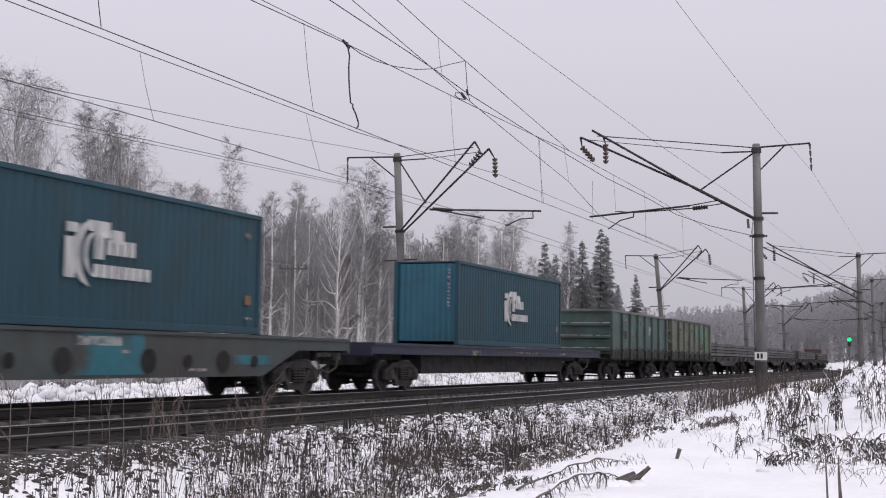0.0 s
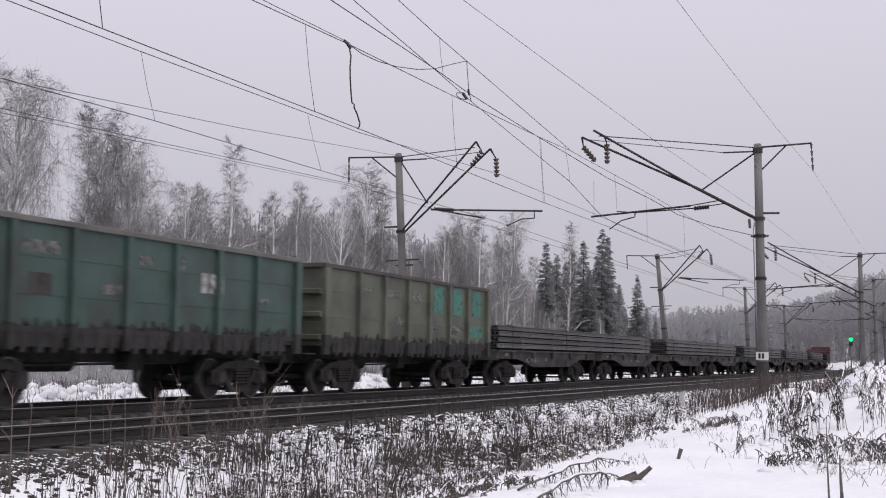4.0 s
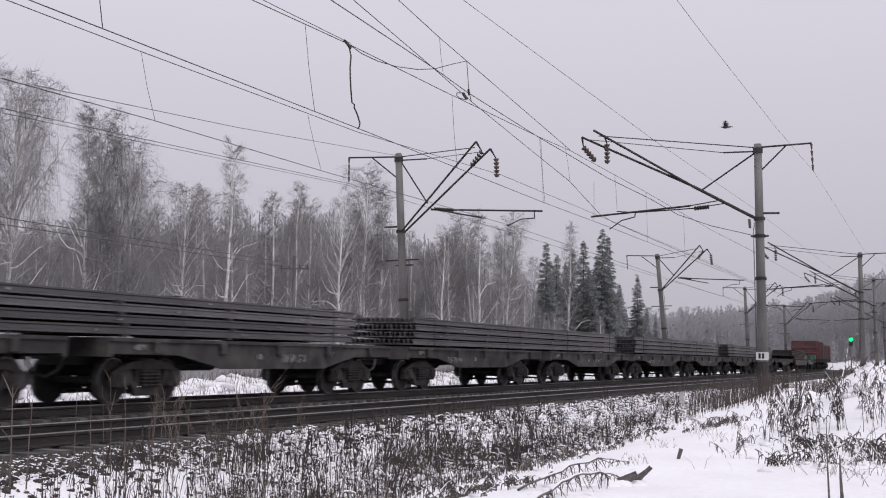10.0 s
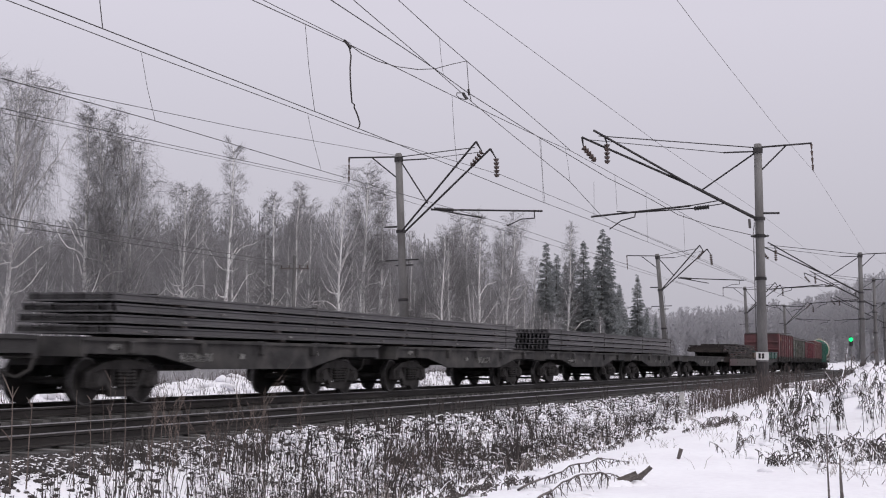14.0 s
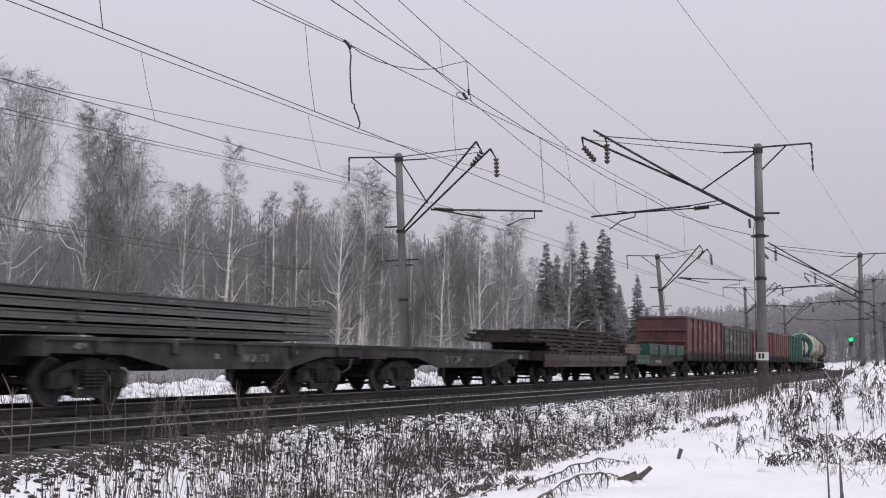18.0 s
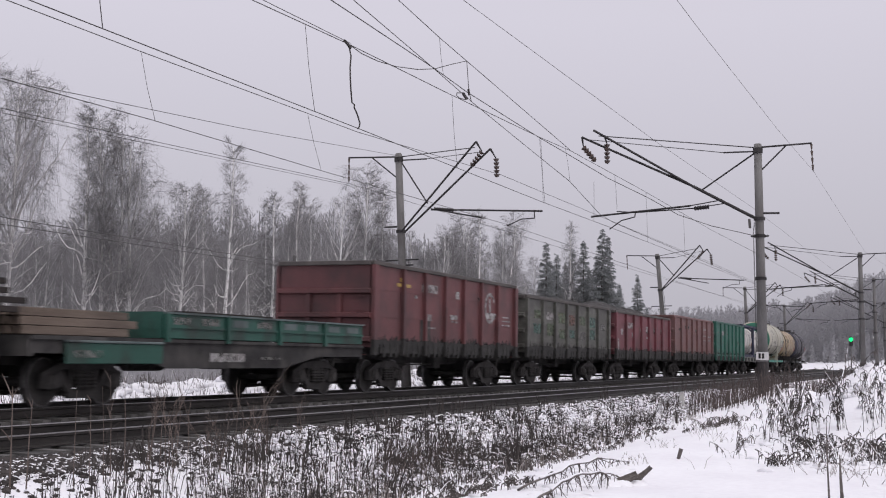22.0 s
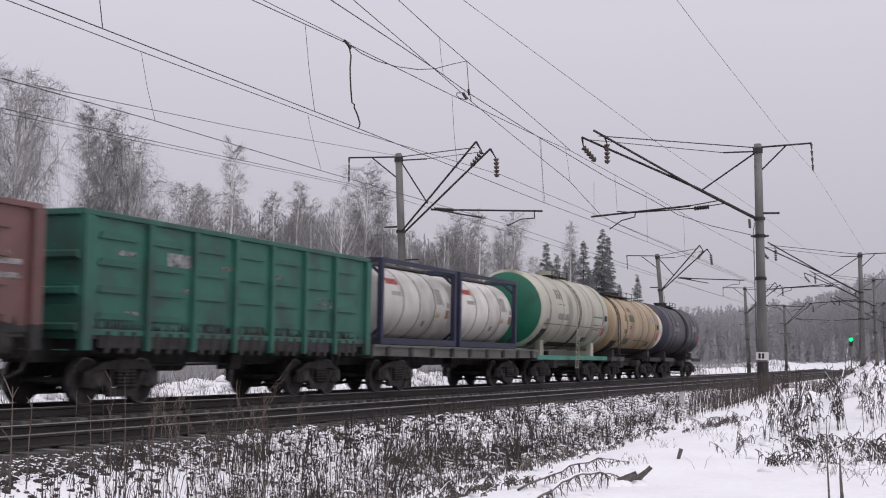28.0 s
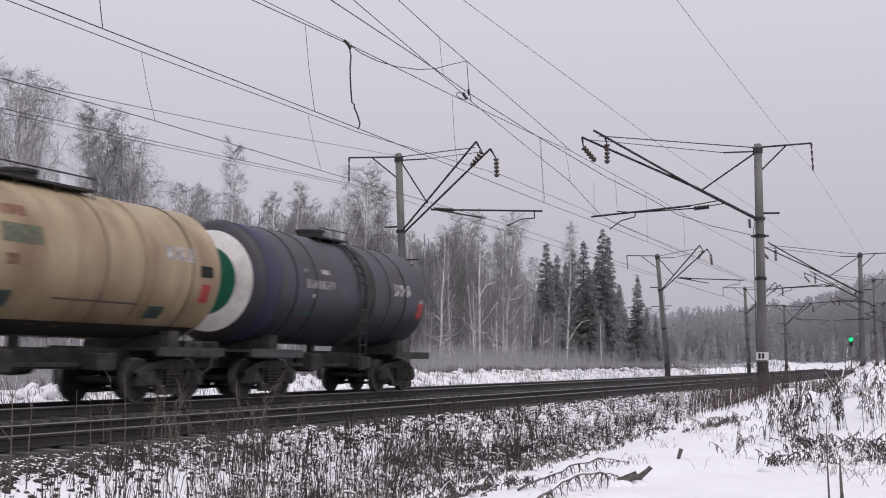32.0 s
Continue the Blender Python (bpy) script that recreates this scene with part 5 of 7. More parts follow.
def tank_wagon(u, mat, frame_mat, label, r=1.5, zc=2.72, half=5.0, ends=None, ladder_x=0.0, gangway=(-0.8, 0.8), bands=(), marks=()):
    car = rail_car("tank_wagon", u, label, "tank wagon")
    depth = 0.42
    shell = lathe("tank", [(-half, r), *[(-half + i * half / 4, r) for i in range(1, 8)], (half, r)], mat, car, 48, zc=zc)
    for s in (-1, 1):
        em = (ends or {}).get(s, mat)
        if isinstance(em, tuple):
            rim, inner = em
            prof = dome(s * half, r, s, depth, 9)
            cut = 2 if mat is CREAM else 5
            edge = 0 if mat is CREAM else 3
            if edge:
                lathe("end_edge", prof[:edge + 1], mat, shell, 48, zc=zc)
            lathe("end_rim", prof[edge:cut + 1], rim, shell, 48, zc=zc)
            if mat is TAN:
                lathe("end_cap", prof[cut:], inner, shell, 48, zc=zc, keep=(0.0, 0.5))
                lathe("end_cap", prof[cut:], RUSTY, shell, 48, zc=zc, keep=(0.5, 1.0))
            else:
                lathe("end_cap", prof[cut:], inner, shell, 48, zc=zc)
        else:
            lathe("end_cap", dome(s * half, r, s, depth, 9), em, shell, 48, zc=zc)
    for x, w, bm_mat in bands:
        lathe("band", [(x - w, r + 0.002), (x - w, r + 0.018), (x + w, r + 0.018), (x + w, r + 0.002)], bm_mat, shell, 48, zc=zc)
    for s in (-1, 1):
        part("end_platform", boxed(min(s * 3.1, s * 5.45), max(s * 3.1, s * 5.45), -1.45, 1.45, 1.02, 1.08), frame_mat, car)
        part("end_rail", rods([(s * 5.4, 0.5, 1.08), (s * 5.4, 0.5, 1.75), (s * 5.4, 1.35, 1.75), (s * 5.4, 1.35, 1.08)], r=0.02), IRON, car)
        lathe("tie_band", [(s * 2.3 - 0.05, r + 0.004), (s * 2.3 - 0.05, r + 0.02), (s * 2.3 + 0.05, r + 0.02), (s * 2.3 + 0.05, r + 0.004)], mat, car, 48, zc=zc)
    for s in (-1, 1):
        if frame_mat is PALE_TEAL:
            part("side_sill", boxed(-5.45, 5.45, min(s * 1.45, s * 1.36), max(s * 1.45, s * 1.36), 0.92, 1.1), frame_mat, car)
        else:
            for q in (-1, 1):
                part("side_sill", boxed(min(q * 2.9, q * 5.45), max(q * 2.9, q * 5.45), min(s * 1.45, s * 1.36), max(s * 1.45, s * 1.36), 0.9, 1.1), TEAL_GREY if q < 0 and s < 0 else SOOT, car)
    part("centre_sill", boxed(-5.5, 5.5, -0.35, 0.35, 0.62, 1.05), SOOT, car)
    for x in (-3.9, 3.9):
        bm = bmesh.new()
        hs = 1.72 if mat is CREAM else 1.45
        prism(bm, [(x - 0.25, 1.08), (x + 0.25, 1.08), (x + 0.2, hs), (x - 0.2, hs)], -1.12, -0.9)
        prism(bm, [(x - 0.25, 1.08), (x + 0.25, 1.08), (x + 0.2, hs), (x - 0.2, hs)], 0.9, 1.12)
        box(bm, x - 0.25, x + 0.25, -1.0, 1.0, 1.08, 1.35)
        part("saddle", bm, mat if mat is CREAM else SOOT, car)
    hatch = rod(bmesh.new(), (0, 0, zc + r - 0.05), (0, 0, zc + r + 0.18), 0.38, 20)
    rod(hatch, (0, 0, zc + r + 0.18), (0, 0, zc + r + 0.24), 0.42, 20)
    part("hatch", hatch, SOOT if mat is not CREAM else CREAM, car)
    xa, xb = gangway
    bm = boxed(xa, xb, -0.75, -0.3, zc + r - 0.05, zc + r + 0.0)
    part("walkway", bm, IRON, car)
    posts = np.linspace(xa + 0.05, xb - 0.05, max(3, int((xb - xa) / 1.0) + 1))
    rail_runs = [[(x, -0.75, zc + r - 0.25), (x, -0.75, zc + r + 0.22)] for x in posts] + [[(xa, -0.75, zc + r + 0.22), (xb, -0.75, zc + r + 0.22)]]
    part("walkway_rail", rods(*rail_runs, r=0.018, n=5), IRON, car)
    for lx in ((ladder_x,) if not isinstance(ladder_x, tuple) else ladder_x):
        runs = []
        arc = [radians(a) for a in range(180, 95, -10)]
        for dx in (-0.2, 0.2):
            runs.append([(lx + dx, -1.53, 0.55)] + [(lx + dx, math.cos(a) * (r + 0.04), zc + math.sin(a) * (r + 0.04)) for a in arc])
        for k in range(6):
            runs.append([(lx - 0.2, -1.53, 0.6 + 0.33 * k), (lx + 0.2, -1.53, 0.6 + 0.33 * k)])
        for a in arc[1:]:
            runs.append([(lx - 0.2, math.cos(a) * (r + 0.05), zc + math.sin(a) * (r + 0.05)), (lx + 0.2, math.cos(a) * (r + 0.05), zc + math.sin(a) * (r + 0.05))])
        part("ladder", rods(*runs, r=0.022, n=5), mat if mat is CREAM else IRON, car)
    couplers(car, 5.45, 6.01)
    part("brake_cylinder", rod(bmesh.new(), (-0.2, 0.3, 0.72), (0.9, 0.3, 0.72), 0.22, 14), SOOT, car)
    part("brake_valve", boxed(-1.4, -0.9, -0.9, -0.4, 0.55, 1.0, bevel=0.03), SOOT, car)
    part("tool_box", boxed(1.3, 1.9, -1.1, -0.7, 0.6, 0.95, bevel=0.02), SOOT, car)
    part("outlet_pipe", rod(bmesh.new(), (0, -0.1, 0.5), (0, -0.1, 1.3), 0.12, 10), SOOT, car)
    part("brake_gear", rods([(-2, -0.6, 0.7), (2, -0.6, 0.7)], [(-0.8, 0.3, 0.7), (0.8, 0.3, 0.7)], r=0.06), SOOT, car)
    for x in (-3.9, 3.9):
        add_bogie(car, x)
    soot = {CREAM: ((-4.8, -4.1, zc - 1.46, zc - 0.8), (-2.6, 2.5, zc - 1.47, zc - 1.3)), TAN: ((-4.9, -3.7, zc - 1.46, zc - 0.85), (-3.7, 4.9, zc - 1.47, zc - 1.2))}
    for xa, xb, za, zb in soot.get(mat, ()):
        sticker(shell, xa, xb, za, zb, SPLASH, r - 0.001 + 0.003 * (xb - xa), zc, 1, "soot_splash")
    if mat is CREAM:
        sticker(shell, -4.9, 4.9, zc - 0.60, zc - 0.572, DARKRIM, r, zc, 1, "weld_seam")
    for m in marks:
        sticker(shell, *m[:4], m[4], r, zc, m[5] if len(m) > 5 else 1)
    return car


tank_wagon(369.75, CREAM, PALE_TEAL, "dirty white tank wagon with green ends on a teal platform", r=1.6, zc=2.98, half=4.95, ends={-1: (CREAM, TANKGREEN), 1: CREAM}, ladder_x=-0.1, gangway=(-1.4, 1.0),
           bands=((-4.2, 0.012, DIM_MARK), (0.25, 0.15, GRIME), (4.1, 0.012, DIM_MARK)),
           marks=((-3.2, -2.2, 3.45, 3.85, DIM_MARK, 3), (-3.0, -2.1, 3.2, 3.26, DIM_MARK), (-3.1, -1.4, 2.6, 2.86, DIM_MARK, 8), (2.4, 4.0, 2.85, 2.92, TANKGREEN), (2.6, 3.8, 2.5, 2.55, DIM_MARK), (2.6, 3.8, 2.3, 2.35, DIM_MARK), (4.35, 4.85, 2.75, 3.0, PLAIN_BLACK), (4.45, 4.75, 2.35, 2.6, MARK), (4.4, 4.75, 2.05, 2.35, SIGNRED), (1.8, 2.6, 1.75, 1.95, GRIME), (-4.7, -4.3, 2.3, 2.6, DIM_MARK)))
tank_wagon(381.5, TAN, GRIME, "weathered tan tank wagon with rust stains and coloured patches", r=1.5, zc=2.75, half=5.08, ends={-1: (CREAM, TANKGREEN), 1: TAN}, ladder_x=-4.3, gangway=(-4.4, 1.5),
           bands=((-2.5, 0.012, GRIME), (4.0, 0.012, GRIME), (1.0, 0.02, LUMBER)),
           marks=((-2.0, -0.9, 2.9, 3.25, FADEGREEN), (-1.9, -1.2, 3.4, 3.6, FADERED), (-2.95, -2.6, 2.9, 3.2, FADERED), (-3.0, -2.5, 2.3, 2.5, FADERED), (-1.9, -1.55, 2.5, 2.7, FADERED), (3.0, 4.2, 2.95, 3.25, MARK, 3), (4.3, 4.8, 2.65, 2.9, PLAIN_BLACK), (4.4, 4.75, 2.1, 2.5, SIGNRED), (-2.4, -1.5, 1.75, 2.05, OLIVE), (2.7, 3.3, 1.7, 1.95, OLIVE), (-0.4, 2.4, 1.95, 1.99, LUMBER)))
tank_wagon(393.65, TANKBLUE, GRIME, "sooty dark blue tank wagon with a green and white end", r=1.5, zc=2.75, half=4.95, ends={-1: (WHITE_PAINT, TANKGREEN), 1: TANKBLUE}, ladder_x=0.4, gangway=(-0.9, 0.9),
           bands=((-3.4, 0.014, PLAIN_BLACK), (0.9, 0.35, SOOT), (3.4, 0.014, PLAIN_BLACK), (-4.55, 0.38, CLEANBLUE)),
           marks=((2.6, 3.9, 2.75, 3.1, MARK, 3), (-3.0, -2.8, 3.1, 3.2, MARK), (-2.0, -1.5, 3.1, 3.22, MARK), (-2.9, -1.2, 2.7, 2.92, MARK, 8), (-2.6, -2.4, 2.45, 2.55, MARK), (4.4, 4.8, 2.15, 2.6, SIGNRED), (4.5, 4.75, 2.6, 2.72, MARK), (-3.0, -2.0, 2.0, 2.1, OLIVE)))


# ---- plants, woods and small things beside the line ----
BARK = material("birch_bark", ((0.68, 0.67, 0.66), (0.88, 0.87, 0.86)), rough=0.85, scale=1.6, fine=12, dirt=(0.06, 0.055, 0.055), dirt_scale=2.6, dirt_amount=0.25, stretch=(1, 1, 0.5))
TWIG = material("frosted_birch_twigs", ((0.19, 0.185, 0.188), (0.30, 0.292, 0.296)), rough=0.9, scale=0.5, fine=6, bump=0, spread=0.3)
LIMB = material("birch_limb", ((0.36, 0.35, 0.348), (0.60, 0.59, 0.585)), rough=0.9, scale=1.5, bump=0)
# needles paled by a dust of snow and by haze put into the colour
NEEDLE = material("hazy_snow_dusted_needles", ((0.24, 0.252, 0.255), (0.345, 0.36, 0.363)), rough=0.9, scale=0.9, fine=5, bump=0, spread=0.2)
SPRUCE_BARK = material("spruce_bark", ((0.07, 0.06, 0.055), (0.13, 0.11, 0.10)), rough=0.95)
# distance haze is put into the pale grey of far woods and brush
FAR_WOOD = material("haze_paled_far_woods", ((0.38, 0.377, 0.392), (0.41, 0.407, 0.422)), rough=0.95, scale=0.03, fine=0.3, bump=0, spread=0)
FAR_WOOD2 = material("haze_paled_wood_and_brush", ((0.30, 0.296, 0.302), (0.37, 0.366, 0.374)), rough=0.95, scale=0.15, fine=1.5, bump=0, spread=0)
DRYGRASS = material("dry_winter_weeds", ((0.022, 0.019, 0.018), (0.075, 0.064, 0.060)), rough=0.95, scale=1.2, fine=8, bump=0, spread=0)
REDGRASS = material("red_brown_dry_shrub", ((0.044, 0.034, 0.032), (0.10, 0.079, 0.073)), rough=0.95, scale=2, fine=10, bump=0, spread=0)
PALEGRASS = material("pale_dry_grass", ((0.16, 0.14, 0.125), (0.32, 0.29, 0.27)), rough=0.95, scale=2, fine=8, bump=0, spread=0)
# the bend's woods and brush carry their haze in this colour
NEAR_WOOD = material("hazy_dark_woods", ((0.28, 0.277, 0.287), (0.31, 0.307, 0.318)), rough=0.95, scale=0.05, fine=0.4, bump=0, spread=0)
BRUSH = material("grey_brown_brush", ((0.055, 0.047, 0.045), (0.12, 0.104, 0.098)), rough=0.95, scale=1.0, fine=8, bump=0, spread=0)


def see_through(m, amount):
    """Thin twigs and needles let part of the light through."""
    n, l = m.node_tree.nodes, m.node_tree.links
    bsdf, out = n["Principled BSDF"], n["Material Output"]
    thin, mix = n.new("ShaderNodeBsdfTranslucent"), n.new("ShaderNodeMixShader")
    l.new(bsdf.inputs["Base Color"].links[0].from_socket, thin.inputs[0])
    mix.inputs[0].default_value = amount
    l.new(bsdf.outputs[0], mix.inputs[1])
    l.new(thin.outputs[0], mix.inputs[2])
    l.new(mix.outputs[0], out.inputs[0])


for m, amount in ((TWIG, 0.4), (NEEDLE, 0.45), (FAR_WOOD, 0.5), (FAR_WOOD2, 0.45), (NEAR_WOOD, 0.5)):
    see_through(m, amount)
SHOOT = material("pale_brown_shoots", ((0.085, 0.066, 0.058), (0.17, 0.135, 0.118)), rough=0.9, scale=2, fine=10, bump=0, spread=0)
DEADWOOD = material("dead_wood", ((0.06, 0.052, 0.049), (0.17, 0.15, 0.142)), rough=0.95, scale=5)
GREEN_LIGHT = bpy.data.materials.new("green_signal_light")
GREEN_LIGHT.use_nodes = True
GREEN_LIGHT.node_tree.nodes["Principled BSDF"].inputs["Base Color"].default_value = (0.005, 0.09, 0.04, 1)
GREEN_LIGHT.node_tree.nodes["Principled BSDF"].inputs["Emission Color"].default_value = (0.0, 0.80, 0.20, 1)
GREEN_LIGHT.node_tree.nodes["Principled BSDF"].inputs["Emission Strength"].default_value = 1.7


def mesh_from(name, V, F, mat):
    mesh = bpy.data.meshes.new(name)
    mesh.from_pydata([tuple(v) for v in V], [], [tuple(f) for f in F])
    mesh.materials.append(mat)
    return mesh


def ribbons(rng, paths, widths, face=None, stray=0.35):
    """Flat strips along paths (n, k, 3); widths (n,) taper to their tips. Returns points and faces."""
    P = np.asarray(paths, float)
    n, k, _ = P.shape
    d = P[:, -1] - P[:, 0]
    rnd = rng.normal(size=(n, 3)) if face is None else np.asarray(face)[None] + rng.normal(scale=stray, size=(n, 3))
    side = np.cross(d, rnd)
    side /= np.linalg.norm(side, axis=1, keepdims=True) + 1e-9
    taper = np.linspace(1.0, 0.35, k)[None, :, None] * np.asarray(widths)[:, None, None] * 0.5
    L, R = P - side[:, None] * taper, P + side[:, None] * taper
    V = np.stack((L, R), axis=2).reshape(-1, 3)
    base = (np.arange(n) * 2 * k)[:, None] + (np.arange(k - 1) * 2)[None]
    F = np.stack((base, base + 1, base + 3, base + 2), axis=-1).reshape(-1, 4)
    return V, F


def limbs(paths, radii, sides=4):
    """Tapered round branches along paths (n, k, 3)."""
    V, F, off = [], [], 0
    for P, r in zip(paths, radii):
        P = np.asarray(P, float)
        k = len(P)
        for i in range(k):
            d = P[min(i + 1, k - 1)] - P[max(i - 1, 0)]
            d = d / (np.linalg.norm(d) + 1e-9)
            a = np.cross(d, (0.31, 0.9, 0.3))
            a /= np.linalg.norm(a) + 1e-9
            b = np.cross(d, a)
            rr = r[i] if hasattr(r, "__len__") else r * (1 - 0.75 * i / (k - 1))
            for s in range(sides):
                t = 2 * math.pi * s / sides
                V.append(P[i] + rr * (math.cos(t) * a + math.sin(t) * b))
        for i in range(k - 1):
            for s in range(sides):
                F.append((off + i * sides + s, off + i * sides + (s + 1) % sides, off + (i + 1) * sides + (s + 1) % sides, off + (i + 1) * sides + s))
        off += k * sides
    return V, F


def crown_reach(form, g):
    """Half-width of a crown, as a share of its greatest, at the share g of its height."""
    if form == "spire":
        return max(0.0, 1 - g) ** 0.75 * min(1.0, 0.35 + 2.2 * g)
    if form == "dome":
        return min(1.0, 0.6 + 1.0 * g) * max(0.0, 1 - max(0.0, g - 0.35) / 0.67) ** 0.55
    return math.sin(math.pi * min(1.0, 0.14 + 0.84 * g)) ** 0.8


def birch(seed, h, form="oval", wide=0.16, low=0.3, stems=1, weep=0.7, full=1.0):
    """A bare birch: white trunk, slim rising limbs, and fine twigs that hang from side branches. wide: half-width over height."""
    rng = np.random.default_rng(seed)
    tp, tr, lp, lr, side, sw, twig, tw = [], [], [], [], [], [], [], []
    for st in range(stems):
        k = 10
        lean = rng.normal(scale=0.02 + 0.06 * (stems > 1), size=2)
        top = h * (1 - 0.07 * st * rng.uniform(0.5, 1.3))
        z = np.linspace(0, top, k)
        wob = np.cumsum(rng.normal(scale=0.06, size=(k, 2)), axis=0)
        T = np.column_stack((lean[0] * z + wob[:, 0], lean[1] * z + wob[:, 1], z))
        T[:, :2] -= T[0, :2]
        T[:, 0] += 0.28 * st
        tp.append(T)
        tr.append((0.0108 if stems == 1 else 0.0085) * h * (1 - 0.93 * np.linspace(0, 1, k) ** 0.9) + 0.01)
        count = int((54 if stems == 1 else 76 / stems) * full)
        for i in range(count):
            f = low + (0.985 - low) * (i + rng.random()) / count
            g = (f - low) / (1 - low)
            p0 = np.array([np.interp(f * top, T[:, 2], T[:, j]) for j in range(3)])
            az = i * 2.4 + rng.normal(scale=0.5)
            out = np.array((math.cos(az), math.sin(az), 0.0))
            reach = h * wide * crown_reach(form, g) * rng.uniform(0.55, 1.1) + 0.12
            el = radians(rng.uniform(38, 62) + 16 * g)
            rise = min(reach * math.tan(el), (top * 1.01 - p0[2]) * 0.95 + 0.25)
            bow = rng.uniform(0.25, 0.6)
            c = np.linspace(0, 1, 5)[:, None]
            pts = p0 + out * reach * c ** (1 - 0.25 * bow) + np.array((0, 0, 1.0)) * rise * (c * (1 + 0.35 * bow) - 0.35 * bow * c ** 2.2)
            pts[1:] += rng.normal(scale=0.035 * (reach + 0.5), size=(4, 3))
            lp.append(pts)
            size = math.hypot(reach, rise)
            lr.append(0.010 + 0.0075 * size)
            # side branches along the outer two thirds, then hanging twigs along each of them
            m = max(4, int(2.4 * size * full + 2))
            for t in 0.22 + 0.78 * (np.arange(m) + rng.random(m)) / m:
                q0 = np.array([np.interp(t * 4, range(5), pts[:, j]) for j in range(3)])
                a2 = az + rng.normal(scale=1.15)
                l2 = rng.uniform(0.35, 1.0) * (0.62 + 0.25 * size) * (1.1 - 0.5 * t)
                e2 = radians(rng.uniform(-5, 62))
                d2 = np.array((math.cos(a2) * math.cos(e2), math.sin(a2) * math.cos(e2), math.sin(e2)))
                q1 = q0 + d2 * l2 * 0.6
                q2 = q1 + l2 * 0.5 * np.array((d2[0], d2[1], d2[2] * 0.3 - 0.5 * weep))
                side.append((q0, q1, q2)), sw.append(rng.uniform(0.014, 0.022))
                nt = max(5, int(rng.uniform(11, 17) * full))
                v = rng.random((nt, 1))
                b0 = np.where(v < 0.5, q0 + (q1 - q0) * v * 2, q1 + (q2 - q1) * (v * 2 - 1))
                a3 = a2 + rng.normal(scale=1.1, size=nt)
                l3 = rng.uniform(0.4, 1.0, (nt, 1)) ** 1.3 * (1.1 + 0.9 * weep) * h / 15 * (1.15 - 0.4 * g)
                hang = np.clip(weep * rng.uniform(0.2, 1.35, nt) * (1 - 0.65 * g ** 3), 0, 1.2)
                o = np.column_stack((np.cos(a3) * 0.5, np.sin(a3) * 0.5, 0.55 - 0.75 * hang))
                b1 = b0 + l3 * 0.42 * o
                b2 = b1 + l3 * 0.62 * np.column_stack((np.cos(a3) * 0.16, np.sin(a3) * 0.16, 0.5 - 1.35 * hang))
                twig.append(np.stack((b0, b1, b2), axis=1)), tw.append(rng.uniform(0.007, 0.013, nt))
    tree = empty("birch_tree", pose(0, 0, -50), "bare birch with white trunk and hanging frosted twigs", "tree", "trees of the wood")
    # a few long pale boughs low on the trunk
    for i in range(int(rng.integers(9, 14))):
        T = tp[i % stems]
        f = rng.uniform(0.12, 0.5)
        p0 = np.array([np.interp(f * h, T[:, 2], T[:, j]) for j in range(3)])
        az, el, l = rng.uniform(0, 6.283), radians(rng.uniform(22, 62)), h * rng.uniform(0.10, 0.23)
        d = np.array((math.cos(az) * math.cos(el), math.sin(az) * math.cos(el), math.sin(el)))
        tp.append(np.array([p0 + d * l * c + np.array((0, 0, 0.12 * l * math.sin(c * 5 + i))) + rng.normal(scale=0.03, size=3) * c for c in np.linspace(0, 1, 6)]))
        tr.append(0.05 * (1 - 0.8 * np.linspace(0, 1, 6)) * h / 15)
    V, F = limbs(tp, tr, 8)
    piece("trunk", mesh_from("trunk", V, F, BARK), tree).data.shade_smooth()
    V, F = limbs(lp, lr, 4)
    piece("branchwork", mesh_from("branchwork", V, F, LIMB), tree)
    V, F = ribbons(rng, np.concatenate((np.array(side), np.concatenate(twig))), np.concatenate((np.array(sw), np.concatenate(tw))))
    piece("crown", mesh_from("crown", V, F, TWIG), tree)
    return tree


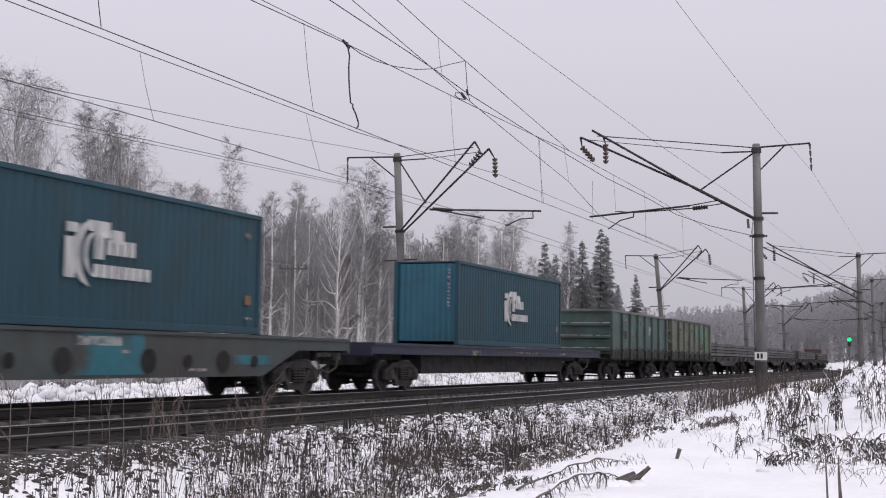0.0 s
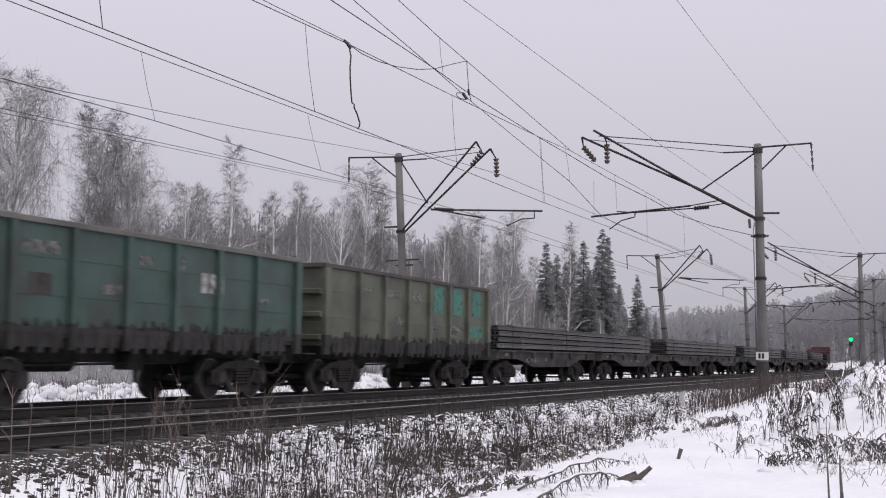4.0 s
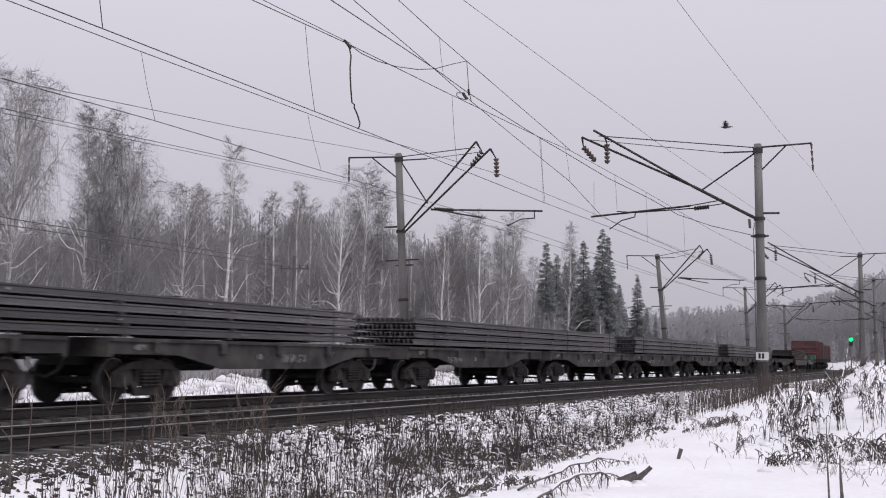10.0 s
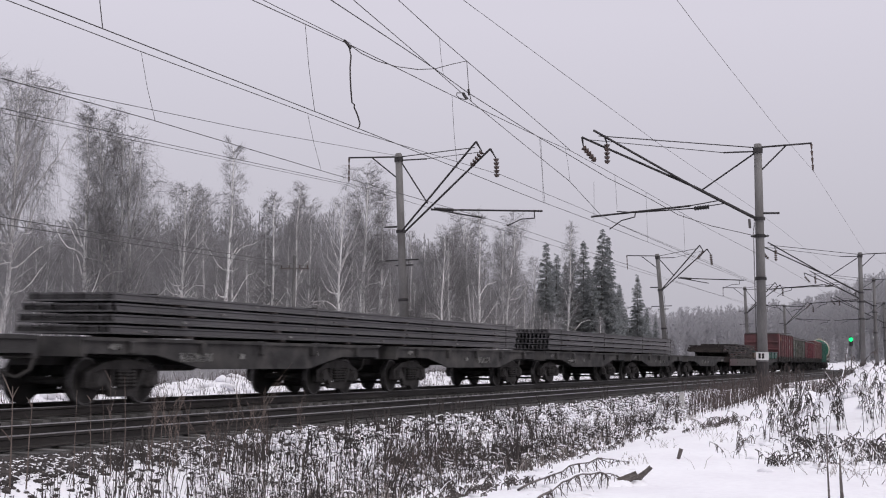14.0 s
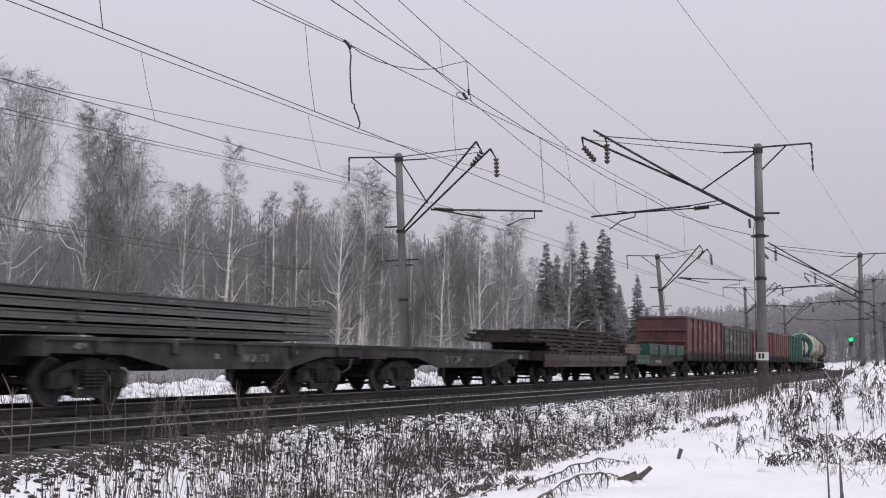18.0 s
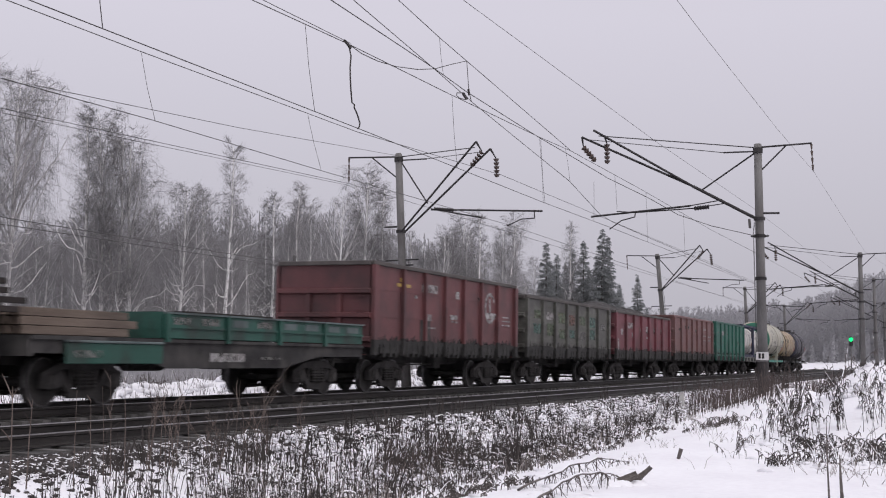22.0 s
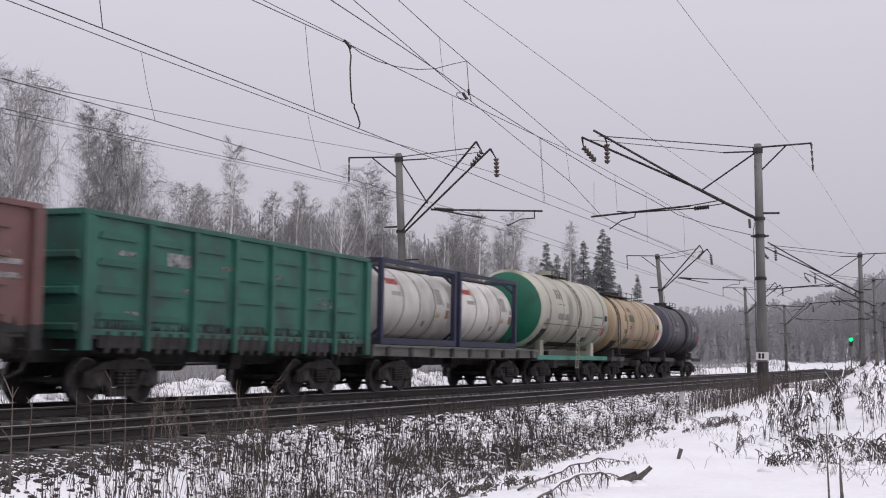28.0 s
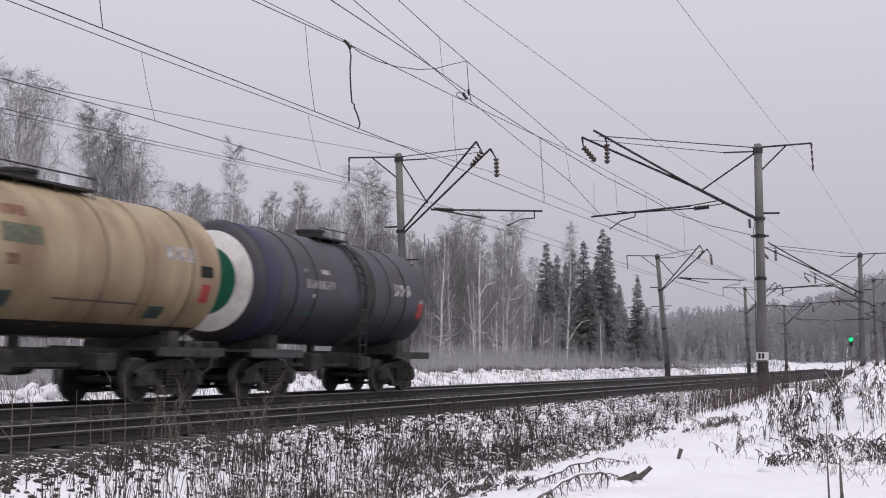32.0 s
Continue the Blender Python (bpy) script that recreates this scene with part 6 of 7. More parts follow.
def spruce(seed, h, wide=0.17):
    """A dark spruce with drooping boughs of needle sprays, dusted with snow."""
    rng = np.random.default_rng(seed)
    tree = empty("spruce_tree", pose(0, 0, -50), "tall dark spruce dusted with snow", "tree", "trees of the wood")
    V, F = limbs([np.array([(0, 0, 0), (0.03, 0, h * 0.5), (0, 0, h)])], [np.array((0.012 * h, 0.007 * h, 0.01))], 7)
    piece("trunk", mesh_from("trunk", V, F, SPRUCE_BARK), tree)
    spray, w, snowy, sw = [], [], [], []
    z = 0.05 * h
    while z < h * 0.985:
        f = 1 - z / h
        L = wide * h * f ** 0.9 * rng.uniform(0.72, 1.12) + 0.10
        nb = 9 if f > 0.3 else 6
        a0 = rng.uniform(0, 6.28)
        for b in range(nb):
            a = a0 + 2 * math.pi * b / nb + rng.normal(scale=0.3)
            l = L * rng.uniform(0.5, 1.2)
            c, s = math.cos(a), math.sin(a)
            z1 = z + rng.normal(scale=0.22)
            up = 0.3 if f < 0.25 else -0.22 + 0.2 * rng.random()
            p = np.array([(0, 0, z1), (c * l * 0.55, s * l * 0.55, z1 + l * (up - 0.08) * 0.55), (c * l, s * l, z1 + l * up)])
            spray.append(p), w.append(0.05 + 0.04 * l)
            for j in range(max(14, int(l * 40))):
                g = rng.uniform(0.1, 1) ** 0.8
                q = p[0] + (p[2] - p[0]) * g
                aa = a + rng.normal(scale=0.9)
                ll = rng.uniform(0.25, 0.6) * (0.45 + 0.3 * l)
                q1 = q + ll * 0.55 * np.array((math.cos(aa), math.sin(aa), rng.uniform(-0.4, 0.1)))
                q2 = q1 + ll * 0.5 * np.array((math.cos(aa) * 0.8, math.sin(aa) * 0.8, rng.uniform(-1.1, -0.3)))
                spray.append((q, q1, q2)), w.append(rng.uniform(0.045, 0.11))
            if rng.random() < 0.10 + 0.12 * f and f > 0.12:
                q = p[1] * 0.4 + p[2] * 0.6 + np.array((0, 0, 0.04))
                snowy.append((q - 0.25 * (p[2] - p[1]), q, q + 0.4 * (p[2] - p[1]))), sw.append(rng.uniform(0.04, 0.11))
        z += h * 0.013 + 0.04
    V, F = ribbons(rng, spray, w)
    piece("crown", mesh_from("crown", V, F, NEEDLE), tree)
    V, F = ribbons(rng, snowy, sw, face=(0, 0, 1))
    tagged(piece("snow_dusting", mesh_from("snow_dusting", V, F, SNOW), tree), kind="stuff")
    return tree


KINDS = (("oval", 0.165, 0.12, 1, 1.25, 1.15), ("dome", 0.155, 0.16, 1, 1.2, 1.0), ("spire", 0.10, 0.15, 1, 0.9, 1.25), ("dome", 0.13, 0.16, 2, 1.0, 1.2),
         ("spire", 0.085, 0.18, 1, 0.75, 1.25), ("oval", 0.13, 0.15, 3, 0.95, 1.2), ("oval", 0.09, 0.2, 1, 0.8, 1.2), ("oval", 0.125, 0.14, 1, 0.9, 1.25),
         ("oval", 0.11, 0.14, 1, 0.75, 0.85), ("spire", 0.10, 0.16, 1, 0.6, 0.85), ("oval", 0.13, 0.15, 2, 0.8, 0.85))
BIRCHES = [(birch(11 + i, 15.0, *kind), 15.0) for i, kind in enumerate(KINDS)]
SPRUCES = [(spruce(41 + i, 16.0, w), 16.0) for i, w in enumerate((0.17, 0.21, 0.19))]
planted = set()


def plant(kit, i, x, y, h):
    model, h0 = kit[i % len(kit)]
    s = h / h0
    m = pose(x, y, ground_z(x, y) - 0.08, 0, 0, random.uniform(0, 360)) @ Matrix.Diagonal((s * random.uniform(0.9, 1.1), s * random.uniform(0.9, 1.1), s, 1))
    if model.name not in planted:
        planted.add(model.name)
        model.matrix_basis = m
        return model
    return copy_thing(model, m)


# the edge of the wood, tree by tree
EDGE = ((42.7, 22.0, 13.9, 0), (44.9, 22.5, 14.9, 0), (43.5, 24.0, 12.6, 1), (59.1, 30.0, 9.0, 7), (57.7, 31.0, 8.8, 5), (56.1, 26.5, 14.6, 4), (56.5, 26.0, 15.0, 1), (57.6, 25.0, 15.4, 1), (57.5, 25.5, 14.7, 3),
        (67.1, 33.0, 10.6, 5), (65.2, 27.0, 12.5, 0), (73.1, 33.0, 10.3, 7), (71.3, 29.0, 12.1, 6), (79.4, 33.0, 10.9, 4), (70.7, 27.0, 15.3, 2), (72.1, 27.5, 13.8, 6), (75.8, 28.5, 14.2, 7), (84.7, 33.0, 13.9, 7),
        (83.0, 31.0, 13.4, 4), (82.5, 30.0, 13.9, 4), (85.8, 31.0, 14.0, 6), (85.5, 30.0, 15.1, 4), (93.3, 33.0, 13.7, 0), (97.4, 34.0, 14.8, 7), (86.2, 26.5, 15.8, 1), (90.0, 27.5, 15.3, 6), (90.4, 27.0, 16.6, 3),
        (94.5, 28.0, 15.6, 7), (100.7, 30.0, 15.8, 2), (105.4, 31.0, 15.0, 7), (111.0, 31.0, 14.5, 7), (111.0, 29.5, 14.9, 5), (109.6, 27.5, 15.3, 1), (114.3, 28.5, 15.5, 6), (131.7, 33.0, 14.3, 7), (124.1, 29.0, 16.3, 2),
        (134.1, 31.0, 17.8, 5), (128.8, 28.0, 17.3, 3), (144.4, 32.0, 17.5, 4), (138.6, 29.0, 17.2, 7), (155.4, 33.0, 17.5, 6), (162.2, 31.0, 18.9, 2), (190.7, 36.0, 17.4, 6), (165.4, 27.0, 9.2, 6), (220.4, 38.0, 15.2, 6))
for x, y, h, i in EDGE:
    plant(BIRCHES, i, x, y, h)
for i, (x, y, h) in enumerate(((154.7, 31.5, 16.7), (167.5, 34.0, 15.9), (171.8, 33.0, 17.0), (170.6, 31.0, 17.5), (192.3, 35.0, 17.5), (176.8, 30.0, 19.1), (187.7, 32.0, 19.8), (194.4, 29.0, 14.9), (210.4, 36.0, 12.7),
        (231.7, 36.0, 11.1), (257.0, 40.0, 10.4), (169.6, 29.5, 12.1))):
    plant(SPRUCES, i, x, y, h)
rt = random.Random(5)
for row, (y0, y1, h0, h1, gap) in enumerate(((27, 32, 6.5, 11, 4.2), (33, 40, 8.0, 11.5, 2.5), (41, 52, 9.0, 12.5, 2.2))):
    x = 30.0 + row * 8
    while x < 152 + row * 12:
        k = 1.0 + 0.42 * smooth01(75, 125, x)
        plant(BIRCHES, rt.choice((8, 9, 10, 8, 9, 4) if x < 95 else (5, 7, 8, 10, 4, 3)), x, rt.uniform(y0, y1), rt.uniform(h0, h1) * k * (0.95 + 0.1 * row))
        x += gap * rt.uniform(0.5, 1.5)
for i in range(14):
    plant(SPRUCES, i, rt.uniform(172, 225), rt.uniform(36, 50), rt.uniform(10, 15))
for i, (x, y, h) in enumerate(((195, 37.0, 15.5), (190, 39.3, 16.5), (185, 40.3, 15.5), (180, 37.8, 14.5), (200, 41.5, 16))):
    plant(SPRUCES, i, x, y, h)
for i in range(16):
    plant(SPRUCES, i, rt.uniform(60, 165), rt.uniform(30, 40), rt.uniform(2.0, 5.0))


def far_woods(name, rng, spots, mat, label, fuzz=30, thick=1.0):
    """Woods too far to count: slim trunks and many fine boughs, all in one mesh; spots of (x, y, z, height, conifer)."""
    S = np.array(spots, float)
    n = len(S)
    top = S[:, :3] + np.column_stack((rng.normal(scale=0.2, size=n), np.zeros(n), S[:, 3]))
    trunks = np.stack((S[:, :3], top), axis=1)
    B = np.repeat(S, fuzz, axis=0)
    k = len(B)
    con = B[:, 4] > 0.5
    f = np.where(con, rng.uniform(0.05, 1.0, k), rng.uniform(0.15, 1.0, k))
    h = B[:, 3]
    r = np.where(con, (1 - f) * 0.18 * h + 0.2, 0.16 * h * np.sin(np.pi * np.minimum(1, f * 0.9 + 0.08)) ** 0.6)
    a = rng.uniform(0, 6.283, k)
    b = rng.uniform(0.15, 1.0, k) * r
    near, far = b * 0.35, b
    z = B[:, 2] + f * h
    P = np.column_stack((B[:, 0] + np.cos(a) * near, B[:, 1] + np.sin(a) * near, z))
    Q = np.column_stack((B[:, 0] + np.cos(a) * far, B[:, 1] + np.sin(a) * far, z + np.where(con, -0.35, 0.7) * b))
    paths = np.concatenate((trunks, np.stack((P, Q), axis=1)))
    widths = np.concatenate((np.full(n, 0.22), np.where(con, rng.uniform(0.25, 0.6, k), rng.uniform(0.12, 0.32, k)) * thick))
    V, F = ribbons(rng, paths, widths, face=(-1.0, -0.25, 0.05), stray=0.08)
    ob = new(name, mesh_from(name, V, F, mat))
    return tagged(ob, label, "woods", kind="stuff")


rng = np.random.default_rng(3)
spots = []
for i in range(3000):
    a = radians(rng.uniform(-12, 13.5))
    d = rng.uniform(285, 430)
    x, y = d * math.cos(a), -17 + d * math.sin(a)
    tall = 12.5 if a > 0.12 else 12.5 + 7.5 * (0.12 - a) / 0.12
    spots.append((x, y, ground_z(x, y) - 0.3, rng.uniform(0.7, 1.1) * min(tall, 21), rng.random() < 0.28))
for i in range(900):
    a = radians(rng.uniform(-12, 13.5))
    d = rng.uniform(280, 300)
    x, y = d * math.cos(a), -17 + d * math.sin(a)
    spots.append((x, y, ground_z(x, y) - 0.3, rng.uniform(2.5, 7), rng.random() < 0.5))
far_woods("distant_woods", rng, spots, FAR_WOOD, "distant mixed woods in haze-paled grey rising to a low hill", 62, 1.08)
spots = []
for i in range(3900):
    x, y = rng.uniform(40, 260), rng.uniform(36, 76)
    if y < 17 + 0.17 * x:
        continue
    tall = (1.0 + 0.6 * smooth01(70, 120, x)) * (1 - 0.4 * smooth01(160, 225, x))
    spots.append((x, y, ground_z(x, y) - 0.2, rng.uniform(6, 10.5) * tall, rng.random() < 0.1))
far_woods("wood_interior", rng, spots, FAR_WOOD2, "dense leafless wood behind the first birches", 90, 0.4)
spots = []
for i in range(420):
    u = rng.uniform(175, 340)
    x, y, _ = line(u, rng.uniform(-45, -16))
    spots.append((x, y, ground_z(x, y) - 0.2, rng.uniform(7, 13), rng.random() < 0.3))
far_woods("trackside_woods", rng, spots, NEAR_WOOD, "trees in haze-paled grey beside the far bend", 90, 1.2)
# undergrowth in the wood's edge
paths, widths = [], []
for i in range(9000):
    x, y = rng.uniform(30, 190), rng.uniform(24, 46)
    z = ground_z(x, y)
    h = rng.uniform(0.8, 4.5)
    dx, dy = rng.normal(scale=0.14, size=2) * h
    paths.append(((x, y, z), (x + dx * 0.4, y + dy * 0.4, z + h * 0.6), (x + dx, y + dy, z + h)))
    widths.append(rng.uniform(0.02, 0.05))
V, F = ribbons(rng, paths, widths)
tagged(new("undergrowth", mesh_from("undergrowth", V, F, TWIG)), "bare grey saplings and undergrowth in the wood", "undergrowth", kind="stuff")


# ---- dry weeds and stalks on both sides of the line ----
def stalks(name, rng, spots, mat, label, category, heads=0.5, wide=(0.010, 0.02), bend=0.16, snow=0.0):
    """Dry stems: spots of (x, y, height); some carry seed heads or side shoots."""
    paths, widths, caps, cw = [], [], [], []
    for x, y, h in spots:
        z = ground_z(x, y) - 0.02
        dx, dy = rng.normal(scale=bend, size=2) * h
        tip = np.array((x + dx, y + dy, z + h * (1 - 0.15 * min(1, (abs(dx) + abs(dy)) / h))))
        mid = np.array((x + dx * 0.35, y + dy * 0.35, z + h * 0.58))
        paths.append(((x, y, z), mid, tip))
        widths.append(rng.uniform(*wide))
        if rng.random() < heads:
            for j in range(rng.integers(2, 5)):
                g = rng.uniform(0.45, 1.0)
                b = np.array((x, y, z)) * (1 - g) + tip * g
                e = b + np.array((*rng.normal(scale=0.30, size=2), rng.uniform(0.5, 1.0))) * h * rng.uniform(0.12, 0.3)
                paths.append((b, (b + e) / 2 + (0, 0, 0.01), e))
                widths.append(rng.uniform(*wide) * 0.8)
        if rng.random() < snow and not -7.9 < y < -4:
            caps.append((mid * 0.3 + tip * 0.7, tip, tip + (tip - mid) * 0.12)), cw.append(rng.uniform(0.014, 0.03))
    V, F = ribbons(rng, paths, widths, face=(-0.9, -0.4, 0))
    ob = new(name, mesh_from(name, V, F, mat))
    tagged(ob, label, category, kind="stuff")
    if caps:
        V, F = ribbons(rng, caps, cw)
        so = new("snow_on_weeds", mesh_from("snow_on_weeds", V, F, SNOW))
        tagged(so, "small caps of snow caught on the dry weeds", "snow", kind="stuff")
    return ob


def patchy(x, y, s, seed):
    return noise.noise(Vector((x * s, y * s, seed)))


def scatter(rng, n, x0, x1, y0, y1, hfun, keep):
    out = []
    while len(out) < n:
        x = x0 + (x1 - x0) * rng.random() ** 1.15
        y = rng.uniform(y0, y1)
        if rng.random() < keep(x, y):
            out.append((x, y, hfun(x, y)))
    return out


rng = np.random.default_rng(8)


def weed_edge(x, y):
    """1 on the embankment, 0 where the open snow of the path begins."""
    foot = min(-7.9, -10.35 + 0.07 * max(0.0, x - 20))
    return smooth01(foot - 0.3, foot + 0.25, y)


def matted(x, y):
    """How thick the weeds stand on the embankment: dense from the foot of the sleepers down, thinner close by."""
    n = patchy(x, y, 0.9, 2.0) + 0.6 * patchy(x, y, 2.6, 5.0)
    near = 0.30 + 0.70 * smooth01(13.5, 17.5, x)
    return near * (1 - 0.45 * smooth01(24, 40, x)) * (0.06 + 0.94 * smooth01(-0.2, 0.35, n)) * weed_edge(x, y) * (0.35 + 0.65 * smooth01(-6.7, -7.4, y))


def tussocks(name, rng, clumps, mat, label, wide=(0.014, 0.032), each=(5, 11)):
    """Tufts of stiff broken stems that lean together, their tips nodding: clumps of (x, y, height)."""
    paths, widths = [], []
    for x, y, h in clumps:
        lean = rng.normal(scale=0.16, size=2)
        for k in range(rng.integers(*each)):
            px, py = x + rng.normal(scale=0.09), y + rng.normal(scale=0.09)
            z = ground_z(px, py) - 0.03
            hh = h * rng.uniform(0.45, 1.1)
            d = (lean + rng.normal(scale=0.13, size=2)) * hh
            nod = rng.uniform(0.0, 0.5) * hh * 0.35
            a = rng.uniform(0, 6.283)
            p1 = np.array((px + d[0] * 0.3, py + d[1] * 0.3, z + hh * 0.5))
            p2 = np.array((px + d[0] * 0.75, py + d[1] * 0.75, z + hh * 0.9))
            p3 = p2 + np.array((math.cos(a) * nod, math.sin(a) * nod, hh * 0.12 - nod * 0.8))
            paths.append(((px, py, z), p1, p2, p3)), widths.append(rng.uniform(*wide))
            if rng.random() < 0.5:
                g = p1 + (p2 - p1) * rng.random()
                b = rng.uniform(0, 6.283)
                l = rng.uniform(0.06, 0.16)
                e = g + np.array((math.cos(b) * l, math.sin(b) * l, rng.uniform(-0.7, 0.6) * l))
                paths.append((g, g + (e - g) * 0.4, g + (e - g) * 0.75, e + np.array((0, 0, -0.3 * l)))), widths.append(rng.uniform(*wide) * 0.8)
    V, F = ribbons(rng, paths, widths, face=(-0.9, -0.4, 0))
    return tagged(new(name, mesh_from(name, V, F, mat)), label, "weeds", kind="stuff")


def bent_grass(name, rng, clumps, mat, label):
    """Short dead blades pressed over by the snow, each clump with a ragged cap of snow on it: clumps of (x, y, height)."""
    paths, widths, caps, cw = [], [], [], []
    for x, y, h in clumps:
        lean = rng.uniform(0, 6.283)
        slim = 0.5 + 0.5 * smooth01(15, 24, x)
        for k in range(rng.integers(4, 8)):
            px, py = x + rng.normal(scale=0.07), y + rng.normal(scale=0.07)
            z = ground_z(px, py) - 0.02
            a = lean + rng.normal(scale=0.7)
            l = h * rng.uniform(0.6, 1.2)
            out = np.array((math.cos(a), math.sin(a), 0.0))
            p = np.array((px, py, z))
            p1 = p + out * l * 0.18 + np.array((0, 0, l * rng.uniform(0.5, 0.85)))
            p2 = p1 + out * l * 0.4 + np.array((0, 0, l * rng.uniform(-0.1, 0.2)))
            p3 = p2 + out * l * 0.25 - np.array((0, 0, l * rng.uniform(0.15, 0.5)))
            paths.append((p, p1, p2, p3)), widths.append(rng.uniform(0.012, 0.028) * slim)
            if k < 3:
                up = np.array((rng.normal(scale=0.02), rng.normal(scale=0.02), 0.02))
                caps.append((p1 + up, (p1 + p2) / 2 + up * 1.4, p2 + up, p2 + (p3 - p2) * 0.5 + up)), cw.append(rng.uniform(0.02, 0.045) * slim)
    V, F = ribbons(rng, paths, widths, face=(-0.9, -0.4, 0))
    tagged(new(name, mesh_from(name, V, F, mat)), label, "grass", kind="stuff")
    V, F = ribbons(rng, caps, cw, face=(-0.7, -0.3, 0.6))
    tagged(new("snow_on_grass", mesh_from("snow_on_grass", V, F, SNOW)), "snow lying on the bent dead grass", "snow", kind="stuff")


def streaky(x, y):
    """Tufts in drifts, with white gaps between them, thickest below the track's shoulder farther on."""
    n = patchy(x, y, 1.1, 31.0) + 0.5 * patchy(x, y, 3.1, 33.0)
    return weed_edge(x, y) * (0.12 + 0.88 * smooth01(-0.1, 0.3, n)) * (0.2 + 0.8 * smooth01(17.0, 21.0, x)) * (1 - 0.6 * smooth01(24, 32, x))


tussocks("weed_tufts", rng, scatter(rng, 110, 13, 62, -10.4, -6.6, lambda x, y: rng.uniform(0.3, 0.62), streaky), DRYGRASS, "dark broken tufts of dead weeds on the snowy embankment")
tussocks("brown_tufts", rng, [(rng.normal(20.6, 1.1), rng.normal(-8.4, 0.5), rng.uniform(0.25, 0.5)) for _ in range(30)], REDGRASS, "thick patch of red-brown dead weeds", (0.010, 0.024), (8, 15))
tussocks("fine_tufts", rng, scatter(rng, 210, 10.5, 21, -10.4, -6.9, lambda x, y: rng.uniform(0.2, 0.45), lambda x, y: 0.15 + 0.85 * smooth01(0.0, 0.4, patchy(x, y, 1.2, 41.0))), DRYGRASS, "sparse tufts of thin dark stems in the nearest snow", (0.007, 0.016), (4, 9))
tussocks("standing_weeds", np.random.default_rng(91), scatter(np.random.default_rng(92), 95, 15.0, 30, -9.9, -7.3, lambda x, y: rng.uniform(0.42, 0.78), lambda x, y: weed_edge(x, y + 0.2) * (0.15 + 0.85 * smooth01(-0.1, 0.3, patchy(x, y, 1.0, 61.0)))), DRYGRASS, "standing tufts of dark withered weeds on the embankment", (0.010, 0.021), (4, 8))
stalks("embankment_weeds", rng, scatter(rng, 300, 10.5, 75, -10.8, -6.7, lambda x, y: rng.uniform(0.15, 0.5), matted), DRYGRASS, "matted strip of dark dry weeds standing in snow below the track", "weeds", 0.45, wide=(0.009, 0.020), bend=0.2, snow=0.8)
stalks("embankment_brush", rng, scatter(rng, 140, 11, 60, -10.4, -7.2, lambda x, y: rng.uniform(0.2, 0.5), lambda x, y: smooth01(0.0, 0.35, patchy(x, y, 0.8, 17.0)) * smooth01(13, 18, x) * weed_edge(x, y)), BRUSH, "grey-brown dry brush among the weeds", "brush", 0.7, (0.007, 0.014), 0.2, snow=0.2)
stalks("pale_grass", rng, scatter(rng, 900, 12, 60, -11.2, -7.8, lambda x, y: rng.uniform(0.12, 0.36), lambda x, y: smooth01(-0.1, 0.4, patchy(x, y, 0.8, 7.0)) * weed_edge(x, y + 0.4)), PALEGRASS, "pale flattened dry grass in snow", "grass", 0.2, bend=0.4)
stalks("brown_shrub", rng, [(rng.normal(18.4, 0.7), rng.normal(-9.2, 0.35), rng.uniform(0.2, 0.45)) for _ in range(150)], REDGRASS, "reddish-brown dry shrub on the embankment", "shrub", 0.8, (0.006, 0.012), 0.2)
stalks("brown_shrub", rng, [(x, line(x, rng.uniform(-11.5, -7.6))[1], rng.uniform(0.35, 1.0)) for x in rng.uniform(48, 118, 800)], REDGRASS, "red-brown bushes along the foot of the line", "shrub", 0.8, (0.016, 0.034), 0.14)
stalks("brown_shrub", rng, [(rng.normal(44.6, 1.6), rng.normal(-10.75, 0.5), rng.uniform(0.3, 0.85)) for _ in range(210)], REDGRASS, "red-brown bushes before the mast's foot", "shrub", 0.8, (0.012, 0.022), 0.16)
stalks("brown_shrub", rng, [(rng.normal(46, 2.2), rng.normal(-9.3, 0.7), rng.uniform(0.4, 1.1)) for _ in range(280)], REDGRASS, "red-brown bushes at the foot of the mast", "shrub", 0.8, (0.012, 0.022), 0.12)
stalks("tall_weeds", rng, [(rng.uniform(10.5, 16.5), rng.uniform(-9.8, -7.2), rng.uniform(0.35, 0.9)) for _ in range(110)], DRYGRASS, "tall thin dry stalks beside the ballast", "weeds", 0.5, (0.008, 0.015), 0.07)
LONE = ((11.35, -7.2, 1.0), (11.5, -7.3, 0.9), (12.25, -7.35, 0.95), (12.55, -7.35, 0.85), (12.75, -7.4, 1.0), (12.95, -7.35, 1.1), (13.1, -7.45, 1.12), (13.9, -7.2, 0.85), (14.05, -7.3, 0.8), (16.9, -7.2, 0.75), (17.3, -7.0, 0.6))
stalks("tall_weeds", rng, [(x, y, h * 1.15) for x, y, h in LONE[:2]], SHOOT, "two tall reddish dry stalks rising before the rails", "weeds", 1.0, (0.018, 0.022), 0.03)
stalks("tall_weeds", rng, [(x, y, h * 1.2) for x, y, h in LONE[2:]], SHOOT, "single tall thin dry stalks rising before the rails", "weeds", 0.35, (0.010, 0.015), 0.04)


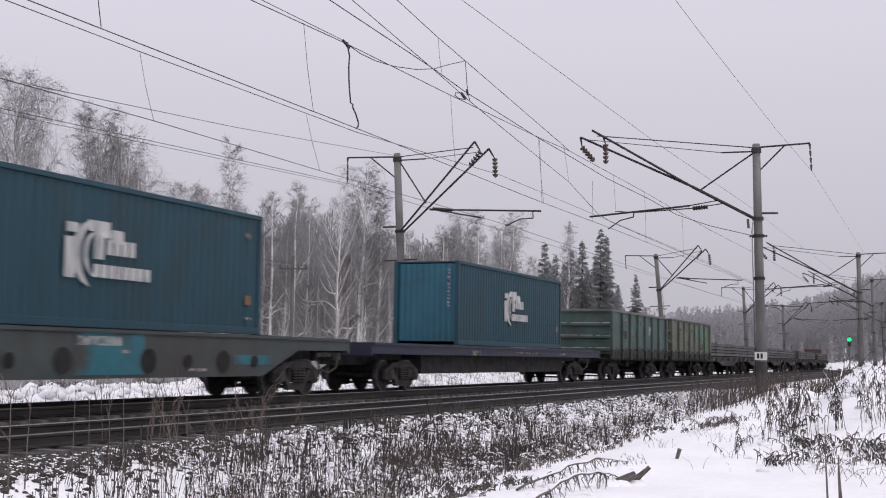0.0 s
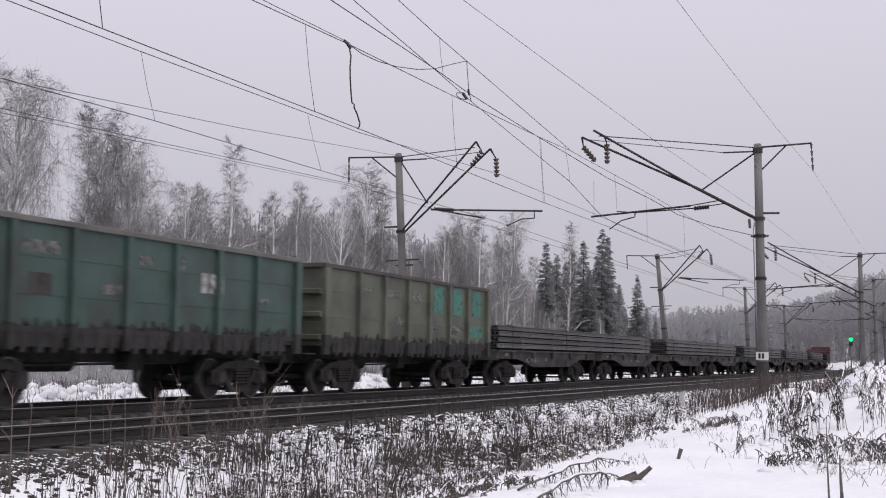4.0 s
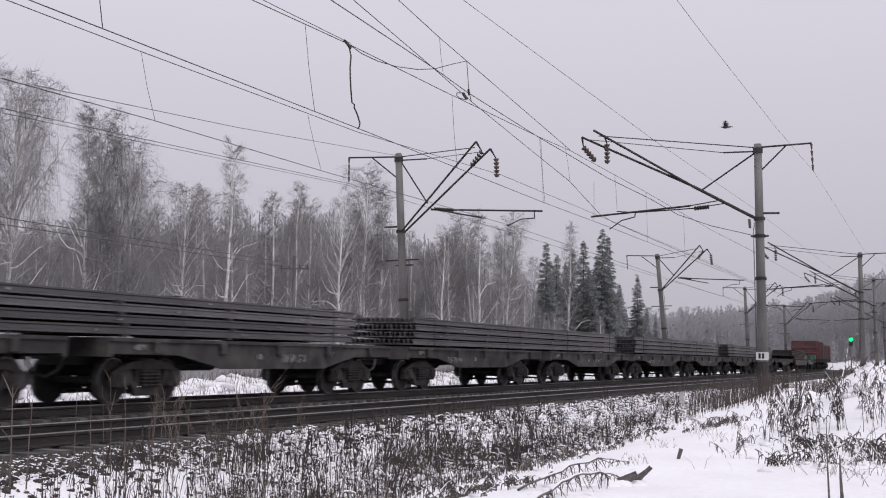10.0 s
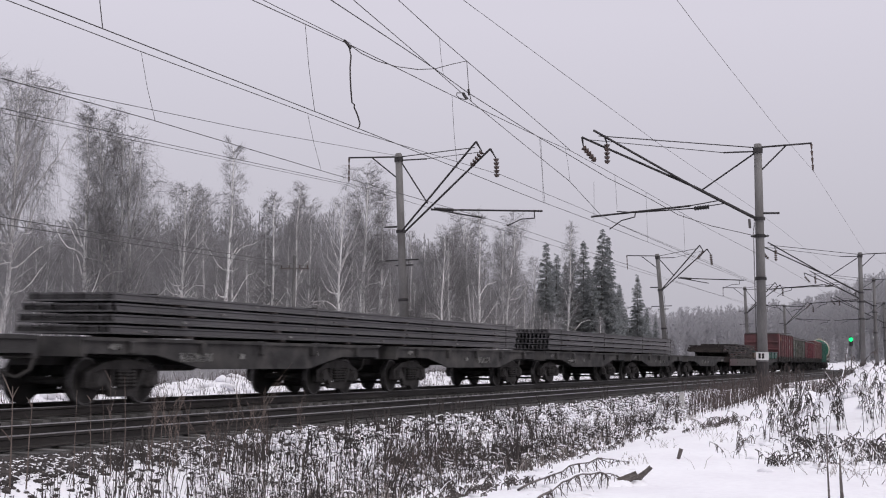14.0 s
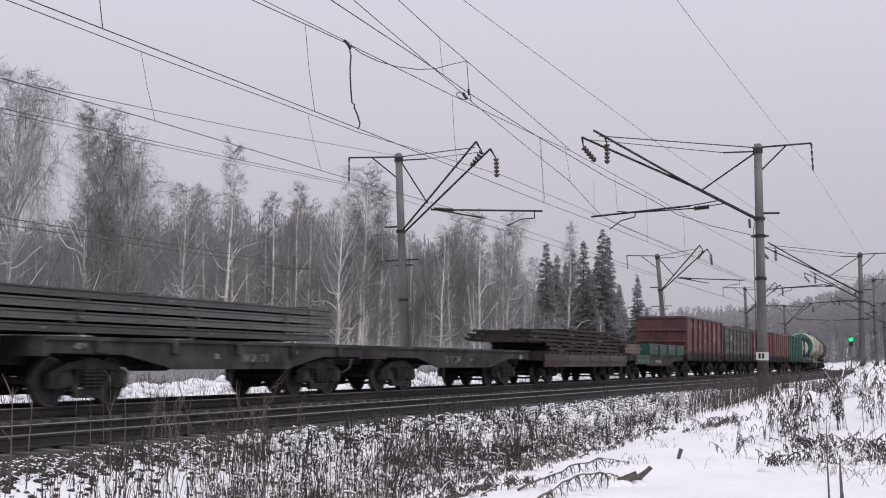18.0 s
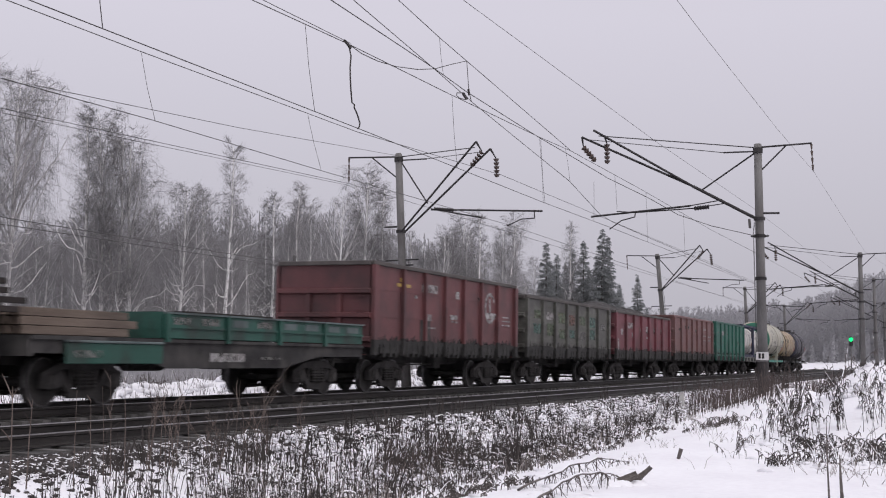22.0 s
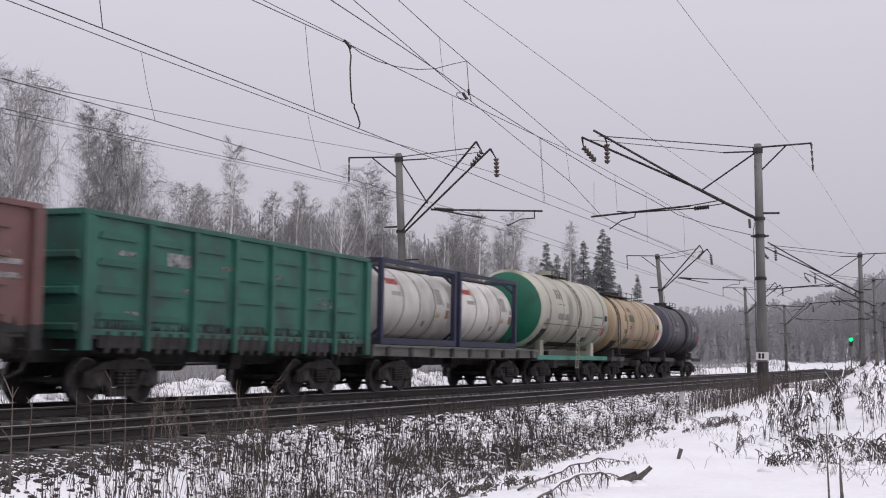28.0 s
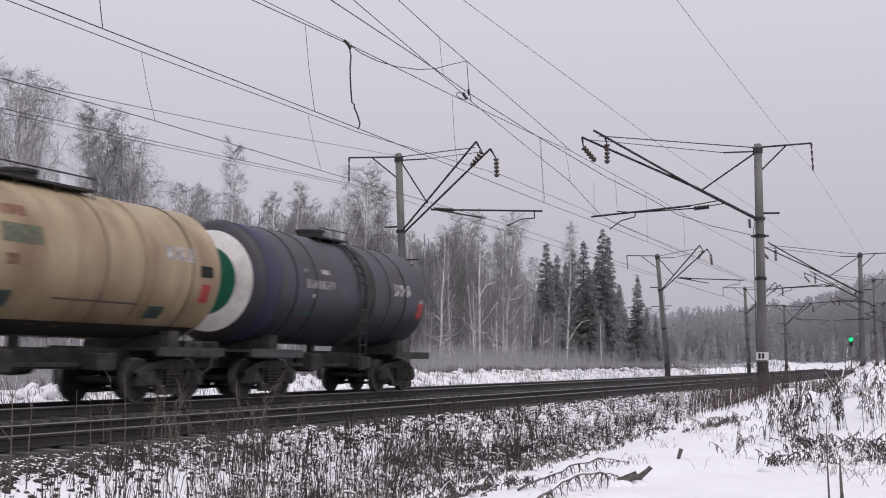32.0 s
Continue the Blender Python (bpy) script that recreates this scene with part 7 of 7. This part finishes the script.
def sprigs(name, rng, spots, mat, label):
    """Forked bare shoots: a stem that splits again and again."""
    paths, widths = [], []

    def fork(p, d, length, width, depth):
        q = p + d * length
        paths.append((p, (p + q) / 2 + rng.normal(scale=0.012, size=3), q))
        widths.append(width)
        if depth:
            for k in range(rng.integers(2, 4)):
                e = d + np.array((*rng.normal(scale=0.38, size=2), rng.uniform(-0.1, 0.2)))
                fork(p + (q - p) * rng.uniform(0.5, 1.0), e / np.linalg.norm(e), length * rng.uniform(0.45, 0.75), width * 0.7, depth - 1)

    for x, y, h in spots:
        d = np.array((*rng.normal(scale=0.1, size=2), 1.0))
        fork(np.array((x, y, ground_z(x, y) - 0.02)), d / np.linalg.norm(d), h * 0.5, 0.015, 2)
    V, F = ribbons(rng, paths, widths, face=(-0.9, -0.4, 0))
    return tagged(new(name, mesh_from(name, V, F, mat)), label, "shrub", kind="stuff")


bent_grass("bent_grass", np.random.default_rng(77), scatter(np.random.default_rng(78), 950, 13.5, 48, -10.3, -6.75, lambda x, y: rng.uniform(0.12, 0.3), lambda x, y: (0.35 + 0.65 * smooth01(-0.2, 0.25, patchy(x, y, 1.3, 51.0))) * weed_edge(x, y)), DRYGRASS, "dark dead grass pressed over by snow on the embankment")
sprigs("bare_shoots", rng, [(rng.uniform(13.3, 17.5), rng.uniform(-7.9, -6.9), rng.uniform(0.7, 1.5)) for _ in range(26)], SHOOT, "forked bare brown shoots rising before the rails")
sprigs("embankment_shoots", rng, scatter(rng, 240, 10.5, 60, -10.6, -6.9, lambda x, y: rng.uniform(0.2, 0.6), matted), DRYGRASS, "forked dark dry weeds on the embankment")
sprigs("embankment_shoots", rng, scatter(rng, 110, 12, 50, -10.2, -7.6, lambda x, y: rng.uniform(0.25, 0.55), lambda x, y: smooth01(0.0, 0.3, patchy(x, y, 0.8, 17.0)) * weed_edge(x, y)), REDGRASS, "forked red-brown dry weeds on the embankment")
far = []
while len(far) < 2600:
    x, y, _ = line(rng.uniform(105, 250), rng.uniform(5.5, 40))
    far.append((x, y, rng.uniform(0.5, 1.6)))
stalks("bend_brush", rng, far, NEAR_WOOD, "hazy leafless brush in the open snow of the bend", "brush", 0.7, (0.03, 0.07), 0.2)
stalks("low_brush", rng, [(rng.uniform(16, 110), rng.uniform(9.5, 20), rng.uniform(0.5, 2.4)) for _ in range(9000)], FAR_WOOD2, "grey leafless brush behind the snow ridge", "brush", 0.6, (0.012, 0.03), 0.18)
stalks("verge_weeds", rng, scatter(rng, 11500, 14, 130, 4.6, 8.5, lambda x, y: rng.uniform(0.1, 0.42), lambda x, y: 0.2 + 0.8 * smooth01(-0.2, 0.3, patchy(x, y, 0.6, 21.0))), BRUSH, "dry weeds in the snow behind the tracks", "weeds", 0.4, (0.009, 0.02), 0.2)


# ---- the snowy bank: bent leafy weeds, tussocks and clods of snow ----
def leafy_weeds(name, rng, spots, mat, label):
    """Bent dead stems with withered leaves hanging from them, snow along their backs: spots of (x, y, height, lean)."""
    paths, widths, caps, cw = [], [], [], []
    for x, y, h, lean in spots:
        z = ground_z(x, y) - 0.03
        a = rng.uniform(0, 6.283)
        d = np.array((math.cos(a), math.sin(a), 0.0)) * lean * h
        P = [np.array((x, y, z)) + d * t ** 1.7 + np.array((0, 0, h * (t - 0.35 * lean * t ** 3))) for t in (0, 0.35, 0.7, 1.0)]
        for p, q in zip(P, P[1:]):
            paths.append((p, (p + q) / 2, q)), widths.append(0.013)
        for k in range(int(rng.integers(4, 9) * max(1.0, h / 0.5))):
            t = rng.uniform(0.25, 1.0) * 3
            i = min(2, int(t))
            p = P[i] + (P[i + 1] - P[i]) * (t - i)
            b = rng.uniform(0, 6.283)
            l = rng.uniform(0.04, 0.13)
            q = p + l * np.array((math.cos(b) * 0.5, math.sin(b) * 0.5, -0.25))
            r = q + l * np.array((math.cos(b) * 0.15, math.sin(b) * 0.15, -0.9))
            paths.append((p, q, r)), widths.append(rng.uniform(0.012, 0.03))
        if 0.35 < lean < 0.7 and x < 27:
            up = np.array((0, 0, 0.014))
            caps.append((P[1] + up, P[2] + up, P[3] + up)), cw.append(rng.uniform(0.012, 0.03))
    V, F = ribbons(rng, paths, widths, face=(-0.9, -0.3, 0))
    tagged(new(name, mesh_from(name, V, F, mat)), label, "weeds", kind="stuff")
    if not caps:
        return
    V, F = ribbons(rng, caps, cw, face=(-0.3, 0, 1))
    tagged(new("snow_on_weeds", mesh_from("snow_on_weeds", V, F, SNOW)), "ridges of snow lying along bent weeds", "snow", kind="stuff")


def bank_spots(rng, n):
    out = []
    while len(out) < n:
        x, y = rng.uniform(17.5, 36), rng.uniform(-16.6, -12.9)
        if y < -16.9 + 0.02 * x or y > -13.2 + 0.03 * (x - 24) or rng.random() > smooth01(-0.15, 0.35, patchy(x, y, 0.6, 12.0)) * smooth01(18.5, 21, x):
            continue
        out.append((x, y, rng.uniform(0.2, 0.75), rng.uniform(0.1, 0.75)))
    return out


leafy_weeds("bank_weeds", rng, bank_spots(rng, 80), BRUSH, "bent withered weeds with hanging leaves on the snowy bank")
leafy_weeds("bank_weeds", rng, [(x + rng.normal(scale=s), y + rng.normal(scale=s * 0.7), rng.uniform(0.12, 0.4), rng.uniform(0.5, 1.2)) for x, y, s in ((20.6, -14.9, 0.3), (21.4, -15.5, 0.3), (22.2, -15.7, 0.35), (19.9, -14.4, 0.15), (23.2, -14.4, 0.3), (25.5, -14.0, 0.3)) for _ in range(13)], DRYGRASS, "matted dark dead leaves at the foot of the bank")
stalks("bank_stalks", rng, [(rng.uniform(19.5, 32), rng.uniform(-16.2, -13.5), rng.uniform(0.45, 1.0)) for _ in range(26)], BRUSH, "single upright dry stalks on the snowy bank", "weeds", 0.5, (0.008, 0.016), 0.06, snow=0.3)
stalks("bank_grass", rng, scatter(rng, 180, 17, 36, -16.4, -13.2, lambda x, y: rng.uniform(0.12, 0.32), lambda x, y: smooth01(0.0, 0.4, patchy(x, y, 0.6, 12.0))), PALEGRASS, "pale bent grass on the snowy bank", "grass", 0.2, (0.006, 0.012), 0.6, snow=0.4)
TALL = [(x + rng.normal(scale=0.22), y + rng.normal(scale=0.14), h * rng.uniform(0.6, 1.05), rng.uniform(0.05, 0.42)) for x, y, h, n in ((25.6, -13.55, 1.15, 6), (24.6, -14.2, 1.35, 13), (24.9, -14.55, 1.2, 5), (25.0, -14.95, 1.35, 12), (25.8, -15.3, 1.1, 6), (25.4, -15.65, 1.3, 9), (27.5, -13.6, 0.9, 6), (29.0, -13.4, 0.8, 6)) for _ in range(n)]
leafy_weeds("tall_withered_weeds", rng, TALL, DRYGRASS, "tall withered weeds with drooping dark leaves on the snowy bank")
leafy_weeds("path_tufts", rng, [(rng.normal(33.5, 1.6), rng.normal(-11.2, 0.35), rng.uniform(0.15, 0.4), rng.uniform(0.5, 1.1)) for _ in range(60)], BRUSH, "snow-laden withered tufts at the bend of the path")
leafy_weeds("bank_litter", rng, [(rng.uniform(23.2, 24.4), rng.uniform(-16.0, -14.1), rng.uniform(0.1, 0.32), rng.uniform(0.6, 1.3)) for _ in range(70)], DRYGRASS, "dark tangle of fallen weeds along the foot of the bank")
leafy_weeds("withered_leaves", rng, [(rng.normal(15.4, 0.7), rng.normal(-11.25, 0.25), rng.uniform(0.07, 0.2), rng.uniform(0.3, 1.0)) for _ in range(80)], BRUSH, "withered leaves and stems poking out of the snow")
leafy_weeds("path_edge_weeds", rng, [(x, -10.5 + 0.065 * max(0, x - 20) + rng.normal(scale=0.25), rng.uniform(0.12, 0.3), rng.uniform(0.4, 1.1)) for x in rng.uniform(14, 36, 130)], BRUSH, "low snow-laden weeds along the edge of the path")
stalks("path_grass", rng, [(x + rng.normal(scale=0.2), y + rng.normal(scale=0.15), rng.uniform(0.08, 0.25)) for x, y in ((27, -12.0), (29, -11.6), (30, -12.3), (36, -11), (23, -12.0), (25.5, -12.6), (19, -12.4)) for _ in range(14)], PALEGRASS, "tufts of dry grass poking out of the path's snow", "grass", 0.3, (0.005, 0.01), 0.6)


def lumps(name, rng, spots, mat, label, category):
    """Small uneven lumps, all in one mesh: spots of (x, y, z, size, flatness)."""
    ball = bmesh.new()
    bmesh.ops.create_icosphere(ball, subdivisions=1, radius=1.0)
    bv = np.array([v.co[:] for v in ball.verts])
    bf = np.array([[v.index for v in f.verts] for f in ball.faces])
    ball.free()
    V, F = [], []
    for k, (x, y, z, r, flat) in enumerate(spots):
        q = bv * rng.uniform(0.65, 1.25, (len(bv), 1)) * r * np.array((rng.uniform(0.7, 1.6), rng.uniform(0.7, 1.3), flat))
        a = rng.uniform(0, 6.283)
        c, sn = math.cos(a), math.sin(a)
        V.append(np.column_stack((q[:, 0] * c - q[:, 1] * sn + x, q[:, 0] * sn + q[:, 1] * c + y, q[:, 2] + z)))
        F.append(bf + k * len(bv))
    ob = new(name, mesh_from(name, np.concatenate(V), np.concatenate(F), mat))
    return tagged(ob, label, category, kind="stuff")


def shoulder_z(x, y):
    return ground_z(x, y) if y < -6.35 else -0.315 - 0.04 * smooth01(-5.9, -6.35, y)


def strip(rng, n, wide):
    out = []
    for i in range(n):
        x = 9.5 + 45 * rng.random() ** 2.2
        y = -5.74 - abs(rng.normal(scale=wide))
        out.append((x, y))
    return out


lumps("shoulder_stones", rng, [(x, y, shoulder_z(x, y) + 0.004, rng.uniform(0.016, 0.055), 0.65) for x, y in strip(rng, 11500, 0.75)], STONE, "dark broken stones along the ballast shoulder", "stones")
lumps("snow_clumps", rng, [(x, y, shoulder_z(x, y) + 0.012, rng.uniform(0.010, 0.032), 0.5) for x, y in strip(rng, 7500, 0.8)], SNOW, "small clumps of snow among the stones", "snow")
slope = [(x, y) for x, y, _ in scatter(rng, 3600, 17, 60, -10.2, -6.5, lambda x, y: 0, lambda x, y: weed_edge(x, y))]
lumps("snow_tufts", rng, [(x, y, ground_z(x, y) + rng.uniform(0.0, 0.16), rng.uniform(0.02, 0.055), 0.7) for x, y in slope], SNOW, "small pads of snow caught among the dead weeds", "snow")
lumps("sleeper_snow", rng, [(x, rng.uniform(-6.1, -5.72), -0.325, rng.uniform(0.015, 0.05), 0.35) for x in 9.5 + 40 * rng.random(650) ** 1.6], SNOW, "thin snow lying between the sleeper ends", "snow")
verge = [(14 + 100 * rng.random() ** 1.4, rng.uniform(4.9, 7.2)) for _ in range(1100)]
lumps("verge_snow", rng, [(x, y, ground_z(x, y) + 0.03, rng.uniform(0.07, 0.26), 0.65) for x, y in verge], SNOW, "ploughed clods of snow along the far verge", "snow").data.shade_smooth()
drifts = [(rng.uniform(14.3, 18.5), rng.normal(-12.2, 0.45)) for _ in range(90)]
lumps("snow_mounds", rng, [(x, y, ground_z(x, y) - 0.02, rng.uniform(0.06, 0.2), 0.3) for x, y in drifts], SNOW, "soft mounds of snow round the dead branches", "snow").data.shade_smooth()
clods = bank_spots(rng, 260)
lumps("snow_clods", rng, [(x, y, ground_z(x, y), rng.uniform(0.05, 0.14), 0.45) for x, y, _, _ in clods], SNOW, "uneven clods of snow between the bank's weeds", "snow").data.shade_smooth()

# ---- single things on the path ----
def branch_arch(x, y, dx, dy, h, label):
    """A dead branch arched over the snow, withered leaves hanging from it and snow along its back."""
    ob = empty("bent_branch", pose(x, y, ground_z(x, y)), label, "branch")
    r2 = np.random.default_rng(int(x * 100))
    n = 12

    def along(f):
        px, py = dx * f, dy * f
        rise = h * math.sin(math.pi * (0.03 + 0.9 * f)) + 0.012 * math.sin(f * 31)
        return Vector((px, py + 0.02 * math.sin(f * 17), ground_z(x + px, y + py) - ground_z(x, y) + rise))

    top = [along(i / n) for i in range(n + 1)]
    V, F = limbs([np.array(top)], [0.016], 6)
    piece("stem", mesh_from("stem", V, F, DEADWOOD), ob)
    V, F = limbs([np.array([p + Vector((0, 0.004, 0.016)) for p in top[2:-1]])], [0.016], 6)
    piece("snow_ridge", mesh_from("snow_ridge", V, F, SNOW), ob)
    P, wd = [], []
    for f in r2.uniform(0.04, 1.0, 58):
        p = along(f)
        q = p + Vector((r2.normal(scale=0.04), r2.normal(scale=0.04), -r2.uniform(0.02, 0.06)))
        e = q + Vector((r2.normal(scale=0.05), r2.normal(scale=0.05), -r2.uniform(0.05, 0.2)))
        P.append((tuple(p), tuple(q), tuple(e)))
        wd.append(r2.uniform(0.010, 0.022))
    V, F = ribbons(r2, P, wd, face=(-0.9, -0.4, 0))
    tagged(piece("fringe", mesh_from("fringe", V, F, BRUSH), ob), kind="stuff")
    return ob


branch_arch(14.7, -12.0, 4.5, -0.25, 0.18, "dead branch arched over the snow with withered hanging leaves")
branch_arch(13.4, -12.62, 3.2, -0.22, 0.22, "second arched dead branch half sunk in snow")


def stump(x, y, length, r, lean, turn, label):
    """A broken log end sticking out of the snow at a slant, a drift of snow against its back."""
    ob = empty("broken_log", pose(x, y, ground_z(x, y), 0, 0, turn), label, "log")
    tip = Vector((math.sin(radians(lean)) * length, 0, math.cos(radians(lean)) * length))
    bm = rod(bmesh.new(), -0.3 * tip, tip, r, 9, r * 0.45)
    bmesh.ops.subdivide_edges(bm, edges=bm.edges[:], cuts=2)
    for v in bm.verts:
        v.co += 0.12 * r * Vector((random.uniform(-1, 1), random.uniform(-1, 1), random.uniform(-1, 1)))
    part("wood", bm, DEADWOOD, ob)
    bm = bmesh.new()
    bmesh.ops.create_icosphere(bm, subdivisions=4, radius=1.0, matrix=pose(-0.10, 0.12, -0.06) @ Matrix.Diagonal((0.36, 0.42, 0.15, 1)))
    for v in bm.verts:
        v.co.z += 0.06 * noise.noise(v.co * 5)
    drift = part("snow_drift", bm, SNOW, ob, "drift of fresh snow")
    drift.data.shade_smooth()
    return ob


stump(16.55, -12.95, 0.34, 0.06, 48, -75, "dark rotten log end slanting out of the snow")
stump(16.3, -12.82, 0.3, 0.085, 66, -50, "short broken log end under a drift of snow")
stick = part("wooden_stake", rod(bmesh.new(), (20.2, -12.8, ground_z(20.2, -12.8) - 0.1), (20.2, -12.87, ground_z(20.2, -12.8) + 0.15), 0.026, 7, 0.034), DEADWOOD, None)
tagged(stick, "short dark broken stake standing in the snow", "stake")
for x, y, h, r in ((15.54, -15.54, 0.92, 0.014), (15.63, -15.68, 0.55, 0.025)):
    z = ground_z(x, y)
    V, F = limbs([np.array(((x, y, z - 0.1), (x - 0.01, y + 0.02, z + h * 0.5), (x + 0.01, y + 0.03, z + h)))], [r], 6)
    tagged(new("dead_sapling", mesh_from("dead_sapling", V, F, DEADWOOD)), "thin dark dead sapling stick in the snow", "sapling")
PALE_POST = material("pale_concrete", ((0.36, 0.355, 0.345), (0.52, 0.515, 0.50)), rough=0.9, scale=4, dirt=(0.22, 0.21, 0.20))
post = part("marker_post", boxed(43.1, 43.25, -8.35, -8.2, ground_z(43.2, -8.3) - 0.1, ground_z(43.2, -8.3) + 0.7, bevel=0.01), PALE_POST, None)
tagged(post, "short pale concrete marker post beside the track", "post")

# green-lit signal beside the bend
sx, sy, _ = line(111.5, -8.9)
sz = ground_z(sx, sy)
sig = empty("railway_signal", pose(sx, sy, sz), "slim railway signal showing a green light", "railway signal")
part("mast", rod(bmesh.new(), (0, 0, -0.1), (0, 0, 3.3 - sz), 0.05, 10), CONCRETE, sig)
head = part("head", boxed(-0.10, 0.06, -0.15, 0.15, 3.0 - sz - 0.55, 3.0 - sz + 0.25, bevel=0.04), IRON, sig)
part("hood", rod(bmesh.new(), (-0.32, 0, 3.1 - sz), (-0.1, 0, 3.1 - sz), 0.15, 14), IRON, head)
part("lamp", rod(bmesh.new(), (-0.34, 0, 3.0 - sz), (-0.325, 0, 3.0 - sz), 0.17, 16), GREEN_LIGHT, head, "glowing green signal lens")


# pole line in front of the wood
def line_pole(x, y, top, label, arms=1):
    z = ground_z(x, y)
    ob = empty("utility_pole", pose(x, y, z, 0, 0, 12), label, "utility pole", "poles of the old line")
    part("pole", rod(bmesh.new(), (0, 0, -0.2), (0, 0, top - z), 0.14, 10, 0.10), CONCRETE, ob)
    for a in range(arms):
        arm = part("crossarm", boxed(-0.05, 0.05, -0.95, 0.95, top - z - 0.85 - 0.5 * a, top - z - 0.75 - 0.5 * a), DEADWOOD, ob)
        for yy in (-0.85, -0.35, 0.35, 0.85):
            part("pin_insulator", rod(bmesh.new(), (0, yy, top - z - 0.75 - 0.5 * a), (0, yy, top - z - 0.58 - 0.5 * a), 0.035, 8), CERAMIC, arm)
    return ob


line_pole(70.9, 22, 7.3, "old concrete utility pole with a wooden crossarm")
line_pole(160.5, 26, 5.6, "thin far utility pole at the wood's edge", 0)
line_pole(238.0, 24, 4.6, "far utility pole in the open snow", 1)
for dy in (-0.85, 0.85):
    pts = [Vector((5, 10.5 + dy, 5.9)), Vector((36, 15.2 + dy, 5.75)), Vector((49, 17.8 + dy, 6.1)), Vector((70.9, 22 + dy, 6.65))]
    tagged(part("telegraph_wire", tube(pts, 0.018), WIRE, None), "thin line wire strung to the old pole", "wire")

# a bird crosses the sky
FEATHER = material("dark_feathers", ((0.02, 0.02, 0.022), (0.05, 0.048, 0.05)), rough=0.8)
bird = empty("bird", pose(60, -12, 14), "small dark bird in flight with spread wings", "bird")
bm = bmesh.new()
bmesh.ops.create_uvsphere(bm, u_segments=12, v_segments=8, radius=0.075, matrix=Matrix.Diagonal((2.2, 1, 1, 1)))
rod(bm, (-0.15, 0, 0.01), (-0.24, 0, 0), 0.035, 8, 0.004)
part("body", bm, FEATHER, bird)
bm = bmesh.new()
prism(bm, [(0.12, 0.01), (0.3, 0.02), (0.3, -0.01), (0.12, -0.03)], -0.06, 0.06)
part("tail", bm, FEATHER, bird)
WINGS = []
for s in (-1, 1):
    bm = bmesh.new()
    a = [bm.verts.new(p) for p in ((-0.1, 0, 0), (0.1, 0, 0), (0.09, s * 0.18, 0.015), (0.08, s * 0.36, 0), (-0.04, s * 0.3, 0.01), (-0.1, s * 0.16, 0.02))]
    bm.faces.new(a)
    made = bmesh.ops.solidify(bm, geom=bm.faces[:], thickness=0.012)
    wing = part("wing", bm, FEATHER, bird)
    wing.matrix_basis = pose(0, s * 0.05, 0.03)
    WINGS.append((wing, s))


# ---- the train rolls by from the far bend towards the camera's side ----
def run(t):
    """Metres that the train has covered after t seconds."""
    return 11.07 * t + 0.00753 * t * t


def motions():
    for thing, u, z in TRAIN:
        rows = []
        for t in [2.0 * i for i in range(17)]:
            x, y, h = line(u - run(t))
            rows.append((t, pose(x, y, z, 0, 0, math.degrees(h))))
        walk(thing, rows)
    flight = ((0.0, 61.0, -91.0, 12.6), (9.0, 59.2, -15.8, 11.8), (9.6, 58.7, -10.8, 11.65), (10.0, 58.2, -7.3, 11.8), (10.4, 57.5, -4.0, 12.4), (10.8, 56.4, -0.9, 13.5), (11.2, 55.1, 2.3, 14.9), (11.4, 54.3, 4.05, 15.5), (12.2, 51.0, 11.0, 18.5), (32.0, 10.0, 180.0, 60.0))
    walk(bird, [(t, pose(x, y, z, 0, 6 if t > 10 else 0, -90)) for t, x, y, z in flight])
    for wing, s in WINGS:
        beats = [(0.0, 0)] + [(8.8 + 0.1 * i, (38, 10, -30, -5)[i % 4]) for i in range(36)] + [(32.0, 0)]
        walk(wing, [(t, pose(0, s * 0.05, 0.03, s * a)) for t, a in beats])


motions()
